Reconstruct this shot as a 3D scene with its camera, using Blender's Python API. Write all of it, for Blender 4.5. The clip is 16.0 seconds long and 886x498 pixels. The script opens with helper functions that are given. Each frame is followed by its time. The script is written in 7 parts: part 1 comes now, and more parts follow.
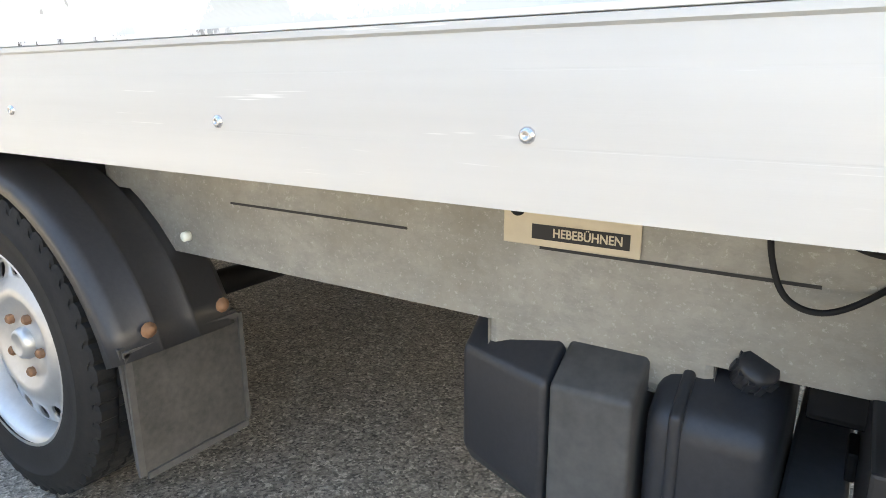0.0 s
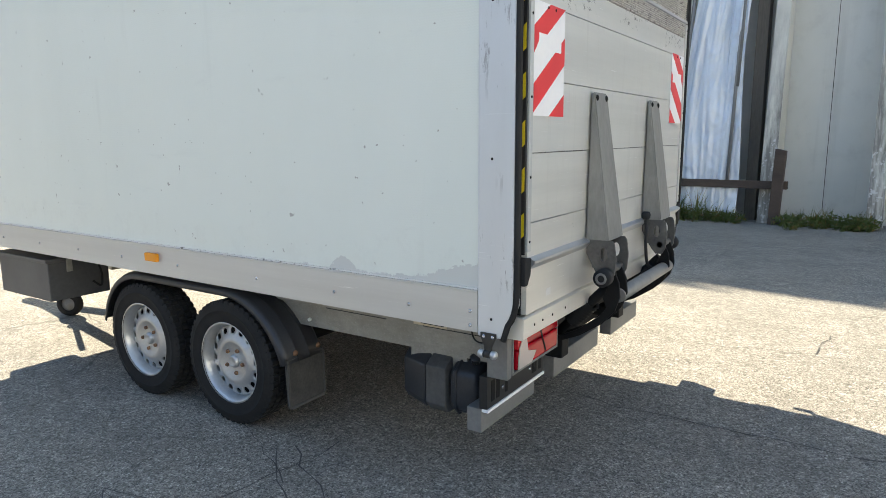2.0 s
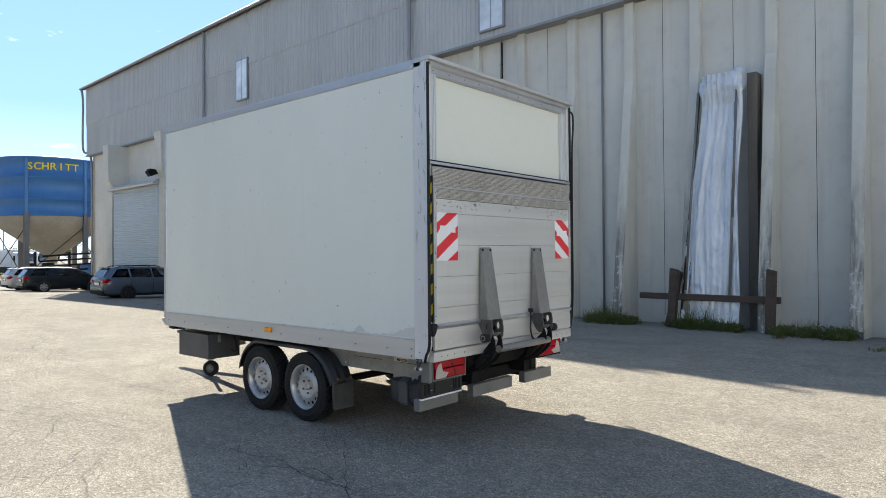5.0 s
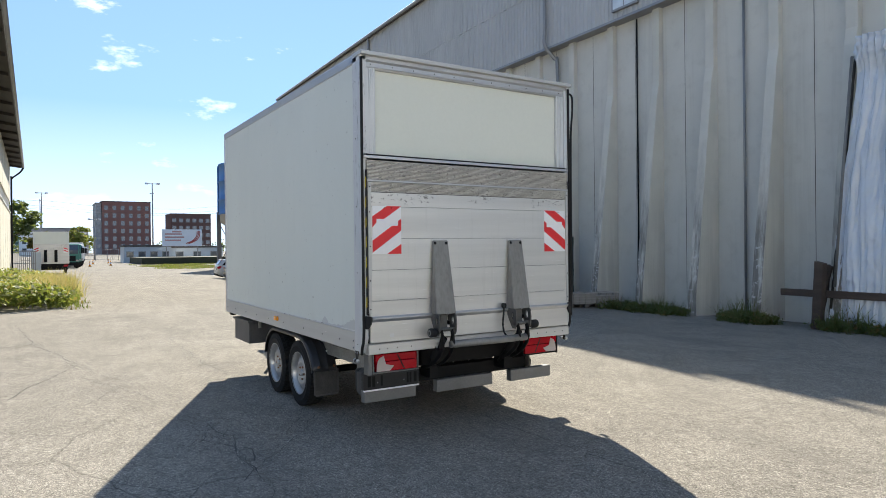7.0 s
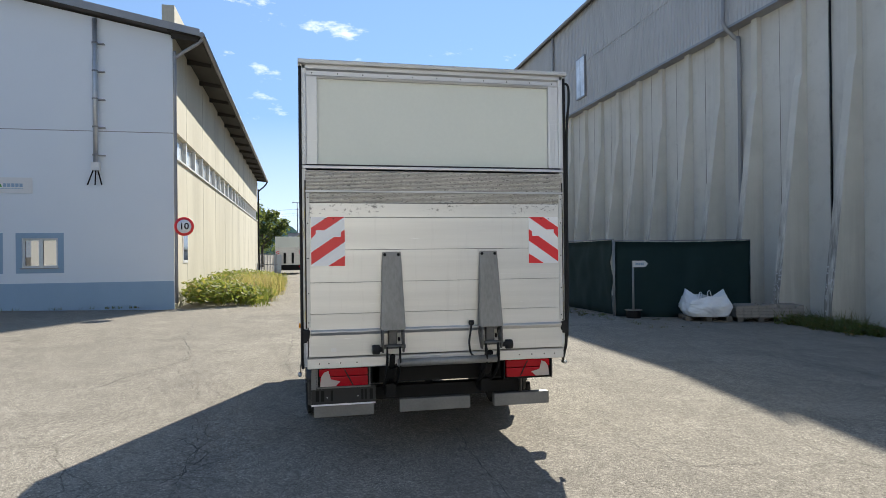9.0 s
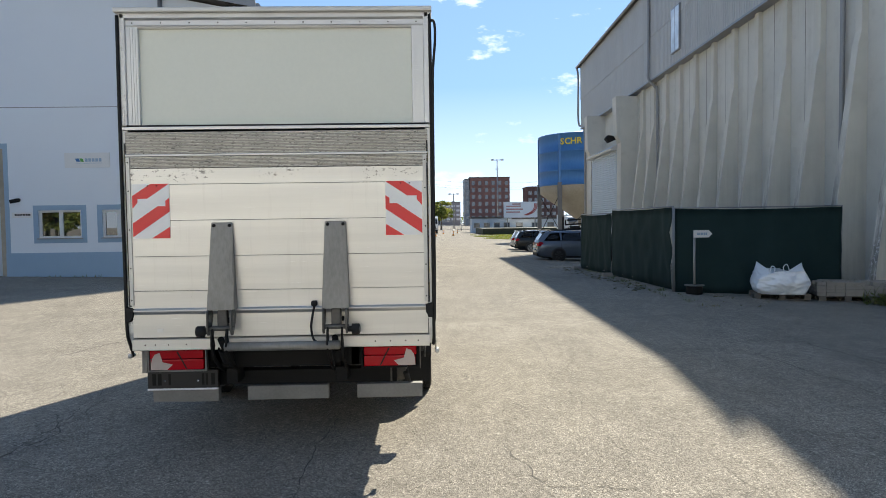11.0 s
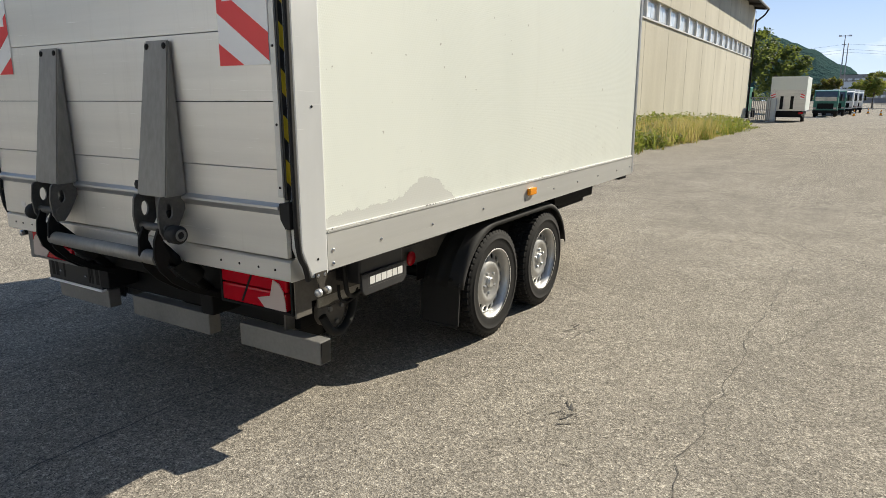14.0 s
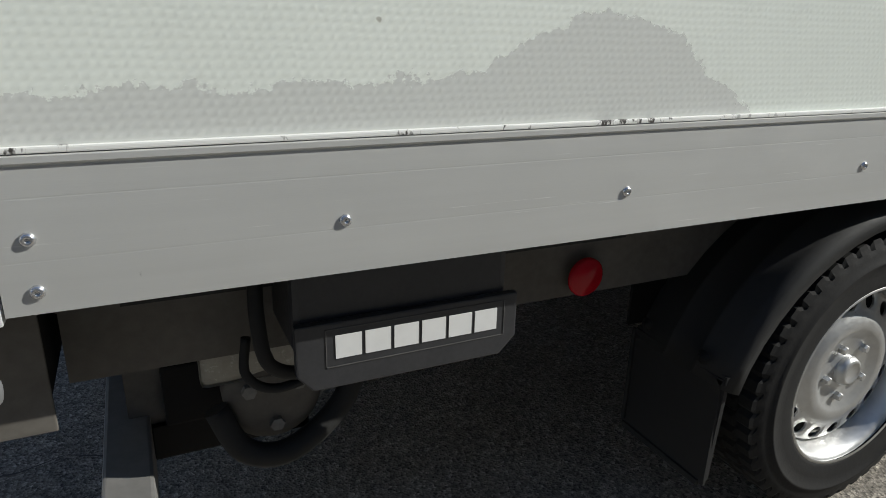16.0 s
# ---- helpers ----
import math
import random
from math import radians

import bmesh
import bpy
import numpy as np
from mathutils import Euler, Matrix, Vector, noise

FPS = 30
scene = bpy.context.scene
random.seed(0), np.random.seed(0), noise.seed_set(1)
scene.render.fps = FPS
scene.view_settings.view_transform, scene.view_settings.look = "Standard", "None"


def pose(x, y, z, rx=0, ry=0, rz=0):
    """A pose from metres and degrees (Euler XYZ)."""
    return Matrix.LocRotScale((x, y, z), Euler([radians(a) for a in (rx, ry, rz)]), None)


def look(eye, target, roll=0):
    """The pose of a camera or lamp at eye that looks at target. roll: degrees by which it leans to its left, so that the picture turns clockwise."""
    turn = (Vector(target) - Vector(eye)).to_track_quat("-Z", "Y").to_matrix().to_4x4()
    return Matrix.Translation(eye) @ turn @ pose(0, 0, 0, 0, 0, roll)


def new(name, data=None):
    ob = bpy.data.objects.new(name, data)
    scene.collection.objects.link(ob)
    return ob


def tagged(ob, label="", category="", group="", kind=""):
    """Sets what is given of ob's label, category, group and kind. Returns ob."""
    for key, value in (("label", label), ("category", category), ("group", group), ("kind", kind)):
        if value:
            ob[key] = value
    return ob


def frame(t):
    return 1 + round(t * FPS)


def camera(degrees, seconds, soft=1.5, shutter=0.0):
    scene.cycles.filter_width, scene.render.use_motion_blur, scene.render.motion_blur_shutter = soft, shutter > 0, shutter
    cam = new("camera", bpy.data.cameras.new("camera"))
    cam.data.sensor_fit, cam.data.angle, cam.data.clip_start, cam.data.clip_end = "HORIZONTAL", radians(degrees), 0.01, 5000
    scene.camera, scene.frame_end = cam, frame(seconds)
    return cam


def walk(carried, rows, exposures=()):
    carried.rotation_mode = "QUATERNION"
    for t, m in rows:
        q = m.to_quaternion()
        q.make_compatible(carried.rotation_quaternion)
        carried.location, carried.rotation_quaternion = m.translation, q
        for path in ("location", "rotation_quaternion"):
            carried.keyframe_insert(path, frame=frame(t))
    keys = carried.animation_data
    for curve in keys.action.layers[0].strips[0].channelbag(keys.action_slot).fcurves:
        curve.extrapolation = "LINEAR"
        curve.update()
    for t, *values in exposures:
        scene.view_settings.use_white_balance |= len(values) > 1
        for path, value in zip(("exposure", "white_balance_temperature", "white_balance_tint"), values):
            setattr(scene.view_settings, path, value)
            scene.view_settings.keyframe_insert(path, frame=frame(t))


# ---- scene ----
cam = camera(68.3, 16.0, 0.7)
PATH = [
    (0, (0.023, -0.003, 0.941), (-1.032, 1.621, 0.442), -0.2),
    (0.5, (0.263, -0.345, 1.197), (-0.775, 1.287, 0.689), -0.4),
    (1, (0.606, -0.716, 1.367), (-0.451, 0.914, 0.894), -0.4),
    (1.5, (0.961, -1.162, 1.494), (-0.109, 0.485, 1.119), -0.4),
    (2, (1.39, -1.663, 1.604), (0.308, -0.016, 1.266), -0.4),
    (2.5, (1.829, -2.162, 1.684), (0.664, -0.572, 1.348), -0.3),
    (3, (2.287, -2.64, 1.73), (1.042, -1.093, 1.494), -0.4),
    (3.5, (2.732, -3.049, 1.749), (1.476, -1.496, 1.656), -0.4),
    (3.7, (2.868, -3.218, 1.714), (1.615, -1.661, 1.643), -0.3),
    (4.2, (3.304, -3.533, 1.714), (2.04, -1.974, 1.72), -0.35),
    (4.75, (3.804, -3.645, 1.729), (2.511, -2.105, 1.75), -0.4),
    (5.3, (4.286, -3.496, 1.746), (2.938, -2.01, 1.748), -0.45),
    (5.8, (4.673, -3.124, 1.748), (3.243, -1.726, 1.738), -0.5),
    (6, (4.836, -2.957, 1.726), (3.36, -1.608, 1.722), -0.6),
    (6.5, (5.164, -2.439, 1.737), (3.597, -1.196, 1.728), -0.6),
    (7, (5.444, -1.867, 1.735), (3.749, -0.804, 1.73), -0.6),
    (7.5, (5.617, -1.263, 1.758), (3.823, -0.379, 1.75), -0.6),
    (8, (5.774, -0.657, 1.791), (3.922, 0.097, 1.782), -0.6),
    (8.5, (5.892, -0.068, 1.801), (3.987, 0.54, 1.794), -0.6),
    (8.7, (5.924, 0.179, 1.792), (3.993, 0.703, 1.792), -0.6),
    (9.2, (5.996, 0.785, 1.798), (4.021, 1.17, 1.812), -0.64),
    (9.8, (5.97, 1.521, 1.808), (3.969, 1.785, 1.84), -0.7),
    (10.4, (5.792, 2.24, 1.807), (3.787, 2.404, 1.82), -0.75),
    (11, (5.429, 2.912, 1.777), (3.431, 2.964, 1.695), -0.8),
    (11.5, (5.04, 3.445, 1.735), (3.051, 3.39, 1.532), -0.6),
    (12, (4.641, 3.995, 1.676), (2.668, 3.77, 1.439), -0.6),
    (12.5, (4.131, 4.396, 1.659), (2.207, 3.952, 1.342), -0.6),
    (13, (3.529, 4.697, 1.626), (1.688, 4.009, 1.255), -0.4),
    (13.5, (2.85, 4.829, 1.6), (1.127, 3.905, 1.176), 0),
    (14, (2.177, 4.856, 1.546), (0.522, 3.825, 1.101), 0),
    (14.5, (1.499, 4.737, 1.48), (-0.008, 3.5, 1.036), 0),
    (15, (0.857, 4.486, 1.466), (-0.545, 3.142, 0.986), 0.9),
    (15.5, (0.289, 4.107, 1.382), (-0.861, 2.567, 0.828), 1.9),
    (15.7, (0.143, 3.941, 1.277), (-0.924, 2.353, 0.691), 1.9),
    (16, (-0.051, 3.753, 1.134), (-0.863, 2.046, 0.48), 1.5),
]
EXPOSURES = [(0.0, 3.4, 7750, 8), (0.5, 2.65, 7300, 7), (1.0, 2.45, 7250, 5), (1.5, 2.25, 7050, 5), (2.5, 1.92, 6850, 5), (3.5, 1.74, 6600, 5), (6.0, 1.38, 6600, 7), (7.3, 1.28, 6500, 7), (8.5, 1.08, 6400, 7),
             (11.0, 1.22, 6650, 6), (12.0, 1.12, 6750, 6), (13.0, 0.92, 6900, 6), (14.0, 0.82, 6800, 7), (15.0, 0.56, 6250, 7), (16.0, 0.28, 6050, 7)]
walk(cam, [(t, look(eye, target, roll)) for t, eye, target, roll in PATH], EXPOSURES)

# ---------- world, sun ----------
SUN_AZ = math.atan2(0.405, -0.914)          # the sun stands over -x, a little to +y
SUN_EL = radians(33.8)
world = bpy.data.worlds.new("sky")
scene.world = world
world.use_nodes = True
wn, wl = world.node_tree.nodes, world.node_tree.links
wn.clear()
sky = wn.new("ShaderNodeTexSky")
sky.sky_type, sky.sun_disc = "NISHITA", False
sky.sun_elevation, sky.sun_rotation = SUN_EL, math.pi / 2 - SUN_AZ
sky.altitude, sky.air_density, sky.dust_density, sky.ozone_density = 300, 1.0, 0.0, 1.5
wbg = wn.new("ShaderNodeBackground")
wbg.inputs["Strength"].default_value = 0.102
wout = wn.new("ShaderNodeOutputWorld")
wtc = wn.new("ShaderNodeTexCoord")
wsep = wn.new("ShaderNodeSeparateXYZ")
wmap = wn.new("ShaderNodeMapping")
wmap.inputs["Scale"].default_value = (5.0, 5.0, 13.0)
wno = wn.new("ShaderNodeTexNoise")
wno.inputs["Scale"].default_value, wno.inputs["Detail"].default_value, wno.inputs["Roughness"].default_value = 1.5, 7.0, 0.62
wrp = wn.new("ShaderNodeValToRGB")
wrp.color_ramp.elements[0].position, wrp.color_ramp.elements[1].position = 0.60, 0.74
wlow = wn.new("ShaderNodeMapRange")
wlow.inputs["From Min"].default_value, wlow.inputs["From Max"].default_value = 0.02, 0.30
wlow.inputs["To Min"].default_value, wlow.inputs["To Max"].default_value = 0.25, 0.9
wmul = wn.new("ShaderNodeMath")
wmul.operation = "MULTIPLY"
wmix = wn.new("ShaderNodeMixRGB")
wmix.inputs["Color2"].default_value = (8.5, 8.35, 8.1, 1)
wl.new(wtc.outputs["Generated"], wmap.inputs["Vector"])
wlift = wn.new("ShaderNodeMapping")           # a clear day: little haze whitens the sky towards the horizon
wlift.inputs["Scale"].default_value, wlift.inputs["Location"].default_value = (1, 1, 0.7), (0, 0, 0.44)
wnrm = wn.new("ShaderNodeVectorMath")
wnrm.operation = "NORMALIZE"
wl.new(wtc.outputs["Generated"], wlift.inputs["Vector"])
wl.new(wlift.outputs["Vector"], wnrm.inputs[0])
wl.new(wnrm.outputs["Vector"], sky.inputs["Vector"])
wl.new(wtc.outputs["Generated"], wsep.inputs["Vector"])
wl.new(wmap.outputs["Vector"], wno.inputs["Vector"])
wl.new(wno.outputs["Fac"], wrp.inputs["Fac"])
wl.new(wsep.outputs["Z"], wlow.inputs["Value"])
wl.new(wrp.outputs["Color"], wmul.inputs[0])
wl.new(wlow.outputs["Result"], wmul.inputs[1])
wl.new(wmul.outputs["Value"], wmix.inputs["Fac"])
wl.new(sky.outputs["Color"], wmix.inputs["Color1"])
wveil = wn.new("ShaderNodeMapRange")          # a thin white veil low over the horizon
wveil.inputs["From Min"].default_value, wveil.inputs["From Max"].default_value = 0.0, 0.20
wveil.inputs["To Min"].default_value, wveil.inputs["To Max"].default_value = 0.55, 0.0
wl.new(wsep.outputs["Z"], wveil.inputs["Value"])
whaze = wn.new("ShaderNodeMixRGB")
whaze.inputs["Color2"].default_value = (6.4, 6.7, 7.0, 1)
wl.new(wveil.outputs["Result"], whaze.inputs["Fac"])
wl.new(wmix.outputs["Color"], whaze.inputs["Color1"])
wl.new(whaze.outputs["Color"], wbg.inputs["Color"])
wl.new(wbg.outputs["Background"], wout.inputs["Surface"])
sun = new("sun", bpy.data.lights.new("sun", "SUN"))
sun.data.energy, sun.data.angle, sun.data.color = 4.4, radians(0.53), (1.0, 0.93, 0.82)
sun.matrix_world = look((-40, 17, 30), (-40 + 0.914 * 10, 17 - 0.405 * 10, 30 - 10 * math.tan(SUN_EL)))

# ---------- materials ----------


class Mat:
    """A small builder of node materials in world-sized coordinates."""

    def __init__(self, name, rough=0.6, metal=0.0):
        self.m = bpy.data.materials.new(name)
        self.m.use_nodes = True
        self.n, self.l = self.m.node_tree.nodes, self.m.node_tree.links
        self.b = self.n["Principled BSDF"]
        self.b.inputs["Roughness"].default_value = rough
        self.b.inputs["Metallic"].default_value = metal
        self.tc = self.n.new("ShaderNodeTexCoord").outputs["Object"]

    def noise(self, scale, detail=4, rough=0.55, stretch=None, dist=0.0):
        t = self.n.new("ShaderNodeTexNoise")
        t.inputs["Scale"].default_value, t.inputs["Detail"].default_value = scale, detail
        t.inputs["Roughness"].default_value, t.inputs["Distortion"].default_value = rough, dist
        self.l.new(self.stretched(stretch), t.inputs["Vector"])
        return t.outputs["Fac"]

    def stretched(self, s):
        if not s:
            return self.tc
        mp = self.n.new("ShaderNodeMapping")
        mp.inputs["Scale"].default_value = s
        self.l.new(self.tc, mp.inputs["Vector"])
        return mp.outputs["Vector"]

    def wave(self, scale, axis="Z", stretch=None, dist=0.0, kind="SIN"):
        t = self.n.new("ShaderNodeTexWave")
        t.wave_type, t.bands_direction, t.wave_profile = "BANDS", axis, kind
        t.inputs["Scale"].default_value, t.inputs["Distortion"].default_value = scale, dist
        self.l.new(self.stretched(stretch), t.inputs["Vector"])
        return t.outputs["Fac"]

    def voronoi(self, scale, feature="F1", out="Distance", stretch=None):
        t = self.n.new("ShaderNodeTexVoronoi")
        t.feature = feature
        t.inputs["Scale"].default_value = scale
        self.l.new(self.stretched(stretch), t.inputs["Vector"])
        return t.outputs[out]

    def ramp(self, fac, a, b, ca=(0, 0, 0), cb=(1, 1, 1)):
        r = self.n.new("ShaderNodeValToRGB")
        r.color_ramp.elements[0].position, r.color_ramp.elements[1].position = a, b
        r.color_ramp.elements[0].color, r.color_ramp.elements[1].color = (*ca, 1), (*cb, 1)
        self.l.new(fac, r.inputs["Fac"])
        return r.outputs["Color"]

    def mix(self, fac, a, b, how="MIX"):
        x = self.n.new("ShaderNodeMixRGB")
        x.blend_type = how
        for key, v in (("Fac", fac), ("Color1", a), ("Color2", b)):
            if isinstance(v, (int, float)):
                x.inputs[key].default_value = v
            elif isinstance(v, tuple):
                x.inputs[key].default_value = (*v, 1)
            else:
                self.l.new(v, x.inputs[key])
        return x.outputs["Color"]

    def math(self, op, a, b=0.0):
        x = self.n.new("ShaderNodeMath")
        x.operation = op
        for i, v in enumerate((a, b)):
            if isinstance(v, (int, float)):
                x.inputs[i].default_value = v
            else:
                self.l.new(v, x.inputs[i])
        return x.outputs["Value"]

    def axis(self, name):
        s = self.n.new("ShaderNodeSeparateXYZ")
        self.l.new(self.tc, s.inputs["Vector"])
        return s.outputs[name]

    def random(self):
        return self.n.new("ShaderNodeObjectInfo").outputs["Random"]

    def island(self):
        return self.n.new("ShaderNodeNewGeometry").outputs["Random Per Island"]

    def color(self, c):
        if isinstance(c, tuple):
            self.b.inputs["Base Color"].default_value = (*c, 1)
        else:
            self.l.new(c, self.b.inputs["Base Color"])
        return self

    def rough(self, fac, lo, hi):
        mr = self.n.new("ShaderNodeMapRange")
        mr.inputs["To Min"].default_value, mr.inputs["To Max"].default_value = lo, hi
        self.l.new(fac, mr.inputs["Value"])
        self.l.new(mr.outputs["Result"], self.b.inputs["Roughness"])
        return self

    def bump(self, fac, strength=0.3, dist=0.002):
        bp = self.n.new("ShaderNodeBump")
        bp.inputs["Strength"].default_value, bp.inputs["Distance"].default_value = strength, dist
        self.l.new(fac, bp.inputs["Height"])
        old = self.b.inputs["Normal"].links
        if old:
            self.l.new(old[0].from_socket, bp.inputs["Normal"])
        self.l.new(bp.outputs["Normal"], self.b.inputs["Normal"])
        return self


def worn(name, ca, cb, rough=0.6, metal=0.0, big=1.5, fine=40.0, bump=0.15, dist=0.002, stretch=None, lo=0.3, hi=0.72):
    """A surface that varies between two colours at two scales, with fine relief."""
    m = Mat(name, rough, metal)
    a, b = m.noise(big, 5, 0.6, stretch), m.noise(fine, 3, 0.6, stretch)
    f = m.mix(0.4, m.ramp(a, lo, hi), m.ramp(b, 0.3, 0.7))
    m.color(m.mix(f, ca, cb))
    m.rough(b, max(0.05, rough - 0.1), min(1, rough + 0.12))
    if bump:
        m.bump(b, bump, dist)
    return m.m


def dull(material, level):
    """Takes the sheen off a dark matt surface."""
    material.node_tree.nodes["Principled BSDF"].inputs["Specular IOR Level"].default_value = level
    return material


def asphalt():
    m = Mat("worn_asphalt", 0.9)
    patch, mid = m.noise(0.16, 6, 0.6), m.noise(1.3, 5, 0.6)
    stone = m.voronoi(150.0, "F1", "Color")
    fine = m.noise(190.0, 2, 0.7)
    clot = m.noise(95.0, 3, 0.75)
    base = m.mix(m.ramp(patch, 0.34, 0.68), (0.295, 0.271, 0.238), (0.370, 0.340, 0.300))
    base = m.mix(m.ramp(mid, 0.35, 0.7), base, m.mix(0.4, base, (0.13, 0.118, 0.104)))
    grey = m.n.new("ShaderNodeRGBToBW")
    m.l.new(stone, grey.inputs["Color"])
    base = m.mix(0.95, base, m.ramp(grey.outputs["Val"], 0.12, 0.88, (0.20, 0.195, 0.185), (0.93, 0.92, 0.88)), "OVERLAY")
    base = m.mix(0.6, base, m.ramp(clot, 0.3, 0.7, (0.3, 0.3, 0.3), (0.7, 0.7, 0.7)), "OVERLAY")
    base = m.mix(0.58, base, m.ramp(m.noise(7.0, 6, 0.75), 0.32, 0.68, (0.33, 0.33, 0.33), (0.66, 0.66, 0.66)), "OVERLAY")
    base = m.mix(m.ramp(fine, 0.57, 0.72), base, (0.07, 0.065, 0.058))
    cell = m.n.new("ShaderNodeRGBToBW")
    m.l.new(m.voronoi(88.0, "F1", "Color"), cell.inputs["Color"])
    base = m.mix(m.math("MULTIPLY", m.ramp(cell.outputs["Val"], 0.64, 0.74), 0.30), base, (0.50, 0.455, 0.385))
    base = m.mix(m.math("MULTIPLY", m.ramp(cell.outputs["Val"], 0.32, 0.22), 0.38), base, (0.075, 0.07, 0.063))
    base = m.mix(0.45, base, m.ramp(m.noise(28.0, 4, 0.8), 0.34, 0.66, (0.28, 0.28, 0.28), (0.72, 0.72, 0.72)), "OVERLAY")
    pit = m.ramp(m.noise(2.6, 7, 0.8), 0.63, 0.68)
    base = m.mix(m.math("MULTIPLY", pit, 0.30), base, (0.10, 0.092, 0.082))
    track = m.ramp(m.noise(0.5, 5, 0.65, (0.35, 1.6, 1.0)), 0.50, 0.72)
    base = m.mix(m.math("MULTIPLY", track, 0.30), base, (0.125, 0.117, 0.107))
    warp = m.n.new("ShaderNodeMixRGB")
    warp.blend_type, warp.inputs["Fac"].default_value = "ADD", 0.5
    nz = m.n.new("ShaderNodeTexNoise")
    nz.inputs["Scale"].default_value, nz.inputs["Detail"].default_value = 0.9, 6
    m.l.new(m.tc, nz.inputs["Vector"])
    m.l.new(m.tc, warp.inputs["Color1"])
    m.l.new(nz.outputs["Color"], warp.inputs["Color2"])
    ck = m.n.new("ShaderNodeTexVoronoi")
    ck.feature = "DISTANCE_TO_EDGE"
    ck.inputs["Scale"].default_value = 0.33
    m.l.new(warp.outputs["Color"], ck.inputs["Vector"])
    line = m.ramp(ck.outputs["Distance"], 0.0012, 0.0042, (1, 1, 1), (0, 0, 0))
    only = m.mix(1.0, line, m.ramp(m.noise(0.22, 3), 0.47, 0.55), "MULTIPLY")
    ck2 = m.n.new("ShaderNodeTexVoronoi")
    ck2.feature = "DISTANCE_TO_EDGE"
    ck2.inputs["Scale"].default_value = 1.15
    m.l.new(warp.outputs["Color"], ck2.inputs["Vector"])
    hair = m.mix(1.0, m.ramp(ck2.outputs["Distance"], 0.003, 0.010, (1, 1, 1), (0, 0, 0)), m.ramp(m.noise(0.33, 4), 0.55, 0.62), "MULTIPLY")
    only = m.mix(1.0, only, hair, "LIGHTEN")
    m.color(m.mix(m.mix(1.0, only, (0.5, 0.5, 0.5), "MULTIPLY"), base, (0.06, 0.055, 0.05)))
    m.bump(m.voronoi(150.0, "F1", "Distance"), 0.6, 0.004)
    m.bump(mid, 0.3, 0.01)
    m.b.inputs["Specular IOR Level"].default_value = 0.04
    return m.m


def grp_panel(name, centre, tight, high, low, start, rise=0.0):
    """Cream glass-fibre panel with a woven emboss and worn grey flakes along its foot."""
    m = Mat(name, 0.42)
    x, z = m.axis("X"), m.axis("Z")
    hump = m.math("POWER", 2.718, m.math("MULTIPLY", m.math("POWER", m.math("SUBTRACT", x, centre), 2.0), -tight))
    base = m.math("MULTIPLY", m.math("MINIMUM", m.math("MAXIMUM", m.math("MULTIPLY", m.math("SUBTRACT", x, start), 4.0), -0.6), 1.0), low)
    top = m.math("ADD", m.math("MULTIPLY", hump, high), base)
    if rise:
        top = m.math("ADD", top, m.math("MULTIPLY", m.math("MAXIMUM", m.math("ADD", x, 0.22), 0.0), rise))
    ragged = m.math("MULTIPLY", m.math("SUBTRACT", m.noise(12.0, 8, 0.75, (1.0, 1.0, 1.0)), 0.5), 0.12)
    edge = m.math("ADD", m.math("ADD", top, ragged), 1.0)
    flake = m.math("LESS_THAN", z, edge)
    dirt = m.noise(0.8, 5, 0.6, (1, 1, 0.35))
    cream = m.mix(m.ramp(dirt, 0.35, 0.75), (0.77, 0.80, 0.74), (0.71, 0.745, 0.69))
    streak = m.ramp(m.noise(5.0, 4, 0.7, (1, 1, 0.12)), 0.62, 0.8)
    cream = m.mix(m.math("MULTIPLY", streak, 0.12), cream, (0.42, 0.42, 0.36))
    smear = m.math("MULTIPLY", m.ramp(m.noise(2.4, 6, 0.75, (0.7, 1, 3.2)), 0.60, 0.80), m.ramp(m.noise(0.9, 3), 0.40, 0.62))
    cream = m.mix(m.math("MULTIPLY", smear, 0.32), cream, (0.42, 0.44, 0.45))
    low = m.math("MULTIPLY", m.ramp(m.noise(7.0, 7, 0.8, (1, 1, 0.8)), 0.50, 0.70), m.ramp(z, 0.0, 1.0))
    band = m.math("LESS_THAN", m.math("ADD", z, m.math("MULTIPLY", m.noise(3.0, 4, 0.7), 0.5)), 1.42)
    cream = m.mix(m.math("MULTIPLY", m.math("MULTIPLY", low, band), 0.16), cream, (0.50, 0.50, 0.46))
    speck = m.ramp(m.noise(26.0, 2, 0.5), 0.735, 0.76)
    cream = m.mix(m.math("MULTIPLY", speck, 0.55), cream, (0.16, 0.13, 0.10))
    m.color(m.mix(flake, cream, (0.60, 0.61, 0.58)))
    d1 = m.wave(46.0, "DIAGONAL", (1.0, 1.0, 1.0), 2.6)
    d2 = m.wave(30.0, "Z", None, 2.4)
    weave = m.math("MULTIPLY", d1, d2)
    m.bump(weave, 0.15, 0.0016)
    m.bump(flake, 0.5, -0.0008)
    m.rough(m.noise(14.0), 0.36, 0.52)
    return m.m


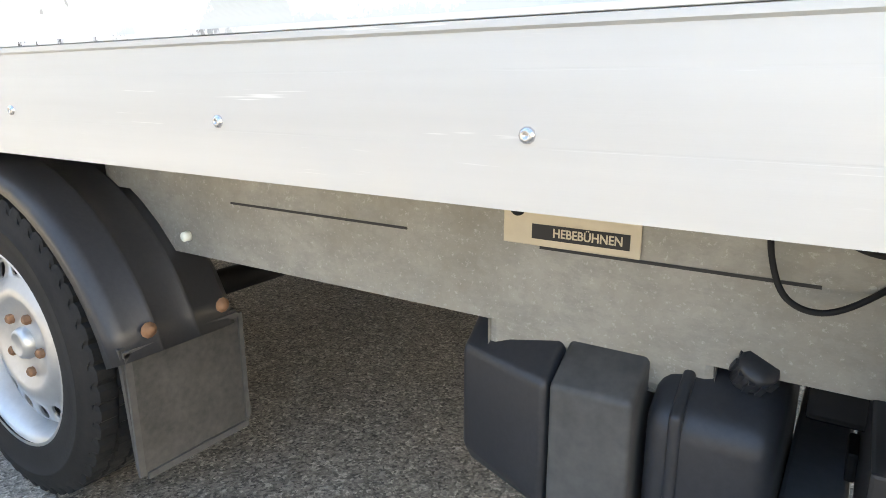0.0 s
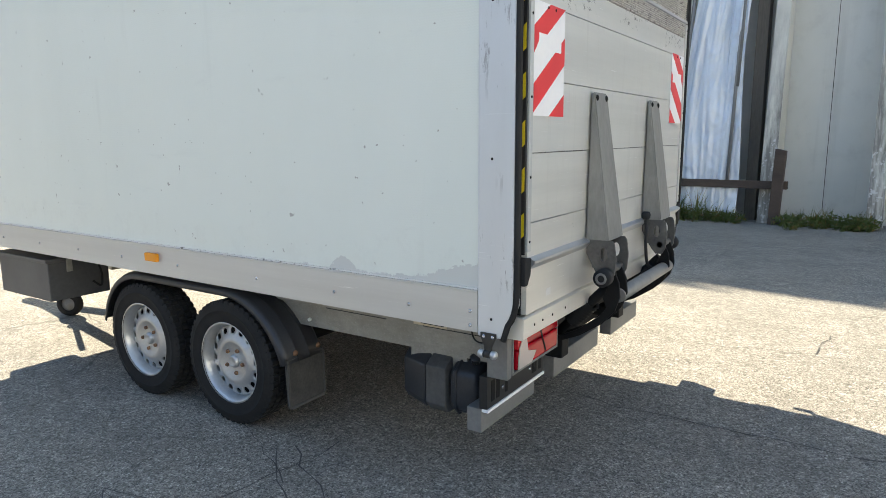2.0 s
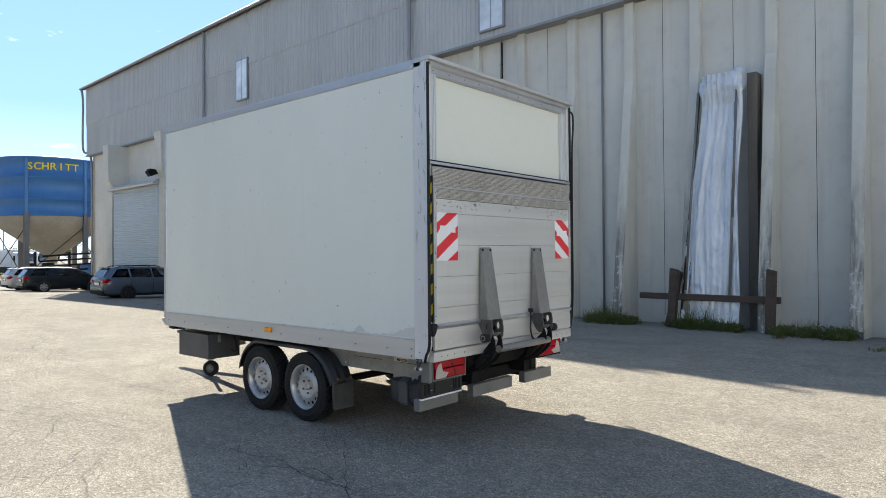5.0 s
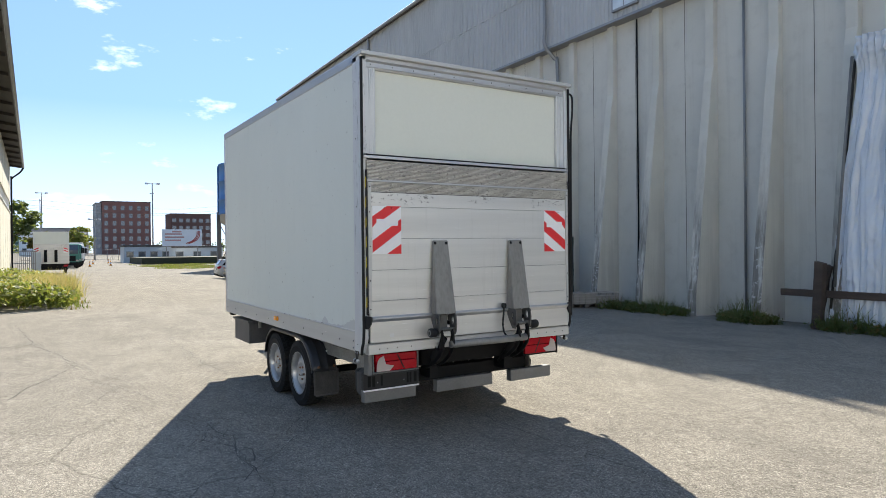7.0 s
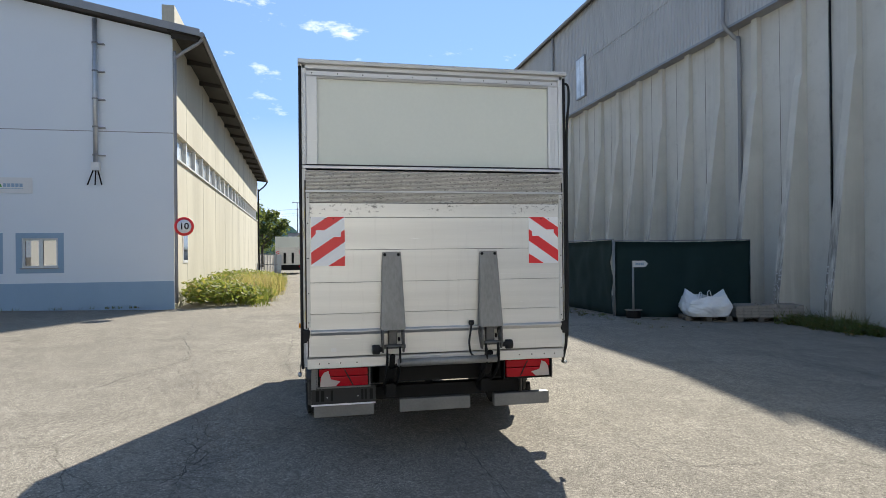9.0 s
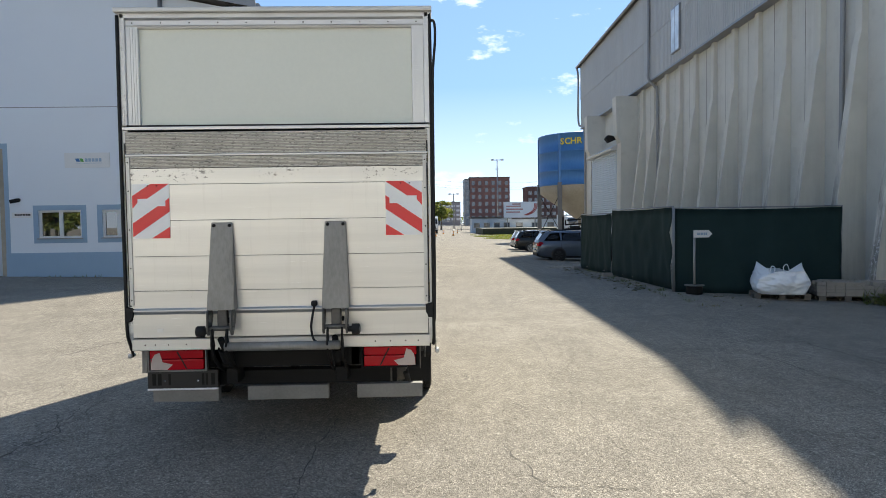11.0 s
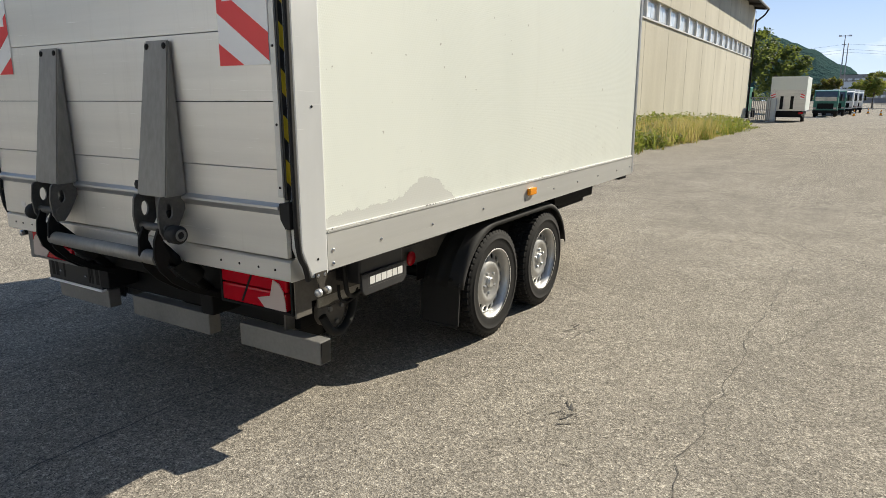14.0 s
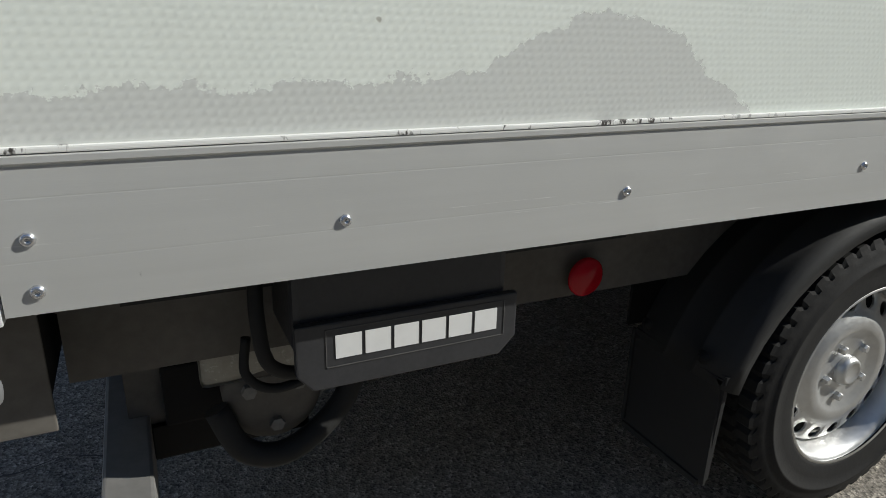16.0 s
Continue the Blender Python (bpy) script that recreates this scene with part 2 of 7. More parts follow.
def aluminium(name, col, rough=0.42, metal=0.75, stretch=(1, 1, 1), scr=True):
    m = Mat(name, rough, metal)
    f = m.noise(2.2, 5, 0.6, stretch)
    c = m.mix(m.ramp(f, 0.3, 0.75), col, tuple(v * 0.84 for v in col))
    if scr:
        s = m.ramp(m.noise(34.0, 3, 0.8, (0.08, 0.08, 3.0)), 0.66, 0.72)
        c = m.mix(m.math("MULTIPLY", s, 0.5), c, tuple(min(1, v * 1.4) for v in col))
        d = m.ramp(m.noise(18.0, 5, 0.75), 0.70, 0.76)
        c = m.mix(m.math("MULTIPLY", d, 0.45), c, (0.12, 0.115, 0.11))
    if name == "white_corner_post":
        sc = m.math("MULTIPLY", m.ramp(m.noise(24.0, 6, 0.8, (1, 1, 0.14)), 0.575, 0.61), m.ramp(m.noise(1.7, 3), 0.42, 0.52))
        c = m.mix(m.math("MULTIPLY", sc, 0.6), c, (0.16, 0.155, 0.15))
    if name == "dull_aluminium_plank":
        runs = m.ramp(m.noise(2.6, 6, 0.75, (1, 6.0, 0.35)), 0.56, 0.72)
        c = m.mix(m.math("MULTIPLY", runs, 0.14), c, (0.36, 0.34, 0.30))
        z = m.axis("Z")
        chip = m.math("MULTIPLY", m.ramp(m.noise(22.0, 6, 0.8, (1, 0.9, 1.6)), 0.575, 0.60), m.ramp(m.noise(1.1, 3, 0.6, (1, 1.6, 0.4)), 0.46, 0.52))
        chip = m.math("MULTIPLY", chip, m.math("GREATER_THAN", m.math("ADD", z, m.math("MULTIPLY", m.noise(5.0, 2), 0.16)), 2.215))
        c = m.mix(m.math("MULTIPLY", chip, 0.8), c, (0.10, 0.095, 0.085))
    m.color(c)
    m.rough(m.noise(9.0, 4, 0.7), rough - 0.1, rough + 0.14)
    m.bump(m.noise(160.0, 2, 0.5, stretch), 0.06, 0.001)
    return m.m


def tread_alu():
    """Rubbed aluminium ribs with chipped dark and bright patches; each rib is worn in its own way."""
    m = Mat("scuffed_ribbed_aluminium", 0.5, 0.5)
    off = m.n.new("ShaderNodeVectorMath")
    off.operation = "ADD"
    cmb = m.n.new("ShaderNodeCombineXYZ")
    m.l.new(m.math("MULTIPLY", m.random(), 9.0), cmb.inputs["Z"])
    m.l.new(m.tc, off.inputs[0])
    m.l.new(cmb.outputs["Vector"], off.inputs[1])
    place = m.tc
    w = m.ramp(m.noise(3.0, 6, 0.7, (1, 1, 2)), 0.36, 0.66)
    c = m.mix(w, (0.50, 0.48, 0.43), (0.68, 0.66, 0.60))
    m.tc = off.outputs["Vector"]
    dark = m.math("MULTIPLY", m.ramp(m.noise(30.0, 5, 0.8, (1, 0.8, 1)), 0.54, 0.60), 0.8)
    c = m.mix(dark, c, (0.12, 0.115, 0.105))
    lit = m.ramp(m.noise(42.0, 5, 0.8, (1, 0.8, 1)), 0.56, 0.62)
    m.color(m.mix(m.math("MULTIPLY", lit, 0.8), c, (0.80, 0.79, 0.75)))
    m.tc = place
    m.rough(lit, 0.55, 0.38)
    m.bump(lit, 0.3, 0.001)
    return m.m


def galvanised():
    m = Mat("galvanised_steel", 0.55, 0.45)
    sp = m.voronoi(110.0, "F1", "Color")
    g = m.n.new("ShaderNodeRGBToBW")
    m.l.new(sp, g.inputs["Color"])
    c = m.mix(m.ramp(g.outputs["Val"], 0.2, 0.8), (0.355, 0.345, 0.31), (0.38, 0.37, 0.335))
    dirt = m.ramp(m.noise(3.0, 7, 0.7), 0.42, 0.72)
    c = m.mix(m.math("MULTIPLY", dirt, 0.6), c, (0.19, 0.165, 0.125))
    blot = m.ramp(m.noise(26.0, 6, 0.75, (0.6, 1, 1.3)), 0.46, 0.62)
    c = m.mix(m.math("MULTIPLY", blot, 0.45), c, (0.23, 0.225, 0.205))
    spot = m.ramp(m.noise(120.0, 4, 0.75), 0.58, 0.66)
    m.color(m.mix(m.math("MULTIPLY", spot, 0.55), c, (0.50, 0.49, 0.46)))
    m.bump(m.noise(50.0, 4, 0.7), 0.15, 0.001)
    return m.m


def concrete():
    m = Mat("weathered_concrete", 0.92)
    big, mid, fine = m.noise(0.35, 6, 0.6), m.noise(2.2, 6, 0.65), m.noise(60.0, 3, 0.7)
    c = m.mix(m.ramp(big, 0.35, 0.7), (0.57, 0.56, 0.51), (0.66, 0.645, 0.59))
    c = m.mix(m.math("MULTIPLY", m.ramp(mid, 0.52, 0.78), 0.28), c, (0.34, 0.32, 0.285))
    run = m.ramp(m.noise(1.6, 6, 0.7, (1.6, 1.6, 0.06)), 0.54, 0.78)
    c = m.mix(m.math("MULTIPLY", run, 0.30), c, (0.30, 0.285, 0.26))
    moss = m.ramp(m.noise(0.9, 5, 0.7, (1, 1, 0.4)), 0.66, 0.8)
    m.color(m.mix(m.math("MULTIPLY", moss, 0.3), c, (0.24, 0.23, 0.14)))
    m.bump(fine, 0.2, 0.003)
    m.bump(mid, 0.2, 0.012)
    return m.m


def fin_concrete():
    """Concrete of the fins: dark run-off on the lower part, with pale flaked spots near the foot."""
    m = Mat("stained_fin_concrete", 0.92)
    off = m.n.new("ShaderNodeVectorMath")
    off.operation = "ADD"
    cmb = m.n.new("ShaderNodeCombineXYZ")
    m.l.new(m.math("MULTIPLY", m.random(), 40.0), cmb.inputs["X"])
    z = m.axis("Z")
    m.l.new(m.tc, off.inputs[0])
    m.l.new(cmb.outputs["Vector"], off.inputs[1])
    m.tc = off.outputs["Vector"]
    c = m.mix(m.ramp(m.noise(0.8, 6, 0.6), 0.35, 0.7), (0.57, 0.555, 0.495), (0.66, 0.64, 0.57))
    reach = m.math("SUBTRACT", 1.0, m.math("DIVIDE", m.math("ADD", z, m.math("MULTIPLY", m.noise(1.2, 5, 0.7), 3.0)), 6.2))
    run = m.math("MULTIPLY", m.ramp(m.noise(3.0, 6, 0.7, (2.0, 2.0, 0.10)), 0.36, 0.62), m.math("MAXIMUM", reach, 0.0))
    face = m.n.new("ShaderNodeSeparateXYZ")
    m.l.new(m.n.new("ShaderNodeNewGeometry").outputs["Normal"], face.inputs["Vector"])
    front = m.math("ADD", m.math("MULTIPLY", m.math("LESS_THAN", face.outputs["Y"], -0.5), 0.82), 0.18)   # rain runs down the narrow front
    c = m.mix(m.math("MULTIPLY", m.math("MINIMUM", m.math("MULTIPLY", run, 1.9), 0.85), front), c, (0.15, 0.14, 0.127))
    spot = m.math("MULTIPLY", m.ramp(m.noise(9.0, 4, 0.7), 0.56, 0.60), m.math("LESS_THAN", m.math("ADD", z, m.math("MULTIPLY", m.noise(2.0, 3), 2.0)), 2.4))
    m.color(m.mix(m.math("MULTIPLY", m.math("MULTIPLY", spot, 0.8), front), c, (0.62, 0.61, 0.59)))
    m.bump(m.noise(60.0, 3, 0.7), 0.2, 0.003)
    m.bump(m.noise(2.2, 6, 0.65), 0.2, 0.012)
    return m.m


def leafy(name, a, b, c=None):
    m = Mat(name, 0.65)
    r = m.island()
    col = m.mix(m.ramp(r, 0.0, 1.0), a, b)
    if c:
        col = m.mix(m.ramp(r, 0.82, 0.9), col, c)
    m.color(col)
    tl = m.n.new("ShaderNodeBsdfTranslucent")
    m.l.new(m.mix(0.35, col, (0.42, 0.46, 0.06)), tl.inputs["Color"])
    ms = m.n.new("ShaderNodeMixShader")
    ms.inputs["Fac"].default_value = 0.45
    m.l.new(m.b.outputs["BSDF"], ms.inputs[1])
    m.l.new(tl.outputs["BSDF"], ms.inputs[2])
    m.l.new(ms.outputs["Shader"], m.n["Material Output"].inputs["Surface"])
    return m.m


def plain(name, col, rough=0.5, metal=0.0, gloss=0.5):
    m = Mat(name, rough, metal).color(col)
    m.b.inputs["Specular IOR Level"].default_value = gloss
    return m.m


def glass(name, tint=(0.05, 0.06, 0.07), rough=0.05):
    m = Mat(name, rough)
    m.color(m.mix(m.ramp(m.noise(1.2, 3), 0.3, 0.7), tint, tuple(v * 1.6 for v in tint)))
    m.b.inputs["IOR"].default_value = 2.0
    return m.m


M = dict(
    asphalt=asphalt(), grp=grp_panel("cream_glassfibre", -0.70, 24.0, 0.10, 0.055, -1.0), grp_shade=grp_panel("cream_glassfibre_left", -0.62, 260.0, 0.055, 0.014, -0.86, 0.29), concrete=concrete(), galv=galvanised(), tread=tread_alu(),
    alu=aluminium("brushed_aluminium", (0.60, 0.61, 0.62), 0.42, 0.8, (0.2, 1, 3)),
    rail=aluminium("anodised_side_rail", (0.61, 0.61, 0.59), 0.42, 0.4, (0.15, 1, 4)),
    plank=aluminium("dull_aluminium_plank", (0.77, 0.755, 0.715), 0.40, 0.6, (1, 0.15, 4)),
    whitepanel=worn("white_lacquered_panel", (0.78, 0.80, 0.72), (0.73, 0.755, 0.68), 0.4, 0, 0.8, 30, 0.05),
    post=aluminium("white_corner_post", (0.75, 0.765, 0.77), 0.4, 0.25, (1, 1, 0.2)),
    postclean=aluminium("clean_corner_post", (0.75, 0.765, 0.77), 0.36, 0.3, (1, 1, 0.2)),
    rubber=dull(worn("black_rubber", (0.013, 0.013, 0.014), (0.026, 0.026, 0.025), 0.7, 0, 3, 60, 0.2), 0.3),
    tyre=dull(worn("dusty_tyre_rubber", (0.011, 0.011, 0.012), (0.030, 0.029, 0.027), 0.75, 0, 6, 90, 0.25), 0.2),
    plastic=worn("black_moulded_plastic", (0.020, 0.021, 0.024), (0.042, 0.042, 0.045), 0.40, 0, 4, 120, 0.10),
    dusty=worn("dusty_black_plastic", (0.030, 0.030, 0.030), (0.11, 0.104, 0.096), 0.55, 0, 5, 70, 0.15, lo=0.42, hi=0.8),
    strap=worn("scuffed_grey_plastic", (0.045, 0.045, 0.045), (0.11, 0.107, 0.103), 0.5, 0, 5, 40, 0.1),
    rim=worn("silver_wheel_steel", (0.47, 0.47, 0.465), (0.62, 0.62, 0.61), 0.40, 0.75, 6, 60, 0.08),
    rust=worn("rusty_bolt", (0.18, 0.09, 0.045), (0.30, 0.17, 0.10), 0.8, 0.2, 20, 90, 0.2),
    grime=dull(worn("grimy_dark_steel", (0.035, 0.031, 0.027), (0.085, 0.075, 0.062), 0.7, 0.2, 5, 60, 0.2), 0.3),
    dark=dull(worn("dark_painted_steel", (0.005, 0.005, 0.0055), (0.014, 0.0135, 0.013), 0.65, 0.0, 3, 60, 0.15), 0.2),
    bumper=worn("grey_steel_bumper", (0.15, 0.147, 0.14), (0.25, 0.245, 0.235), 0.6, 0.3, 2.5, 50, 0.15),
    arm=worn("dirty_galvanised_arm", (0.19, 0.185, 0.175), (0.36, 0.35, 0.33), 0.55, 0.45, 4, 45, 0.15, stretch=(1, 1, 0.35)),
    red=plain("red_lamp_glass", (0.38, 0.002, 0.010), 0.2, 0.0, 0.3), clear=plain("clear_lamp_glass", (0.50, 0.42, 0.39), 0.2),
    redfilm=plain("red_reflective_film", (0.78, 0.03, 0.035), 0.35), whitefilm=worn("white_reflective_film", (0.90, 0.90, 0.90), (0.84, 0.84, 0.85), 0.35),
    orange=plain("orange_lamp_glass", (0.85, 0.30, 0.01), 0.2), yellow=plain("yellow_tape", (0.70, 0.54, 0.02), 0.5),
    black=plain("black_film", (0.012, 0.012, 0.013), 0.5), white=worn("white_paint", (0.75, 0.75, 0.74), (0.66, 0.66, 0.65), 0.5),
    brass=worn("pale_brass_label", (0.60, 0.53, 0.40), (0.50, 0.44, 0.33), 0.45, 0.4), chrome=plain("bright_steel", (0.6, 0.6, 0.61), 0.25, 0.9),
    crack=plain("crack_shade", (0.075, 0.068, 0.06), 0.95),
)
M["knuckle"] = worn("worn_grey_forging", (0.07, 0.068, 0.065), (0.17, 0.165, 0.155), 0.55, 0.4, 8, 60, 0.2)
bead = Mat("chipped_seal_bead", 0.6)
gap = bead.math("MULTIPLY", bead.ramp(bead.noise(9.0, 6, 0.8, (1, 1, 0.5)), 0.56, 0.60), bead.ramp(bead.noise(1.3, 2), 0.42, 0.52))
bead.color(bead.mix(gap, (0.72, 0.72, 0.69), (0.05, 0.045, 0.04)))
M["bead"] = bead.m
M["brown"] = worn("dull_brown_steel", (0.085, 0.077, 0.067), (0.165, 0.152, 0.135), 0.75, 0.1, 4, 50, 0.15)
M["boxsteel"] = worn("dull_dark_grey_steel", (0.075, 0.075, 0.077), (0.13, 0.13, 0.13), 0.55, 0.2, 3, 40, 0.12)
M["groove"] = worn("darker_groove_aluminium", (0.30, 0.285, 0.255), (0.48, 0.46, 0.425), 0.6, 0.4, 4, 50, 0.2)
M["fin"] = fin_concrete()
M["cladding"] = worn("grey_sheet_cladding", (0.42, 0.415, 0.40), (0.52, 0.515, 0.50), 0.55, 0.15, 0.5, 8, 0.05, stretch=(1, 1, 0.3))
M["shutter"] = worn("pale_roller_shutter", (0.46, 0.51, 0.56), (0.54, 0.59, 0.63), 0.45, 0.3, 0.5, 10)
tp = Mat("white_plastic_sheeting", 0.27)
tp.color(tp.mix(tp.ramp(tp.noise(1.2, 5, 0.6), 0.3, 0.72), (0.58, 0.635, 0.70), (0.68, 0.725, 0.775)))
tp.bump(tp.noise(13.0, 4, 0.6, (1.6, 1.0, 0.6), 1.2), 0.25, 0.010)
tp.b.inputs["IOR"].default_value = 1.8
M["tarp"] = tp.m
M["wood"] = worn("weathered_brown_timber", (0.045, 0.032, 0.025), (0.10, 0.073, 0.056), 0.85, 0, 3, 40, 0.3, 0.004, (0.3, 1, 2))
M["greywood"] = worn("grey_weathered_timber", (0.10, 0.09, 0.078), (0.20, 0.18, 0.152), 0.9, 0, 3, 40, 0.3, 0.003, (1, 1, 0.15))
M["render"] = worn("pale_blue_render", (0.70, 0.745, 0.80), (0.76, 0.80, 0.84), 0.9, 0, 0.3, 60, 0.2, 0.003)
M["bluetrim"] = worn("blue_painted_plinth", (0.27, 0.38, 0.50), (0.33, 0.45, 0.57), 0.8, 0, 0.8, 30, 0.2)
M["yellowwall"] = worn("stained_yellow_render", (0.42, 0.385, 0.30), (0.62, 0.58, 0.465), 0.95, 0, 0.5, 30, 0.3, 0.004, (1, 1, 0.25))
M["creamwall"] = worn("pale_cream_render", (0.69, 0.68, 0.65), (0.77, 0.76, 0.73), 0.95, 0, 0.4, 40, 0.2, 0.003)
M["fencecloth"] = worn("dark_green_fence_cloth", (0.015, 0.046, 0.047), (0.032, 0.068, 0.068), 0.75, 0, 0.8, 90, 0.3, 0.004)
M["bagcloth"] = worn("white_woven_bag", (0.78, 0.80, 0.82), (0.86, 0.87, 0.88), 0.7, 0, 3, 150, 0.3, 0.004)
M["paver"] = worn("grey_paving_block", (0.24, 0.225, 0.20), (0.33, 0.31, 0.28), 0.95, 0, 4, 60, 0.3)
M["eave"] = worn("dark_stained_eave_boards", (0.022, 0.019, 0.016), (0.05, 0.043, 0.036), 0.85, 0, 2, 30, 0.3, 0.003, (0.3, 1, 1))
M["roofing"] = worn("dark_roof_tiles", (0.06, 0.055, 0.05), (0.10, 0.09, 0.085), 0.85, 0, 1, 20, 0.3)
M["pipe"] = worn("grey_downpipe", (0.24, 0.24, 0.245), (0.32, 0.32, 0.325), 0.45, 0.4)
M["glass"] = glass("dark_window_glass")
M["officeglass"] = glass("clear_office_glass", (0.012, 0.016, 0.013), 0.02)
M["officeglass"].node_tree.nodes["Principled BSDF"].inputs["IOR"].default_value = 2.8
M["carglass"] = plain("dark_car_glass", (0.012, 0.014, 0.016), 0.05)
# reflected sky is put into the panes' pale base colour
M["skyglass"] = glass("sky_reflection_glass", (0.52, 0.55, 0.57), 0.12)
M["bluesteel"] = worn("faded_blue_silo_paint", (0.035, 0.13, 0.33), (0.06, 0.19, 0.42), 0.5, 0.1, 0.35, 5, 0.1, 0.01, (1, 1, 0.3))
M["legsteel"] = worn("grey_silo_leg_steel", (0.10, 0.10, 0.105), (0.16, 0.16, 0.165), 0.6, 0.2, 1, 12)
M["cream"] = worn("stained_cream_steel", (0.26, 0.225, 0.17), (0.42, 0.37, 0.29), 0.7, 0, 0.5, 6)
M["brick"] = worn("red_brown_facade", (0.19, 0.10, 0.085), (0.24, 0.125, 0.105), 0.9, 0, 0.1, 2)
M["silver"] = worn("grey_car_paint", (0.10, 0.125, 0.16), (0.12, 0.145, 0.18), 0.22, 0.5, 0.6, 10, 0)
M["darkcar"] = worn("dark_car_paint", (0.012, 0.016, 0.019), (0.02, 0.024, 0.027), 0.2, 0.3, 0.6, 10, 0)
M["leaf"] = leafy("bramble_leaves", (0.10, 0.15, 0.028), (0.23, 0.25, 0.06), (0.36, 0.28, 0.08))
M["straw"] = leafy("dry_grass", (0.34, 0.29, 0.12), (0.55, 0.42, 0.22), (0.50, 0.30, 0.14))
M["weed"] = leafy("yard_weeds", (0.04, 0.07, 0.018), (0.11, 0.14, 0.045), (0.20, 0.11, 0.05))
M["tree"] = leafy("tree_leaves", (0.035, 0.065, 0.025), (0.075, 0.115, 0.045))
M["autumn"] = leafy("autumn_leaves", (0.05, 0.065, 0.018), (0.14, 0.11, 0.03), (0.22, 0.11, 0.03))
M["debris"] = leafy("dead_leaves_and_clods", (0.045, 0.035, 0.025), (0.12, 0.095, 0.065), (0.20, 0.17, 0.12))
M["bark"] = worn("bark", (0.07, 0.055, 0.04), (0.12, 0.10, 0.075), 0.95, 0, 4, 30, 0.4, 0.01)

# ---------- mesh helpers ----------


def abox(bm, x0, x1, y0, y1, z0, z1, bev=0.0):
    v = [bm.verts.new((x, y, z)) for x in (x0, x1) for y in (y0, y1) for z in (z0, z1)]
    fs = [bm.faces.new([v[i] for i in q]) for q in ((0, 1, 3, 2), (4, 6, 7, 5), (0, 4, 5, 1), (2, 3, 7, 6), (0, 2, 6, 4), (1, 5, 7, 3))]
    if bev:
        es = list({e for f in fs for e in f.edges})
        bmesh.ops.bevel(bm, geom=es, offset=bev, segments=2, affect="EDGES", profile=0.6)
    return bm


def prism(bm, pts, axis, a, b, bev=0.0):
    """A polygon in the two other axes, drawn out along one axis from a to b."""
    def at(p, w):
        return {"x": (w, p[0], p[1]), "y": (p[0], w, p[1]), "z": (p[0], p[1], w)}[axis]
    lo, hi = [bm.verts.new(at(p, a)) for p in pts], [bm.verts.new(at(p, b)) for p in pts]
    n = len(pts)
    fs = [bm.faces.new(lo), bm.faces.new(hi[::-1])]
    fs += [bm.faces.new((lo[i], hi[i], hi[(i + 1) % n], lo[(i + 1) % n])) for i in range(n)]
    bmesh.ops.recalc_face_normals(bm, faces=fs)
    if bev:
        es = list({e for f in fs for e in f.edges})
        bmesh.ops.bevel(bm, geom=es, offset=bev, segments=2, affect="EDGES", profile=0.6)
    return bm


def lathe(bm, prof, axis, c, seg=32, smooth=True):
    """Profile rows (radius, along) turned about an axis through c; end rows of radius 0 close it."""
    rings = []
    for r, h in prof:
        ring = []
        for k in range(seg if r > 1e-6 else 1):
            a = 2 * math.pi * k / seg
            u, v = r * math.cos(a), r * math.sin(a)
            p = {"x": (h, u, v), "y": (u, h, v), "z": (u, v, h)}[axis]
            ring.append(bm.verts.new((c[0] + p[0], c[1] + p[1], c[2] + p[2])))
        rings.append(ring)
    fs = []
    for r0, r1 in zip(rings, rings[1:]):
        for k in range(seg):
            a, b = r0[k % len(r0)], r0[(k + 1) % len(r0)]
            d, e = r1[k % len(r1)], r1[(k + 1) % len(r1)]
            q = [a, b, e, d]
            q = [w for i, w in enumerate(q) if w not in q[:i]]
            if len(q) > 2:
                fs.append(bm.faces.new(q))
    bmesh.ops.recalc_face_normals(bm, faces=fs)
    for f in fs:
        f.smooth = smooth
    return bm


def tube(bm, path, r, seg=10, radii=None):
    pts = [Vector(p) for p in path]
    rings = []
    up = Vector((0.13, 0.31, 0.94)).normalized()
    for i, p in enumerate(pts):
        d = (pts[min(i + 1, len(pts) - 1)] - pts[max(i - 1, 0)]).normalized()
        s = d.cross(up)
        s = s.normalized() if s.length > 1e-4 else Vector((1, 0, 0))
        t = s.cross(d)
        w = radii[i] if radii else r
        rings.append([bm.verts.new(p + s * w * math.cos(2 * math.pi * k / seg) + t * w * math.sin(2 * math.pi * k / seg)) for k in range(seg)])
    fs = [bm.faces.new((r0[k], r0[(k + 1) % seg], r1[(k + 1) % seg], r1[k])) for r0, r1 in zip(rings, rings[1:]) for k in range(seg)]
    fs += [bm.faces.new(rings[0][::-1]), bm.faces.new(rings[-1])]
    bmesh.ops.recalc_face_normals(bm, faces=fs)
    for f in fs[:-2]:
        f.smooth = True
    return bm


def curve_pts(pts, n=8):
    """A smooth line through the given points (Catmull-Rom)."""
    p = [Vector(q) for q in pts]
    p = [2 * p[0] - p[1], *p, 2 * p[-1] - p[-2]]
    out = []
    for i in range(1, len(p) - 2):
        for k in range(n):
            t = k / n
            out.append(0.5 * (2 * p[i] + (p[i + 1] - p[i - 1]) * t + (2 * p[i - 1] - 5 * p[i] + 4 * p[i + 1] - p[i + 2]) * t * t
                              + (3 * p[i] - p[i - 1] - 3 * p[i + 1] + p[i + 2]) * t ** 3))
    return out + [p[-2]]


def mesh_of(name, bm, material):
    me = bpy.data.meshes.new(name)
    bm.to_mesh(me)
    bm.free()
    me.materials.append(material)
    return me


def part(name, bm, material, parent, label=""):
    ob = new(name, mesh_of(name, bm, material))
    ob.parent = parent
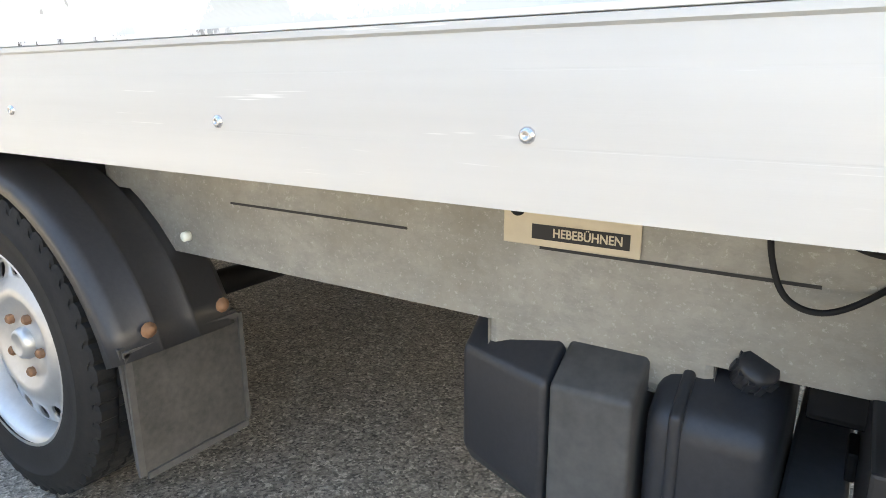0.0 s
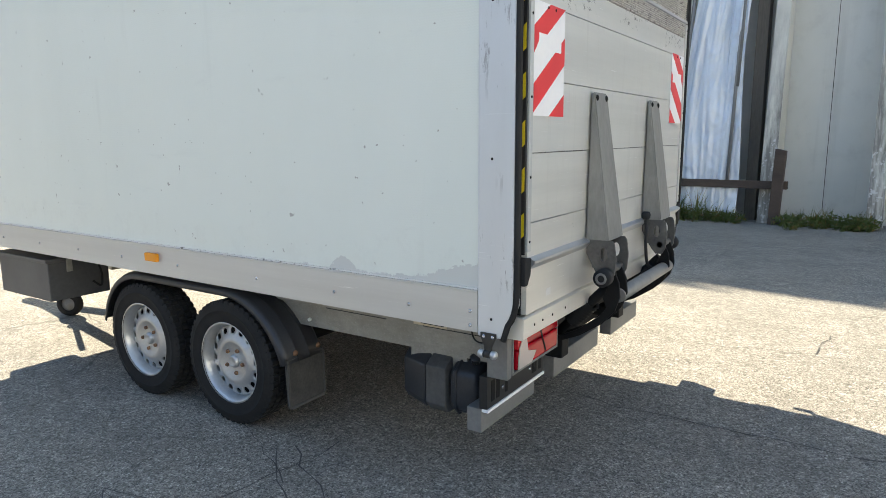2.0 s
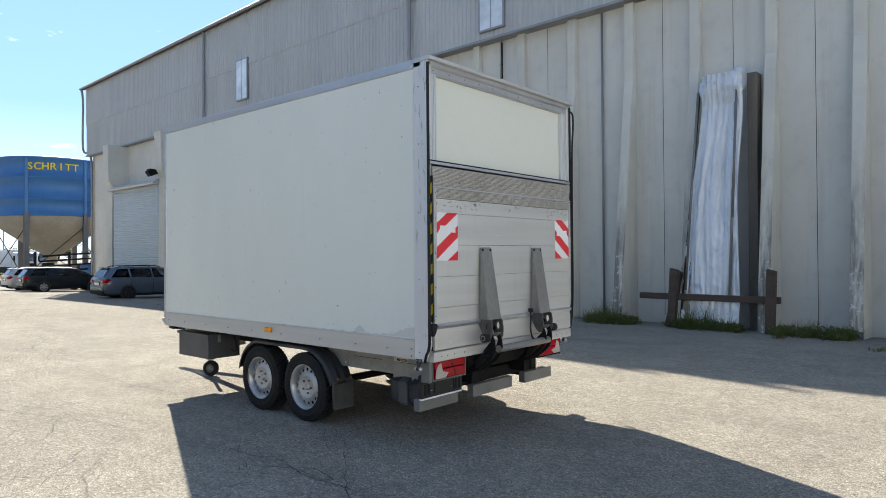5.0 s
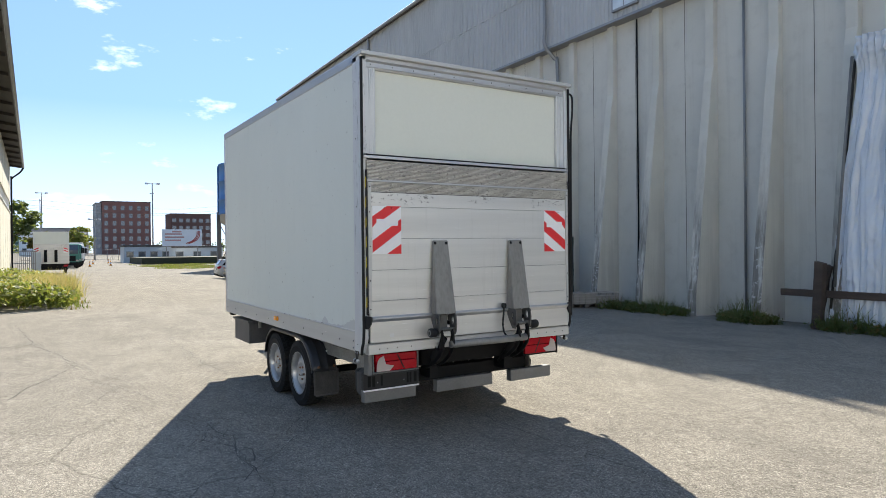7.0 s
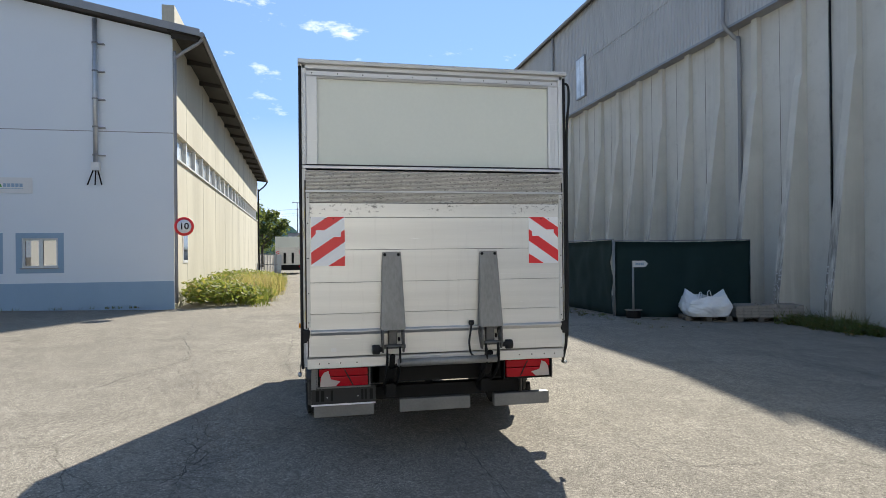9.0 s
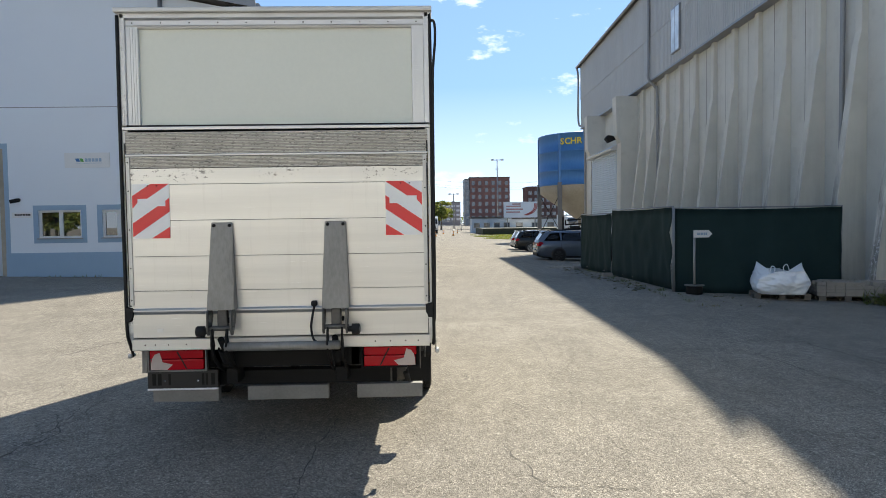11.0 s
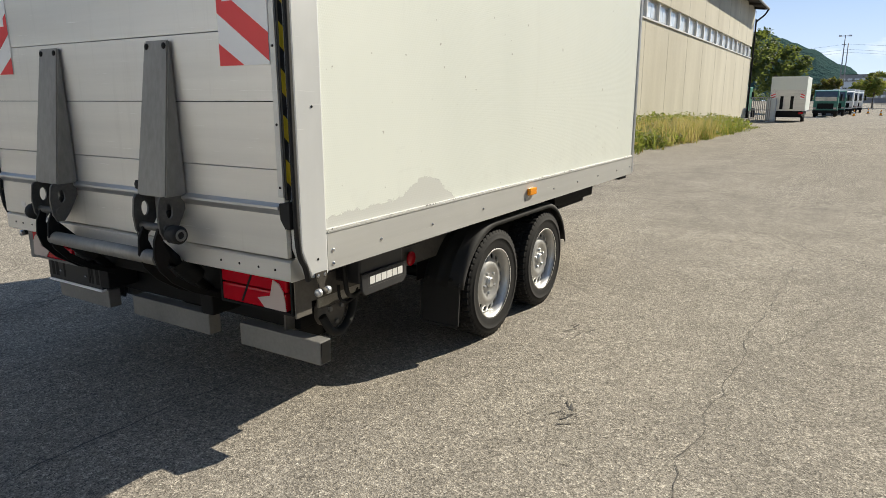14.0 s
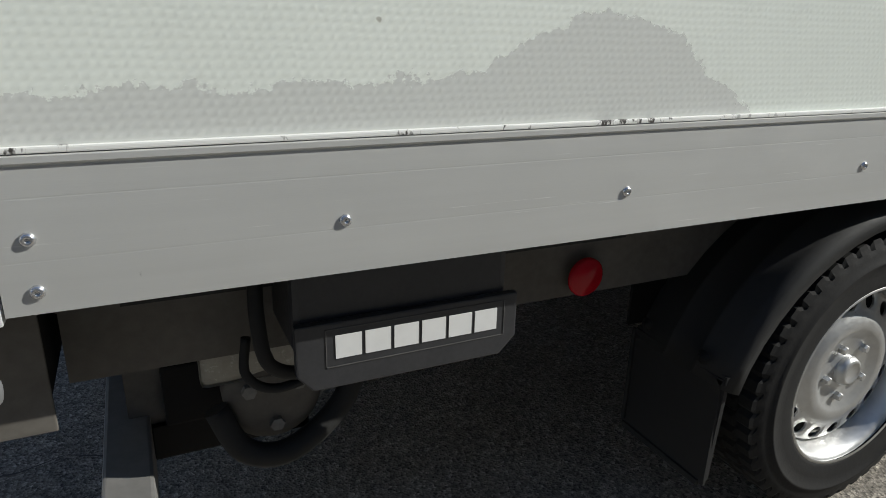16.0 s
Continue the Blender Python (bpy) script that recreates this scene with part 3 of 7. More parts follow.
    return tagged(ob, label)


def shared(name, me, parent, m, label=""):
    ob = new(name, me)
    ob.parent = parent
    ob.matrix_basis = m
    return tagged(ob, label)


def thing(name, label, category, group="", kind="", at=None):
    ob = new(name)
    if at is not None:
        ob.matrix_basis = at
    return tagged(ob, label, category, group, kind)


def solid(name, bm, material, label, category, group="", kind=""):
    return tagged(new(name, mesh_of(name, bm, material)), label, category, group, kind)


def bm_new():
    return bmesh.new()


def letters(name, text, size, material, parent, m, label="", thick=0.001, width=None):
    """Lettering with the built-in font, turned into a mesh."""
    cu = bpy.data.curves.new(name, "FONT")
    cu.body, cu.size, cu.extrude, cu.align_x, cu.align_y = text, size, thick, "CENTER", "CENTER"
    cu.offset = size * 0.018
    tmp = bpy.data.objects.new(name, cu)
    scene.collection.objects.link(tmp)
    dg = bpy.context.evaluated_depsgraph_get()
    me = bpy.data.meshes.new_from_object(tmp.evaluated_get(dg))
    me.name = name
    bpy.data.objects.remove(tmp)
    me.materials.clear()
    me.materials.append(material)
    if width:
        xs = [v.co.x for v in me.vertices]
        s = width / (max(xs) - min(xs))
        for v in me.vertices:
            v.co.x *= s
    ob = new(name, me)
    ob.parent = parent
    ob.matrix_basis = m
    return tagged(ob, label)


def gz(x, y):
    """Height of the yard: flat round the trailer, falling a little towards the hall and into the distance."""
    s = min(1.0, max(0.0, (-12.0 - x) / 50.0))
    return -0.035 * min(7.5, max(0.0, y - 7.0)) - 0.33 * s * s * (3 - 2 * s) * min(1.0, max(0.0, (y + 9) / 5.0)) + 0.02 * min(10.0, max(0.0, -4.0 - y))

# ---------- ground ----------
bm = bm_new()
gx = [-900, -500, -300, -200, -150, -120, -100, -85, -70, *range(-62, 16, 2), 20, 40, 100, 300, 900]
gy = [-900, -400, -150, -80, -40, -25, *range(-18, 20, 1), 24, 40, 80, 200, 500, 900]
rows = [[bm.verts.new((x, y, gz(x, y))) for y in gy] for x in gx]
for i in range(len(gx) - 1):
    for j in range(len(gy) - 1):
        bm.faces.new((rows[i][j], rows[i + 1][j], rows[i + 1][j + 1], rows[i][j + 1])).smooth = True
ground = solid("ground", bm, M["asphalt"], "sunlit worn grey asphalt yard with cracks", "ground", kind="structure")


def ribbon(bm, pts, w, wig=0.05, step=0.12, seed=1):
    """A ragged thin line laid on the ground."""
    rnd = random.Random(seed)
    line = []
    for (x0, y0), (x1, y1) in zip(pts, pts[1:]):
        n = max(2, int(math.hypot(x1 - x0, y1 - y0) / step))
        line += [(x0 + (x1 - x0) * k / n, y0 + (y1 - y0) * k / n) for k in range(n)]
    line.append(pts[-1])
    prev = None
    for i, (x, y) in enumerate(line):
        a, b = line[max(0, i - 1)], line[min(len(line) - 1, i + 1)]
        d = Vector((b[0] - a[0], b[1] - a[1])).normalized()
        s = Vector((-d.y, d.x))
        o = (noise.noise((x * 2.3, y * 2.3, seed)) * wig) + rnd.uniform(-0.3, 0.3) * wig
        ww = w * rnd.uniform(0.25, 1.0)
        cur = []
        for sg in (-1, 1):
            px, py = x + s.x * (o + sg * ww), y + s.y * (o + sg * ww)
            cur.append(bm.verts.new((px, py, gz(px, py) + 0.004)))
        if prev:
            bm.faces.new((prev[0], cur[0], cur[1], prev[1]))
        prev = cur
    return bm


bm = bm_new()
CRACKS = [
    ([(-7.0, 4.5), (-4.33, 4.49), (-2.29, 4.41), (-0.16, 4.39)], 0.003), 
    ([(2.6, 2.1), (1.7, 2.03), (0.83, 2.01), (-0.48, 2.07)], 0.006), ([(0.5, -0.55), (0.04, -0.17), (-0.47, 0.23), (-1.04, 0.6)], 0.005), ([(-6.4, -1.5), (-4.2, -0.9), (-2.6, -0.4)], 0.005),
    ([(-12.5, -2.2), (-9.0, -1.9), (-6.0, -1.3), (-3.6, -2.2)], 0.012), ([(-8.4, 8.0), (-8.6, 4.9), (-9.0, 1.5), (-8.8, -3.0)], 0.012),
    ([(-13.5, 7.5), (-13.2, 2.5), (-13.6, -3.2)], 0.014), ([(-2.6, -0.4), (-2.3, -1.3), (-1.5, -1.9)], 0.004),
    ([(-4.0, 8.4), (-1.4, 8.7), (1.5, 9.6), (4.5, 9.5)], 0.016), ([(-3.0, 7.2), (0.2, 7.6), (3.5, 7.3)], 0.010),
    ([(-20.0, 6.0), (-20.4, 1.5), (-20.0, -0.2)], 0.02), ([(-30.0, 6.5), (-30.5, 2.0), (-30.2, 0.0)], 0.025),
    ([(-1.94, -0.74), (-1.41, -0.53), (-1.47, -0.2), (-1.0, -0.15), (-0.91, 0.2), (-0.86, 0.76)], 0.004),
    ([(-1.47, -0.2), (-0.97, -0.49), (-0.69, -0.61)], 0.004),
    ([(-1.72, 0.66), (-1.29, 0.6), (-0.79, 0.32)], 0.003),
    ([(-3.82, -0.85), (-3.48, -1.09), (-2.96, -1.36)], 0.006),
    ([(-8.48, 0.4), (-5.01, 0.32), (-3.83, 0.4)], 0.008),
    ([(-1.27, -0.6), (-0.52, -0.39), (0.33, -0.39), (0.93, -0.44)], 0.004),
    ([(-0.73, -0.39), (-1.43, -0.17), (-1.57, 0.18)], 0.003),
    ([(0.37, -0.39), (-0.11, -0.43), (-0.75, -0.33), (-1.31, -0.43)], 0.006),
    ([(-0.67, -0.68), (-0.91, -0.52), (-0.55, 0.11), (-1.11, 0.52)], 0.005),
    ([(0.09, -0.35), (-0.23, -0.3), (-0.81, -0.61)], 0.006),
    ([(-5.97, -2.4), (-4.79, -1.34), (-2.75, -0.65)], 0.006),
    ([(-9.41, -4.01), (-7.9, -2.69), (-8.63, -2.05)], 0.008),
    ([(0.35, 3.51), (1.16, 3.71), (1.2, 4.29)], 0.005),
]
for i, (pts, w) in enumerate(CRACKS):
    ribbon(bm, pts, w, 0.07, 0.1, i + 3)
rnd = random.Random(5)
for cx, cy in ((-0.75, 3.8), (-2.0, 9.0), (-5.9, -1.45), (-7.9, 2.75), (-5.6, 3.85), (-5.2, 5.0), (-1.9, 3.4)):
    for k in range(7):
        a, r = rnd.uniform(0, 6.28), rnd.uniform(0.02, 0.13)
        x, y = cx + r * math.cos(a) * 1.4, cy + r * math.sin(a)
        ribbon(bm, [(x, y), (x + rnd.uniform(-0.12, 0.12), y + rnd.uniform(-0.06, 0.06))], rnd.uniform(0.004, 0.009), 0.02, 0.03, k)
solid("crack", bm, M["crack"], "dark ragged cracks and potholes in the asphalt", "crack", kind="stuff")

# ---------- the box trailer ----------
XF, XR, YL, YR = -4.49, 0.10, 0.554, 2.970      # front, foot of the rear posts, outer sides
ZB, ZR, ZT = 0.82, 0.997, 3.452                 # rail foot, rail top, roof
YM = (YL + YR) / 2
trailer = thing("box_trailer", "cream two-axle box trailer with a folded-up aluminium tail lift", "trailer")


def side(s, y):
    """y of a place that lies y metres in from the outer side s (-1: the -y side, 1: the +y side)."""
    return YL + y if s < 0 else YR - y


def span(s, a, b):
    return tuple(sorted((side(s, a), side(s, b))))


bm = abox(bm_new(), XF + 0.03, 0.2, YL + 0.03, YR - 0.03, 0.835, 0.88)
part("floor_pan", bm, M["galv"], trailer, "galvanised floor pan")
bm = abox(bm_new(), XF, 0.225, YL + 0.004, YR - 0.004, ZT - 0.05, ZT - 0.004, 0.006)
part("roof", bm, M["whitepanel"], trailer)
bm = abox(bm_new(), XF + 0.002, XF + 0.04, YL + 0.03, YR - 0.03, 0.86, ZT - 0.05)
part("front_wall", bm, M["whitepanel"], trailer)
RIVET = lathe(bm_new(), [(0.0085, 0.0), (0.0081, 0.0025), (0.0055, 0.0048), (0.003, 0.0052), (0.0025, 0.003), (0.0, 0.003)], "y", (0, 0, 0), 10)
RIVET = mesh_of("rivet", RIVET, M["chrome"])
SMALL = mesh_of("screw", lathe(bm_new(), [(0.006, 0), (0.005, 0.002), (0.0, 0.003)], "y", (0, 0, 0), 8), M["dark"])
for s in (-1, 1):
    out = 0 if s > 0 else 180
    y0, y1 = span(s, 0.004, 0.03)
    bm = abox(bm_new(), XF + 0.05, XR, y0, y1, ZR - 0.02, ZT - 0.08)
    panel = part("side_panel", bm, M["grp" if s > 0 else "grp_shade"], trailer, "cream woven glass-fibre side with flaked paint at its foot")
    y0, y1 = span(s, -0.002, 0.03)
    o, i, e = side(s, -0.004), side(s, -0.0039), side(s, 0.03)
    prof = [(e, ZB), (o, ZB), (o, ZB + 0.0595), (i, ZB + 0.0602), (i, ZB + 0.0612), (o, ZB + 0.062), (o, ZB + 0.1295), (i, ZB + 0.1302), (i, ZB + 0.1312), (o, ZB + 0.132),
            (o, ZR - 0.012), (side(s, -0.008), ZR - 0.009), (side(s, -0.008), ZR - 0.002), (side(s, 0.003), ZR), (e, ZR)]
    bm = prism(bm_new(), prof, "x", XF + 0.01, XR)
    rl = part("side_rail", bm, M["rail"], trailer, "scratched grey aluminium side rail")
    zs = 0.892
    for x in ((-0.243, -0.676, -1.209, -1.866) if s < 0 else (-0.282, -0.737, -1.311, -1.962)) + (-2.42, -2.92, -3.42, -3.95, -4.38):
        shared("rivet", RIVET, rl, pose(x, o, zs + 0.003 * (x < -1), 0, 0, out))
    for z in (0.906, 0.846):
        shared("rivet", RIVET, rl, pose(0.066, o, z, 0, 0, out))
    part("seal_bead", abox(bm_new(), XF + 0.05, XR, *span(s, -0.005, 0.004), ZR, ZR + 0.007, 0.002), M["bead"], trailer, "pale sealing bead on the rail, dark where it has come away")
    y0, y1 = span(s, -0.006, 0.05)
    bm = abox(bm_new(), XF - 0.01, 0.20, y0, y1, ZT - 0.085, ZT, 0.012)
    part("roof_edge", bm, M["alu"], trailer, "grey aluminium roof edge")
    bm = abox(bm_new(), XF - 0.008, XF + 0.055, y0, y1, ZB + 0.01, ZT - 0.085, 0.01)
    part("front_post", bm, M["alu"], trailer)
    y0, y1 = span(s, -0.006, 0.055)
    bm = prism(bm_new(), [(XR + 0.002, ZB - 0.012), (0.205, ZB - 0.012), (0.262, ZB + 0.12), (0.262, ZT - 0.03), (XR + 0.002, ZT - 0.03)], "y", y0, y1, 0.008)
    po = part("rear_post", bm, M["post" if s < 0 else "postclean"], trailer, "white rear corner post with dark scrapes" if s < 0 else "white rear corner post")
    for z in (0.885, 1.52, 2.1, 2.7, 3.2):
        shared("screw", SMALL, po, pose(0.165, side(s, -0.0065), z, 0, 0, out))
    path = [(0.268, side(s, 0.004), 3.40), (0.272, side(s, 0.002), 2.4), (0.272, side(s, 0.004), 1.3), (0.268, side(s, 0.004), 0.96), (0.232, side(s, 0.004), 0.86), (0.212, side(s, 0.01), 0.80)]
    part("seal", tube(bm_new(), curve_pts(path, 6), 0.013), M["rubber"], trailer, "black rubber edge seal")
    # orange marker lamp
    xo = -2.09 if s < 0 else -2.0
    y0, y1 = span(s, -0.03, -0.004)
    part("side_marker_lamp", abox(bm_new(), xo - 0.055, xo + 0.055, y0, y1, 0.90, 0.95, 0.008), M["orange"], trailer, "orange side marker lamp")
    # galvanised side member
    a, b, c = side(s, 0.245), side(s, 0.255), side(s, 0.225)
    bm = prism(bm_new(), [(a, 0.82), (c, 0.82), (c, 0.725), (a, 0.72), (a, 0.60), (side(s, 0.30), 0.60), (side(s, 0.30), 0.606), (b, 0.606), (b, 0.82)], "x", -1.35, 0.085)
    # spotted galvanised grey on the -y side, a darker brown on the +y side
    part("side_member", bm, M["galv" if s < 0 else "brown"], trailer, "spotted galvanised steel side member" if s < 0 else "brown steel side member")
    for xa, xb in ((-0.95, -0.55), (-0.33, 0.0)):
        part("slot", abox(bm_new(), xa, xb, *span(s, 0.2235, 0.226), 0.7225, 0.7265), M["black"], trailer)
    bm = abox(bm_new(), -0.42, -0.10, *span(s, 0.25, 0.26), 0.545, 0.61, 0.012)
    part("hanger_plate", bm, M["galv"], trailer)
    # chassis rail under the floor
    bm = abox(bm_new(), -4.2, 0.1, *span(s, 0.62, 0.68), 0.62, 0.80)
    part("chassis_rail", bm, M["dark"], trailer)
    # hook ball at the foot of the post
    hk = part("hook_bracket", prism(bm_new(), [(0.120, 0.828), (0.190, 0.828), (0.190, 0.81), (0.172, 0.772), (0.170, 0.728), (0.140, 0.728), (0.138, 0.772), (0.120, 0.81)], "y", *span(s, -0.014, -0.007)), M["grime"], trailer)
    for dx in (-0.02, 0.02):
        shared("rivet", RIVET, hk, pose(0.155 + dx, side(s, -0.012), 0.813, 0, 0, out))
    part("knob_neck", tube(bm_new(), [(0.140, side(s, -0.018), 0.742), (0.170, side(s, -0.018), 0.742)], 0.015), M["grime"], hk)
    for dx in (-0.028, 0.028):
        part("ball", lathe(bm_new(), [(0, -0.013), (0.012, -0.012), (0.0175, -0.007), (0.0175, 0.008), (0.013, 0.013), (0, 0.013)], "x", (0.155 + dx, side(s, -0.018), 0.742), 14), M["alu"], hk, "dull steel ball knob")

# mudguards, flaps, wheels
WX, WR, HUB = (-1.555, -2.367), 0.358, 0.358


def tyre_mesh():
    """One skin: side walls, shoulders and a block tread of four rows."""
    wall = [(0.222, 0.075), (0.232, 0.089), (0.2345, 0.0955), (0.243, 0.097), (0.27, 0.1005), (0.296, 0.1015), (0.299, 0.1045), (0.304, 0.1045), (0.308, 0.101), (0.325, 0.0975), (0.339, 0.093)]
    tread = [(-0.089, 0), (-0.086, 0), (-0.051, 0), (-0.048, 9), (-0.043, 9), (-0.040, 1), (-0.006, 1), (-0.004, 9), (0.004, 9), (0.006, 2), (0.040, 2), (0.043, 9), (0.048, 9), (0.051, 3), (0.086, 3), (0.089, 3)]
    n, per = 50, 4
    bm = bm_new()
    rings = []
    for k in range(n * per):
        a = 2 * math.pi * k / (n * per)
        ring = [(r, -y) for r, y in wall]
        for y, row in tread:
            groove = row == 9 or (k + 2 * (row % 2)) % per == 0
            ring.append(((0.3485 if groove else 0.3585) - (0.010 if abs(y) > 0.087 else 0.0), y))
        ring += [(r, y) for r, y in wall[::-1]]
        rings.append([bm.verts.new((r * math.cos(a), y, r * math.sin(a))) for r, y in ring])
    for i, r0 in enumerate(rings):
        r1 = rings[(i + 1) % len(rings)]
        for k in range(len(r0) - 1):
            f = bm.faces.new((r0[k], r1[k], r1[k + 1], r0[k + 1]))
            f.smooth = k < len(wall) - 1 or k >= len(wall) + len(tread)
    bmesh.ops.recalc_face_normals(bm, faces=bm.faces)
    return mesh_of("tyre", bm, M["tyre"])


DISC = [(0.154, -0.050), (0.146, -0.054), (0.134, -0.0605), (0.120, -0.064), (0.106, -0.061), (0.090, -0.051), (0.035, -0.050)]


def rim_mesh():
    """Silver steel wheel with a ring of round holes; outer side towards -y."""
    bm = lathe(bm_new(), [(0.228, -0.095), (0.2355, -0.096), (0.237, -0.090), (0.228, -0.088), (0.220, -0.078), (0.212, -0.05), (0.209, -0.02), (0.204, 0.03), (0.19, 0.06), (0.205, 0.085)], "y", (0, 0, 0), 64)
    holes, ring = 16, 64
    def disc(r, y, r2, y2):
        for k in range(ring):
            a0, a1 = 2 * math.pi * k / ring, 2 * math.pi * (k + 1) / ring
            bm.faces.new([bm.verts.new((rr * math.cos(a), yy, rr * math.sin(a))) for rr, yy, a in ((r, y, a0), (r, y, a1), (r2, y2, a1), (r2, y2, a0))]).smooth = True
    for a, b in zip(DISC, DISC[1:]):
        disc(*a, *b)
    disc(0.2105, -0.026, 0.200, -0.038)
    for h in range(holes):
        c = 2 * math.pi * (h + 0.5) / holes
        hw = math.pi / holes
        m_, n_ = 16, 16
        def yy(r):
            return -0.038 - (0.200 - r) / 0.046 * 0.012
        inner, outer = [], []
        for k in range(n_):
            t = 2 * math.pi * k / n_
            da, dr = math.cos(t), math.sin(t)
            r = 0.178 + 0.0185 * dr
            inner.append((r, c + 0.0185 / 0.178 * da))
            q = max(abs(da), abs(dr))
            outer.append((0.177 + 0.023 * dr / q, c + hw * da / q))
        for k in range(n_):
            j = (k + 1) % n_
            p = [outer[k], outer[j], inner[j], inner[k]]
            bm.faces.new([bm.verts.new((r * math.cos(a), yy(r), r * math.sin(a))) for r, a in p]).smooth = True
            p = [inner[k], inner[j]]
            v = [bm.verts.new((r * math.cos(a), yy(r), r * math.sin(a))) for r, a in p]
            v += [bm.verts.new((r * math.cos(a), yy(r) + 0.005, r * math.sin(a))) for r, a in p[::-1]]
            bm.faces.new(v)
    bmesh.ops.remove_doubles(bm, verts=bm.verts, dist=0.0004)
    bmesh.ops.recalc_face_normals(bm, faces=bm.faces)
    return mesh_of("rim", bm, M["rim"])


TYRE, RIM = tyre_mesh(), rim_mesh()
HUBCAP = mesh_of("hub_cap", lathe(bm_new(), [(0.038, -0.046), (0.039, -0.056), (0.034, -0.068), (0.027, -0.073), (0.025, -0.071), (0.0, -0.071)], "y", (0, 0, 0), 24), M["rim"])
NUT = mesh_of("wheel_nut", lathe(bm_new(), [(0.0115, -0.046), (0.0115, -0.061), (0.008, -0.065), (0, -0.065)], "y", (0, 0, 0), 6, False), M["rust"])
NUTG = mesh_of("wheel_nut", lathe(bm_new(), [(0.0115, -0.046), (0.0115, -0.061), (0.008, -0.065), (0, -0.065)], "y", (0, 0, 0), 6, False), M["rim"])
# black drum face set close behind the rim, standing for shade in its holes
DRUM = mesh_of("brake_drum", lathe(bm_new(), [(0, -0.012), (0.19, -0.012), (0.2, -0.008), (0.2, 0.07), (0, 0.07)], "y", (0, 0, 0), 32), M["dark"])
for s in (-1, 1):
    o = 0.025 if s > 0 else 0.0
    yc = side(s, 0.152 - o)
    for k, x in enumerate(WX):
        wheel = new("wheel")
        wheel.parent = trailer
        wheel.matrix_basis = pose(x, yc, HUB, 0, 0, 0 if s < 0 else 180) @ pose(0, 0, 0, 0, 17 + 23 * k + 9 * s, 0)
        shared("tyre", TYRE, wheel, Matrix(), "dusty black tyre with block tread")
        shared("rim", RIM, wheel, Matrix(), "silver steel rim with round holes")
        shared("hub_cap", HUBCAP, wheel, Matrix())
        shared("brake_drum", DRUM, wheel, Matrix())
        for j in range(5):
            a = 2 * math.pi * j / 5
            shared("wheel_nut", NUT if s < 0 else NUTG, wheel, pose(0.070 * math.cos(a), 0, 0.070 * math.sin(a)), "rusty wheel nut" if s < 0 else "")
    bm = tube(bm_new(), [(WX[0], side(s, 0.25), HUB), (WX[0], YM, HUB)], 0.04)
    part("axle", bm, M["dark"], trailer)
    bm = tube(bm_new(), [(WX[1], side(s, 0.25), HUB), (WX[1], YM, HUB)], 0.04)
    part("axle", bm, M["dark"], trailer)
    # tandem mudguard: a swept sheet with rolled outer lip and two ribs
    R = 0.425
    path = [(WX[1] - R * math.sin(radians(a)), HUB + R * math.cos(radians(a))) for a in range(80, -1, -8)]
    path += [(WX[1] + (WX[0] - WX[1]) * k / 5, HUB + R) for k in range(1, 5)]
    path += [(WX[0] + (R + 0.05 * a / 80) * math.sin(radians(a)), HUB + R * math.cos(radians(a))) for a in range(0, 81, 8)]
    sect = [(0.045, -0.035), (0.046, -0.012), (0.054, 0.0), (0.075, 0.010), (0.13, 0.012), (0.134, 0.016), (0.139, 0.012), (0.215, 0.012), (0.219, 0.016), (0.224, 0.012), (0.30, 0.010), (0.32, 0.0), (0.32, -0.02)]
    bm = bm_new()
    prev = None
    for i, (x, z) in enumerate(path):
        a, b = path[max(0, i - 1)], path[min(len(path) - 1, i + 1)]
        d = Vector((b[0] - a[0], b[1] - a[1])).normalized()
        nx, nz = -d.y, d.x
        cur = [bm.verts.new((x + nx * h, side(s, y - o), z + nz * h)) for y, h in sect]
        if prev:
            for k in range(len(cur) - 1):
                bm.faces.new((prev[k], cur[k], cur[k + 1], prev[k + 1])).smooth = True
        prev = cur
    bmesh.ops.recalc_face_normals(bm, faces=bm.faces)
    bmesh.ops.solidify(bm, geom=bm.faces[:], thickness=0.004)
    # unseen dark sheet added behind the +y wheels, where there is only shade
    if s > 0:
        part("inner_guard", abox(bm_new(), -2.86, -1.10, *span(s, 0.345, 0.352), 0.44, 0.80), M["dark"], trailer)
    # the +y guard and flap get darker rubber that stands for their shade
    guard = part("mudguard", bm, M["plastic" if s < 0 else "rubber"], trailer, "black ribbed plastic mudguard")
    xe, ze = path[-1]
    bm = prism(bm_new(), [(side(s, 0.055 - o), ze + 0.03), (side(s, 0.325 - o), ze + 0.03), (side(s, 0.345 - o), ze - 0.23), (side(s, 0.325 - o), ze - 0.255), (side(s, 0.085 - o), ze - 0.255), (side(s, 0.065 - o), ze - 0.23)], "x", xe - 0.012, xe - 0.002)
    flap = part("mud_flap", bm, M["dusty" if s < 0 else "rubber"], guard, "dusty black rubber mud flap" if s < 0 else "black rubber mud flap, colour darkened for its shade")
    bm = bm_new()
    for y0, z0, y1, z1 in ((0.062, ze + 0.02, 0.075, ze - 0.24), (0.326, ze + 0.02, 0.336, ze - 0.23), (0.08, ze - 0.252, 0.33, ze - 0.238), (0.06, ze + 0.012, 0.325, ze + 0.024)):
        abox(bm, xe - 0.003, xe + 0.004, *span(s, y0 - o, y1 - o), min(z0, z1), max(z0, z1))
    part("flap_rib", bm, M["strap" if s < 0 else "rubber"], guard)
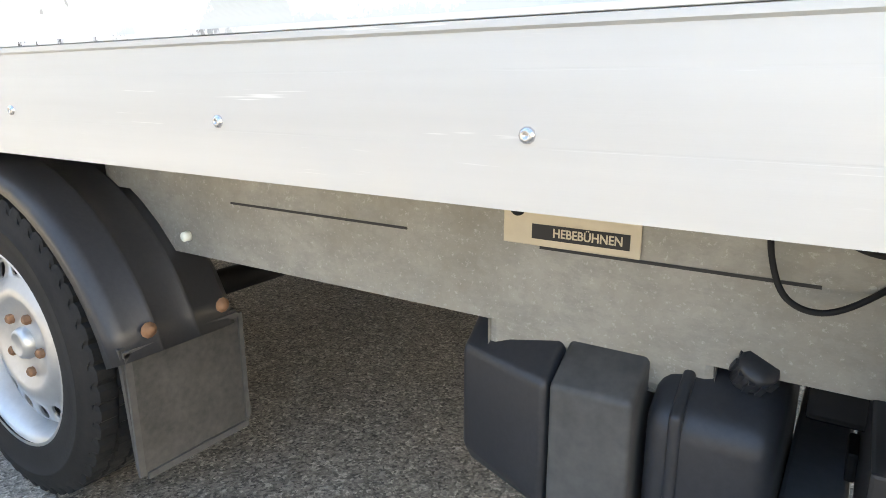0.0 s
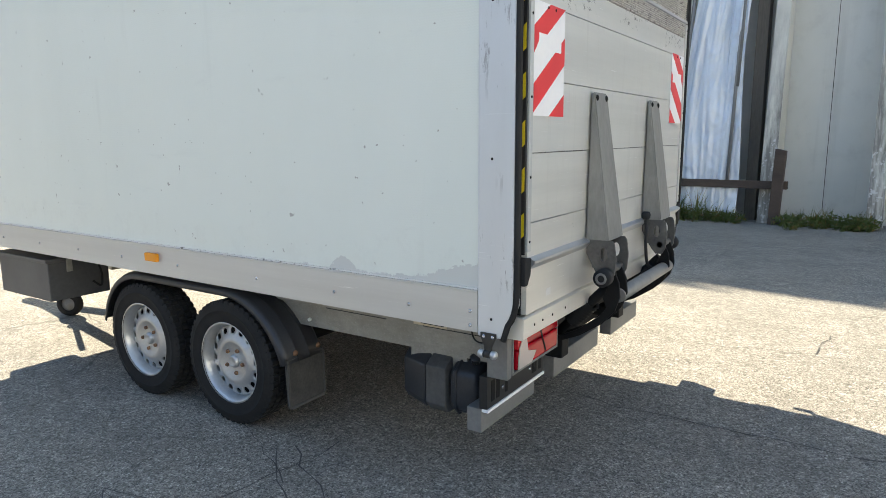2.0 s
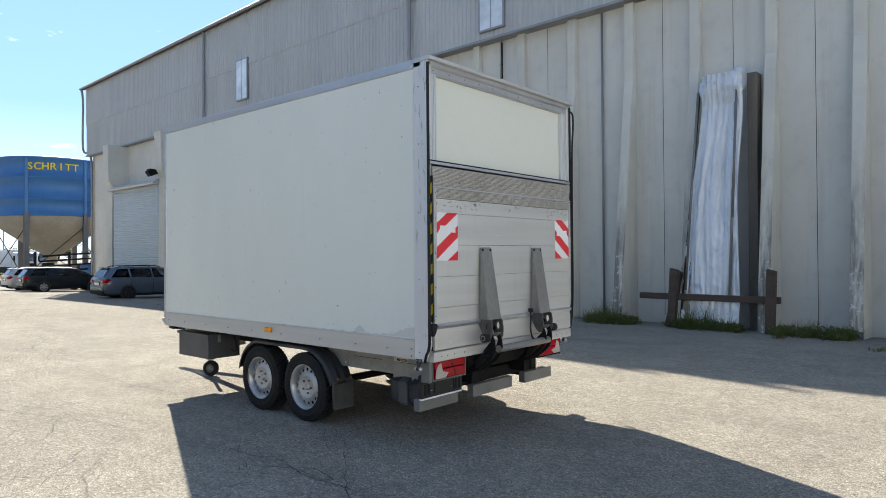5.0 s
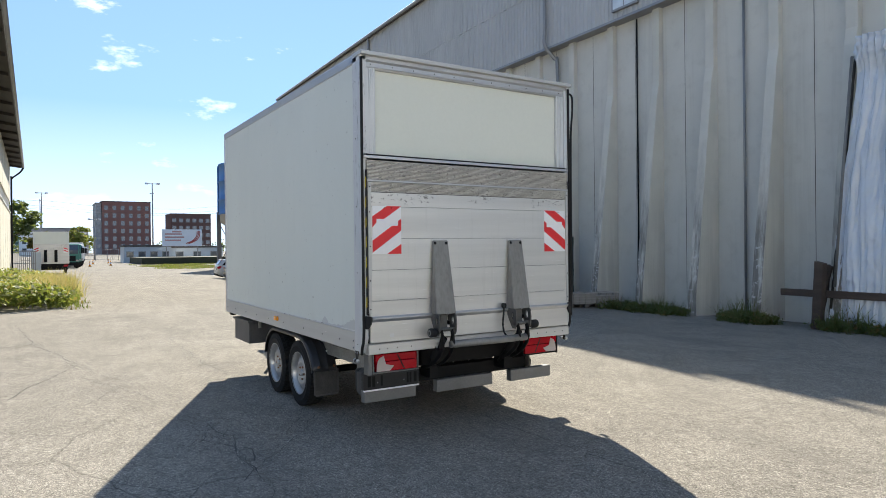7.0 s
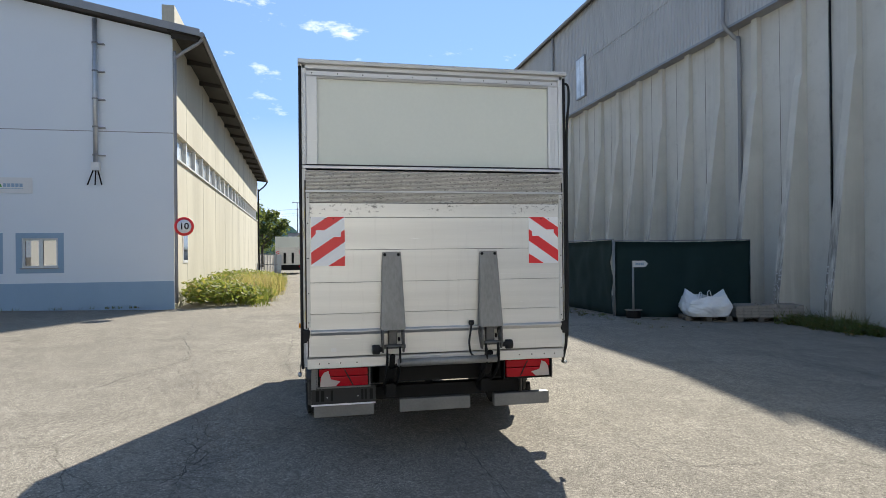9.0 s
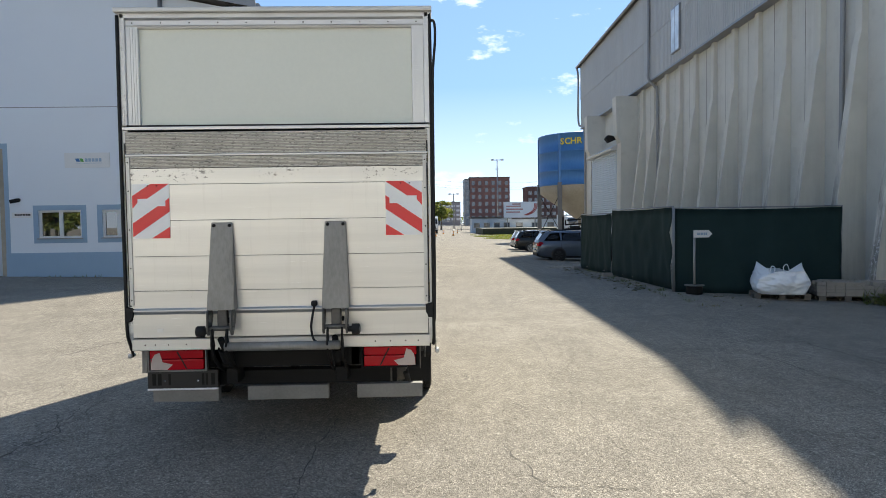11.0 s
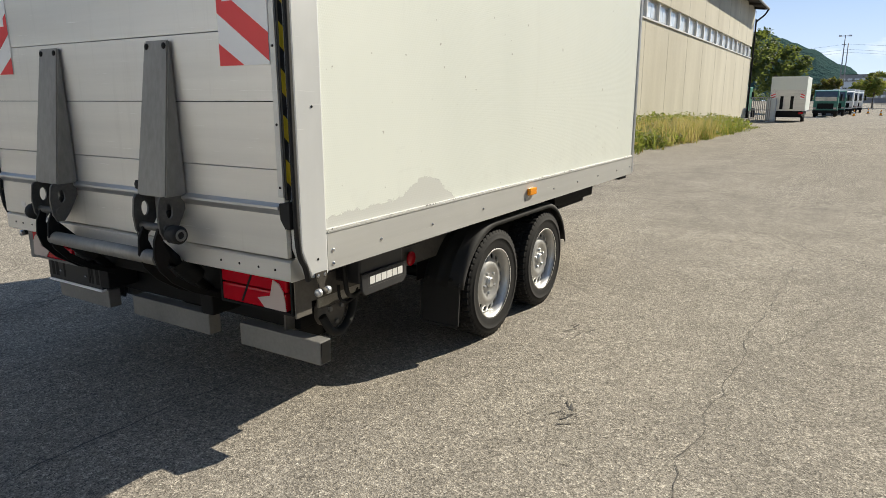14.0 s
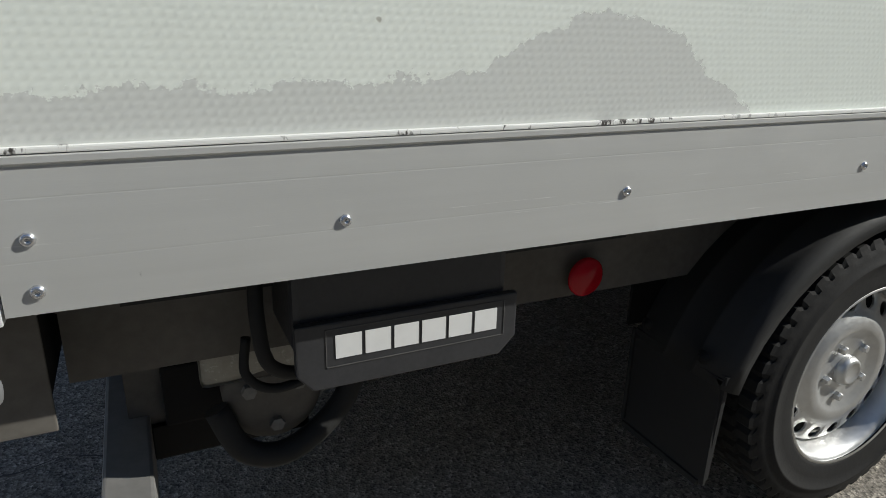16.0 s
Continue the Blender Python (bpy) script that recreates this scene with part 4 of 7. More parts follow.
    for y in (0.11, 0.28):
        bm = lathe(bm_new(), [(0.016, 0), (0.016, 0.004), (0.009, 0.005), (0.009, 0.011), (0, 0.011)], "x", (xe + 0.012, side(s, y - o), ze + 0.055), 10)
        part("guard_bolt", bm, M["rust" if s < 0 else "dark"], guard, "rusty bolt head" if s < 0 else "black bolt head")

# hydraulic tank with cover and strap, on the -y side
tank = new("hydraulic_tank")
tank.parent = trailer
tagged(tank, "black plastic hydraulic oil tank with a screw cap")
y0, y1 = 0.745, 1.05
TP = [(y0 + 0.03, 0.33), (y1, 0.33), (y1, 0.60), (y0 + 0.085, 0.60), (y0 - 0.004, 0.548), (y0 - 0.004, 0.37)]


def tank_ring(bm, x0, x1, grow, bev):
    bm = prism(bm, [(y + grow * (1 if y > 0.9 else -1), z + grow * (1 if z > 0.45 else -1)) for y, z in TP], "x", x0, x1)
    bmesh.ops.bevel(bm, geom=bm.edges[:], offset=bev, segments=4, affect="EDGES", profile=0.5)
    for f in bm.faces:
        f.smooth = True
    return bm


part("tank_body", tank_ring(bm_new(), -0.170, -0.016, -0.004, 0.030), M["plastic"], tank)
part("tank_rib", tank_ring(bm_new(), -0.138, -0.122, 0.001, 0.006), M["plastic"], tank)
part("tank_strap", tank_ring(bm_new(), -0.292, -0.180, 0.004, 0.008), M["strap"], tank, "scuffed grey plastic sleeve")
bm = tank_ring(bm_new(), -0.465, -0.296, 0.001, 0.012)
for v in bm.verts:
    if v.co.x < -0.45:
        v.co.y = 0.92 + (v.co.y - 0.92) * (0.66 if v.co.y < 0.92 else 1.0)
        v.co.z = 0.46 + (v.co.z - 0.46) * 0.94
bmesh.ops.recalc_face_normals(bm, faces=bm.faces)
part("tank_cover", bm, M["plastic"], tank)
cap = lathe(bm_new(), [(0.0, 0.04), (0.024, 0.04), (0.028, 0.034), (0.028, 0.006), (0.022, 0.0), (0.022, -0.03)], "z", (0, 0, 0), 20)
for k in range(10):
    a = 2 * math.pi * k / 10
    cx, cy = 0.028 * math.cos(a), 0.028 * math.sin(a)
    abox(cap, cx - 0.004, cx + 0.004, cy - 0.004, cy + 0.004, 0.007, 0.034)
part("screw_cap", cap, M["plastic"], tank, "ribbed black screw cap").matrix_basis = pose(-0.062, 0.812, 0.592, 42, 12, 20) @ Matrix.Scale(0.86, 4)
bm = abox(bm_new(), 0.05, 0.062, 0.86, 0.92, 0.46, 0.50, 0.004)
part("tank_bracket", bm, M["dark"], trailer)
part("tank_hanger", abox(bm_new(), 0.0, 0.075, 0.83, 0.84, 0.545, 0.605, 0.008), M["dark"], trailer)
# pale type label with lettering
bm = abox(bm_new(), -0.383, -0.195, 0.7745, 0.7785, 0.727, 0.81, 0.0015)
lab = part("type_label", bm, M["brass"], trailer, "pale metal type label with black lettering")
part("label_band", abox(bm_new(), -0.340, -0.208, 0.7732, 0.7744, 0.737, 0.757), M["black"], lab)
letters("label_word", "HEBEBÜHNEN", 0.0165, M["brass"], lab, pose(-0.263, 0.7726, 0.747, 90, 0, 0), width=0.092, thick=0.0004)
bm = abox(bm_new(), -0.345, -0.21, 0.7732, 0.7744, 0.772, 0.779)
part("label_bars", bm, M["black"], lab)
lathe_b = lathe(bm_new(), [(0.012, -0.0), (0.012, -0.001), (0.0, -0.0012)], "y", (-0.362, 0.7740, 0.777), 16)
part("label_mark", lathe_b, M["black"], lab)
# black cable loops behind the rail
part("cable", tube(bm_new(), curve_pts([(-0.055, 0.76, 0.82), (-0.05, 0.755, 0.76), (-0.03, 0.75, 0.715), (0.01, 0.755, 0.705), (0.06, 0.775, 0.735), (0.10, 0.80, 0.78)], 8), 0.0035, 8), M["rubber"], trailer, "black cable hanging in a loop")
part("cable", tube(bm_new(), curve_pts([(0.0, 0.77, 0.80), (0.03, 0.765, 0.775), (0.07, 0.77, 0.772), (0.09, 0.78, 0.80)], 8), 0.0045, 8), M["rubber"], trailer)
bm = lathe(bm_new(), [(0, -0.012), (0.009, -0.012), (0.01, 0.0), (0, 0.0)], "y", (-1.03, 0.74, 0.66), 12)
part("plug", bm, M["whitepanel"], trailer)

# control box with a name panel drawn as bars, and a round reflector, on the +y side
ctrl = new("control_box")
ctrl.parent = trailer
tagged(ctrl, "black control box with a pale name band")
part("box_body", abox(bm_new(), -0.585, -0.225, 2.72, 2.88, 0.66, 0.82, 0.012), M["plastic"], ctrl)
bm = prism(bm_new(), [(-0.225, 0.712), (-0.225, 0.63), (-0.25, 0.602), (-0.57, 0.602), (-0.6, 0.632), (-0.6, 0.712)], "y", 2.88, 2.895, 0.003)
part("name_panel", bm, M["plastic"], ctrl)
for k in range(6):
    x = -0.285 - k * 0.047
    part("name_bar", abox(bm_new(), x - 0.041, x, 2.894, 2.8965, 0.652, 0.690), M["white"], ctrl, "white bar on the name band")
bm = bm_new()
for x0, x1, z0, z1 in ((-0.575, -0.27, 0.700, 0.7015), (-0.575, -0.27, 0.638, 0.6395), (-0.576, -0.5745, 0.638, 0.7015), (-0.2715, -0.27, 0.638, 0.7015)):
    abox(bm, x0, x1, 2.894, 2.8962, z0, z1)
part("name_border", bm, M["strap"], ctrl)
bm = lathe(bm_new(), [(0.0, 0.009), (0.037, 0.009), (0.042, 0.005), (0.042, 0.0)], "y", (-0.855, 2.746, 0.648), 24)
part("round_reflector", bm, M["red"], trailer, "round red reflector")
part("hose", tube(bm_new(), curve_pts([(-0.19, 2.80, 0.80), (-0.185, 2.82, 0.70), (-0.20, 2.82, 0.62), (-0.26, 2.80, 0.585), (-0.33, 2.79, 0.59)], 8), 0.012), M["rubber"], trailer)
part("hose", tube(bm_new(), curve_pts([(-0.17, 2.79, 0.66), (-0.165, 2.80, 0.60), (-0.21, 2.80, 0.565), (-0.3, 2.79, 0.575)], 8), 0.008), M["rubber"], trailer)
bm = lathe(bm_new(), [(0, -0.03), (0.075, -0.03), (0.085, -0.02), (0.085, 0.05), (0.06, 0.06), (0, 0.06)], "y", (-0.22, 2.66, 0.50), 28)
pm = part("pump_motor", bm, M["brown"], trailer, "grimy pump motor")
for k in range(3):
    a = 0.5 + 2.1 * k
    part("motor_bolt", lathe(bm_new(), [(0.013, 0.055), (0.013, 0.072), (0, 0.074)], "y", (-0.22 + 0.05 * math.cos(a), 2.66, 0.50 + 0.05 * math.sin(a)), 6, False), M["bumper"], pm)
part("hose", tube(bm_new(), curve_pts([(-0.12, 2.72, 0.50), (-0.16, 2.74, 0.42), (-0.24, 2.74, 0.40), (-0.34, 2.72, 0.46), (-0.40, 2.70, 0.58)], 8), 0.022), M["rubber"], trailer, "thick black hydraulic hose")
bm = abox(bm_new(), -0.30, 0.02, 2.60, 2.612, 0.43, 0.62)
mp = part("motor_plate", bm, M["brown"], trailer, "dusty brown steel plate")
for x, z in ((-0.06, 0.585), (-0.03, 0.585), (-0.10, 0.56)):
    part("plate_bolt", lathe(bm_new(), [(0.012, 0.0), (0.012, 0.008), (0, 0.011)], "y", (x, 2.612, z), 6, False), M["bumper"], mp)

# front: tool box, drawbar, jockey wheel, step
tb = new("tool_box")
tb.parent = trailer
tagged(tb, "dark grey steel tool box with a latch")
part("body", abox(bm_new(), -4.19, -3.46, 0.60, 1.04, 0.455, 0.735, 0.008), M["boxsteel"], tb)
part("lid", abox(bm_new(), -4.21, -3.44, 0.58, 1.06, 0.735, 0.765, 0.006), M["boxsteel"], tb)
part("latch", abox(bm_new(), -3.445, -3.43, 0.72, 0.76, 0.66, 0.75, 0.004), M["galv"], tb)
bm = tube(bm_new(), curve_pts([(-3.44, 0.93, 0.74), (-3.42, 0.96, 0.62), (-3.42, 0.95, 0.52), (-3.44, 0.9, 0.56)], 6), 0.008)
part("strap", bm, M["rubber"], tb)
part("drawbar", prism(bm_new(), [(-3.9, YM - 0.45), (-6.2, YM - 0.04), (-6.2, YM + 0.04), (-3.9, YM + 0.45), (-3.9, YM + 0.36), (-5.9, YM), (-3.9, YM - 0.36)], "z", 0.52, 0.62), M["galv"], trailer, "galvanised V-shaped drawbar")
part("coupling", abox(bm_new(), -6.5, -6.15, YM - 0.05, YM + 0.05, 0.52, 0.64, 0.02), M["dark"], trailer)
jw = new("jockey_wheel")
jw.parent = trailer
JW = pose(-4.70, 1.34, 0.115, 0, 0, 32)
part("tyre", lathe(bm_new(), [(0.06, -0.034), (0.075, -0.04), (0.108, -0.03), (0.115, 0), (0.108, 0.03), (0.075, 0.04), (0.06, 0.034)], "y", (0, 0, 0), 28), M["tyre"], jw).matrix_basis = JW
part("hub", lathe(bm_new(), [(0, -0.036), (0.02, -0.036), (0.03, -0.026), (0.062, -0.028), (0.062, 0.028), (0.03, 0.026), (0.02, 0.036), (0, 0.036)], "y", (0, 0, 0), 20), M["bumper"], jw).matrix_basis = JW
part("fork", abox(bm_new(), -4.72, -4.68, 1.285, 1.395, 0.235, 0.30, 0.004), M["galv"], jw)
part("stem", tube(bm_new(), [(-4.70, 1.34, 0.29), (-4.70, 1.34, 0.80)], 0.025), M["galv"], jw)
part("front_step", abox(bm_new(), XF - 0.11, XF + 0.02, YL + 0.02, YR - 0.02, 0.855, 0.915, 0.006), M["alu"], trailer)
part("front_foot", abox(bm_new(), -4.44, -4.30, YL + 0.03, YL + 0.09, 0.775, 0.82, 0.01), M["dark"], trailer)
part("front_foot", abox(bm_new(), -4.44, -4.22, YR - 0.10, YR - 0.04, 0.775, 0.82, 0.01), M["dark"], trailer)
bm = abox(bm_new(), -3.68, -2.78, 2.62, 2.84, 0.69, 0.80, 0.006)
abox(bm, -3.50, -2.9, 2.66, 2.82, 0.655, 0.69, 0.004)
part("plank_tray", bm, M["dark"], trailer, "dark tray with boards under the floor")
part("tray_loop", tube(bm_new(), [(-3.68, 2.74, 0.76), (-3.83, 2.74, 0.765), (-3.83, 2.80, 0.74), (-3.68, 2.80, 0.735)], 0.005, 6), M["galv"], trailer)
part("marker_plug", lathe(bm_new(), [(0, 0), (0.012, 0), (0.012, 0.02), (0, 0.02)], "x", (-3.685, 2.78, 0.70), 10), M["galv"], trailer)

# ---------- rear of the box and tail lift ----------
rear = trailer
part("rear_panel", abox(bm_new(), 0.195, 0.212, 0.70, 2.82, 2.55, 3.32), M["whitepanel"], rear, "dull white upper rear panel")
for s in (-1, 1):
    y0, y1 = span(s, 0.055, 0.148)
    bm = abox(bm_new(), 0.195, 0.245, y0, y1, 2.56, 3.32, 0.004)
    for q in (0.085, 0.105, 0.125):
        abox(bm, 0.245, 0.250, *span(s, q, q + 0.006), 2.57, 3.31)
    part("panel_frame", bm, M["postclean"], rear, "pale ribbed aluminium panel frame")
bm = prism(bm_new(), [(0.19, 3.31), (0.240, 3.31), (0.246, 3.325), (0.240, 3.335), (0.240, 3.37), (0.262, 3.385), (0.262, 3.42), (0.19, 3.42)], "y", 0.575, 2.95)
tb2 = part("top_beam", bm, M["alu"], rear, "scratched aluminium header beam")
for k in range(11):
    shared("screw", SMALL, tb2, pose(0.2415, 0.66 + k * 0.22, 3.352, 0, 0, -90))
part("roof_cap", abox(bm_new(), 0.12, 0.305, YL - 0.012, YR + 0.012, 3.418, 3.455, 0.008), M["rail"], rear)
part("sill_seal", abox(bm_new(), 0.20, 0.262, 0.57, 2.955, 2.548, 2.562), M["rubber"], rear)
part("sill_strip", abox(bm_new(), 0.20, 0.280, 0.575, 2.95, 2.522, 2.547, 0.003), M["alu"], rear)

lift = part("tail_lift", abox(bm_new(), 0.212, 0.262, 0.61, 2.925, 0.90, 2.50), M["dark"], trailer, "folded-up aluminium tail lift platform")
SEAMS = [0.902, 1.10, 1.27, 1.54, 1.82, 2.10, 2.225]
for z0, z1 in zip(SEAMS, SEAMS[1:]):
    part("plank", abox(bm_new(), 0.24, 0.286, 0.615, 2.92, z0 + 0.0015, z1 - 0.0015, 0.0015), M["plank"], lift, "dull silver aluminium plank")


def ribbed(z0, z1, x, n):
    """A plank with raised ribs along it, each rib rubbed bright."""
    # the base between the ribs is darker than the ribs
    pk = part("ribbed_plank", abox(bm_new(), 0.24, x - 0.003, 0.595, 2.935, z0, z1), M["groove"], lift, "scuffed ribbed aluminium plank")
    p = (z1 - z0) / n
    rib = mesh_of("rib", prism(bm_new(), [(x - 0.003, -0.33 * p), (x + 0.003, -0.22 * p), (x + 0.003, 0.22 * p), (x - 0.003, 0.33 * p)], "y", 0.597, 2.933), M["tread"])
    for k in range(n):
        shared("rib", rib, pk, pose(0, 0, z0 + (k + 0.5) * p))


ribbed(2.228, 2.315, 0.284, 8)
part("edge_strip", abox(bm_new(), 0.24, 0.292, 0.595, 2.935, 2.317, 2.334, 0.003), M["alu"], lift)
ribbed(2.336, 2.505, 0.282, 14)
bm = prism(bm_new(), [(0.25, 1.085), (0.288, 1.085), (0.296, 1.094), (0.312, 1.112), (0.312, 1.122), (0.288, 1.135), (0.25, 1.135)], "y", 0.63, 2.905)
part("fold_strip", bm, M["alu"], lift, "projecting aluminium fold strip")
bm = prism(bm_new(), [(0.20, 0.80), (0.276, 0.80), (0.283, 0.806), (0.283, 0.885), (0.272, 0.893), (0.20, 0.90)], "y", 0.60, 2.93)
lip = part("lower_sill", bm, M["plank"], trailer, "dented aluminium rear sill with rivets")
for y in (0.70, 0.78, 0.88, 1.02, 2.50, 2.62, 2.74, 2.84):
    shared("screw", SMALL, lip, pose(0.283, y, 0.845, 0, 0, -90))
part("white_sticker", abox(bm_new(), 0.286, 0.2875, 0.80, 0.845, 0.945, 0.975), M["white"], lift)
for s in (-1, 1):
    part("edge_trim", abox(bm_new(), 0.24, 0.296, *span(s, 0.046, 0.075), 1.16, 2.31, 0.003), M["rail"], lift, "pale side trim with screws")
    for z in (1.2, 1.45, 1.75, 2.05, 2.27):
        shared("screw", SMALL, lift, pose(0.2965, side(s, 0.06), z, 0, 0, -90))
    y0, y1 = span(s, 0.034, 0.046)
    part("tape_base", abox(bm_new(), 0.222, 0.286, y0, y1, 1.15, 2.42), M["black"], lift)
    bm = bm_new()
    yo = side(s, 0.0325)
    for k in range(7):
        z = 1.17 + k * 0.175
        v = [bm.verts.new((x, yo, zz)) for x, zz in ((0.224, z), (0.284, z + 0.055), (0.284, z + 0.145), (0.224, z + 0.09))]
        bm.faces.new(v)
    r = bmesh.ops.extrude_face_region(bm, geom=bm.faces[:])
    for e in r["geom"]:
        if isinstance(e, bmesh.types.BMVert):
            e.co.y += 0.001 * -s
    part("hazard_stripes", bm, M["yellow"], lift, "yellow stripes on black edge tape")
    bm = prism(bm_new(), [(side(s, 0.012), 1.145), (side(s, 0.07), 1.135), (side(s, 0.066), 1.07), (side(s, 0.04), 1.03), (side(s, 0.012), 1.03)], "x", 0.24, 0.302, 0.005)
    part("corner_block", bm, M["rubber"], lift, "black rubber corner block")

part("post_cable", tube(bm_new(), curve_pts([(0.24, 2.955, 3.36), (0.285, 3.0, 3.33), (0.292, 3.005, 3.18), (0.288, 2.985, 2.9), (0.286, 2.98, 2.2), (0.288, 2.978, 1.4), (0.28, 2.972, 1.0)], 8), 0.011, 8), M["rubber"], trailer, "black cable run down the rear post")

# red and white warning plates, stripes falling outward, an offset where two sheets of film meet
STRIPES = ([(0, 0), (0.5, 0), (1, 0.22), (1, 0.45), (0.86, 0.34), (0.86, 0.27), (0.60, 0.27)],
           [(0, 0.26), (0.11, 0.31), (0.11, 0.41), (0.32, 0.41), (1, 0.72), (1, 0.97), (0, 0.51)],
           [(0, 0.79), (0.5, 1), (0, 1)])
for s in (-1, 1):
    y0, y1 = (0.64, 0.925) if s < 0 else (2.60, 2.885)
    wp = part("warning_plate", abox(bm_new(), 0.287, 0.2905, y0, y1, 1.682, 2.105), M["whitefilm"], lift, "red and white striped warning plate")
    for shape in STRIPES:
        pts = [((y1 - (y1 - y0) * u) if s < 0 else (y0 + (y1 - y0) * u), 2.105 - 0.423 * v) for u, v in shape]
        part("red_stripe", prism(bm_new(), pts, "x", 0.2905, 0.2918), M["redfilm"], wp)
    for y in (y0 + 0.12, y0 + 0.19):
        shared("screw", SMALL, wp, pose(0.292, y, 2.09, 0, 0, -90))

# lift arms, knuckles, torsion tube


def holed_plate(outer, c, ra, rb, y0, y1, n=24):
    """A flat plate in x and z with an oval hole, drawn out along y."""
    bm = bm_new()
    rim, hole = [], []
    for k in range(n):
        a = 2 * math.pi * k / n
        d = (math.cos(a), math.sin(a))
        best = None
        for (x0, z0), (x1, z1) in zip(outer, outer[1:] + outer[:1]):
            ex, ez = x1 - x0, z1 - z0
            den = d[0] * ez - d[1] * ex
            if abs(den) < 1e-9:
                continue
            r = ((x0 - c[0]) * ez - (z0 - c[1]) * ex) / den
            w = ((x0 - c[0]) * d[1] - (z0 - c[1]) * d[0]) / den
            if r > 0 and -1e-6 <= w <= 1 + 1e-6 and (best is None or r < best):
                best = r
        rim.append((c[0] + d[0] * best, c[1] + d[1] * best))
        hole.append((c[0] + ra * d[0], c[1] + rb * d[1]))
    rows = [[bm.verts.new((x, y, z)) for x, z in pts] for pts, y in ((rim, y0), (hole, y0), (hole, y1), (rim, y1))]
    for a, b in ((0, 1), (1, 2), (2, 3), (3, 0)):
        for k in range(n):
            j = (k + 1) % n
            bm.faces.new((rows[a][k], rows[a][j], rows[b][j], rows[b][k]))
    bmesh.ops.recalc_face_normals(bm, faces=bm.faces)
    return bm


for yc, sg in ((1.328, -1), (2.207, 1)):
    v = [(0.292, yc - 0.083, 1.80), (0.292, yc + 0.083, 1.80), (0.306, yc + 0.083, 1.80), (0.306, yc - 0.083, 1.80),
         (0.292, yc - 0.105, 1.125), (0.292, yc + 0.105, 1.125), (0.402, yc + 0.105, 1.125), (0.402, yc - 0.105, 1.125)]
    bm = bm_new()
    vs = [bm.verts.new(q) for q in v]
    for q in ((0, 1, 2, 3), (7, 6, 5, 4), (3, 2, 6, 7), (1, 0, 4, 5), (2, 1, 5, 6), (0, 3, 7, 4)):
        bm.faces.new([vs[i] for i in q])
    bmesh.ops.recalc_face_normals(bm, faces=bm.faces)
    bmesh.ops.bevel(bm, geom=bm.edges[:], offset=0.006, segments=2, affect="EDGES")
    arm = part("lift_arm", bm, M["arm"], lift, "dirty galvanised wedge-shaped lift arm")
    for dy in (-0.06, 0.06):
        part("arm_bolt", lathe(bm_new(), [(0.014, 0), (0.014, 0.008), (0.006, 0.012), (0, 0.012)], "x", (0.305, yc + dy, 1.775), 8), M["dark"], lift)
    for dy in (-0.100, 0.078):
        bm = holed_plate([(0.295, 1.128), (0.425, 1.128), (0.438, 1.04), (0.43, 0.955), (0.405, 0.925), (0.37, 0.935), (0.335, 0.99), (0.295, 1.06)], (0.378, 1.062), 0.018, 0.034, yc + dy, yc + dy + 0.012)
        part("cheek_plate", bm, M["knuckle"], lift, "worn grey steel cheek plate")
        bm = prism(bm_new(), [(0.39, 0.985), (0.42, 0.985), (0.445, 0.93), (0.452, 0.86), (0.43, 0.79), (0.37, 0.72), (0.26, 0.645), (0.12, 0.585), (0.115, 0.61), (0.245, 0.672), (0.35, 0.75), (0.39, 0.80), (0.37, 0.85), (0.40, 0.92)], "y", yc + dy * 0.62 - 0.006, yc + dy * 0.62 + 0.008, 0.003)
        part("curved_link", bm, M["dark"], lift, "black curved steel link")
    part("knuckle_block", abox(bm_new(), 0.30, 0.36, yc - 0.04, yc + 0.035, 0.98, 1.12, 0.01), M["knuckle"], lift)
    bm = lathe(bm_new(), [(0, -0.09), (0.036, -0.09), (0.041, -0.082), (0.041, -0.03), (0.022, -0.028), (0.022, 0.0), (0, 0.0)], "y", (0.40, yc - 0.095, 0.965), 24)
    if sg > 0:
        bm.free()
        bm = lathe(bm_new(), [(0, 0.09), (0.036, 0.09), (0.041, 0.082), (0.041, 0.03), (0.022, 0.028), (0.022, 0.0), (0, 0.0)], "y", (0.40, yc + 0.095, 0.965), 24)
    rol = part("pivot_roller", bm, M["rubber"], lift, "black pivot roller")
    part("roller_ring", lathe(bm_new(), [(0.016, 0.0), (0.017, 0.004 * sg), (0.026, 0.004 * sg), (0.027, 0.0)], "y", (0.40, yc + 0.185 * sg, 0.965), 20), M["bumper"], rol)
    part("pivot_pin", tube(bm_new(), [(0.40, yc - 0.10, 0.985), (0.40, yc + 0.10, 0.985)], 0.018), M["knuckle"], lift)
    part("pin_cap", lathe(bm_new(), [(0.02, 0), (0.02, 0.012), (0.012, 0.016), (0, 0.016)], "y", (0.35, yc + 0.044, 1.04), 12), M["dark"], lift)
    # hydraulic ram down to the frame
    part("ram", tube(bm_new(), [(0.38, yc - 0.01, 0.90), (0.06, yc - 0.01 - 0.02 * sg, 0.56)], 0.025), M["dark"], lift, "black hydraulic ram")
    bl = bm_new()
    prof = []
    for k in range(9):
        prof += [(0.036, k * 0.018), (0.05, k * 0.018 + 0.009)]
    lathe(bl, prof, "z", (0, 0, 0), 18)
    bellow = part("bellows", bl, M["rubber"], lift, "ribbed rubber bellows")
    bellow.matrix_basis = Matrix.Translation((0.19, yc - 0.01, 0.70)) @ Vector((0.32, 0, 0.34)).to_track_quat("Z", "Y").to_matrix().to_4x4()
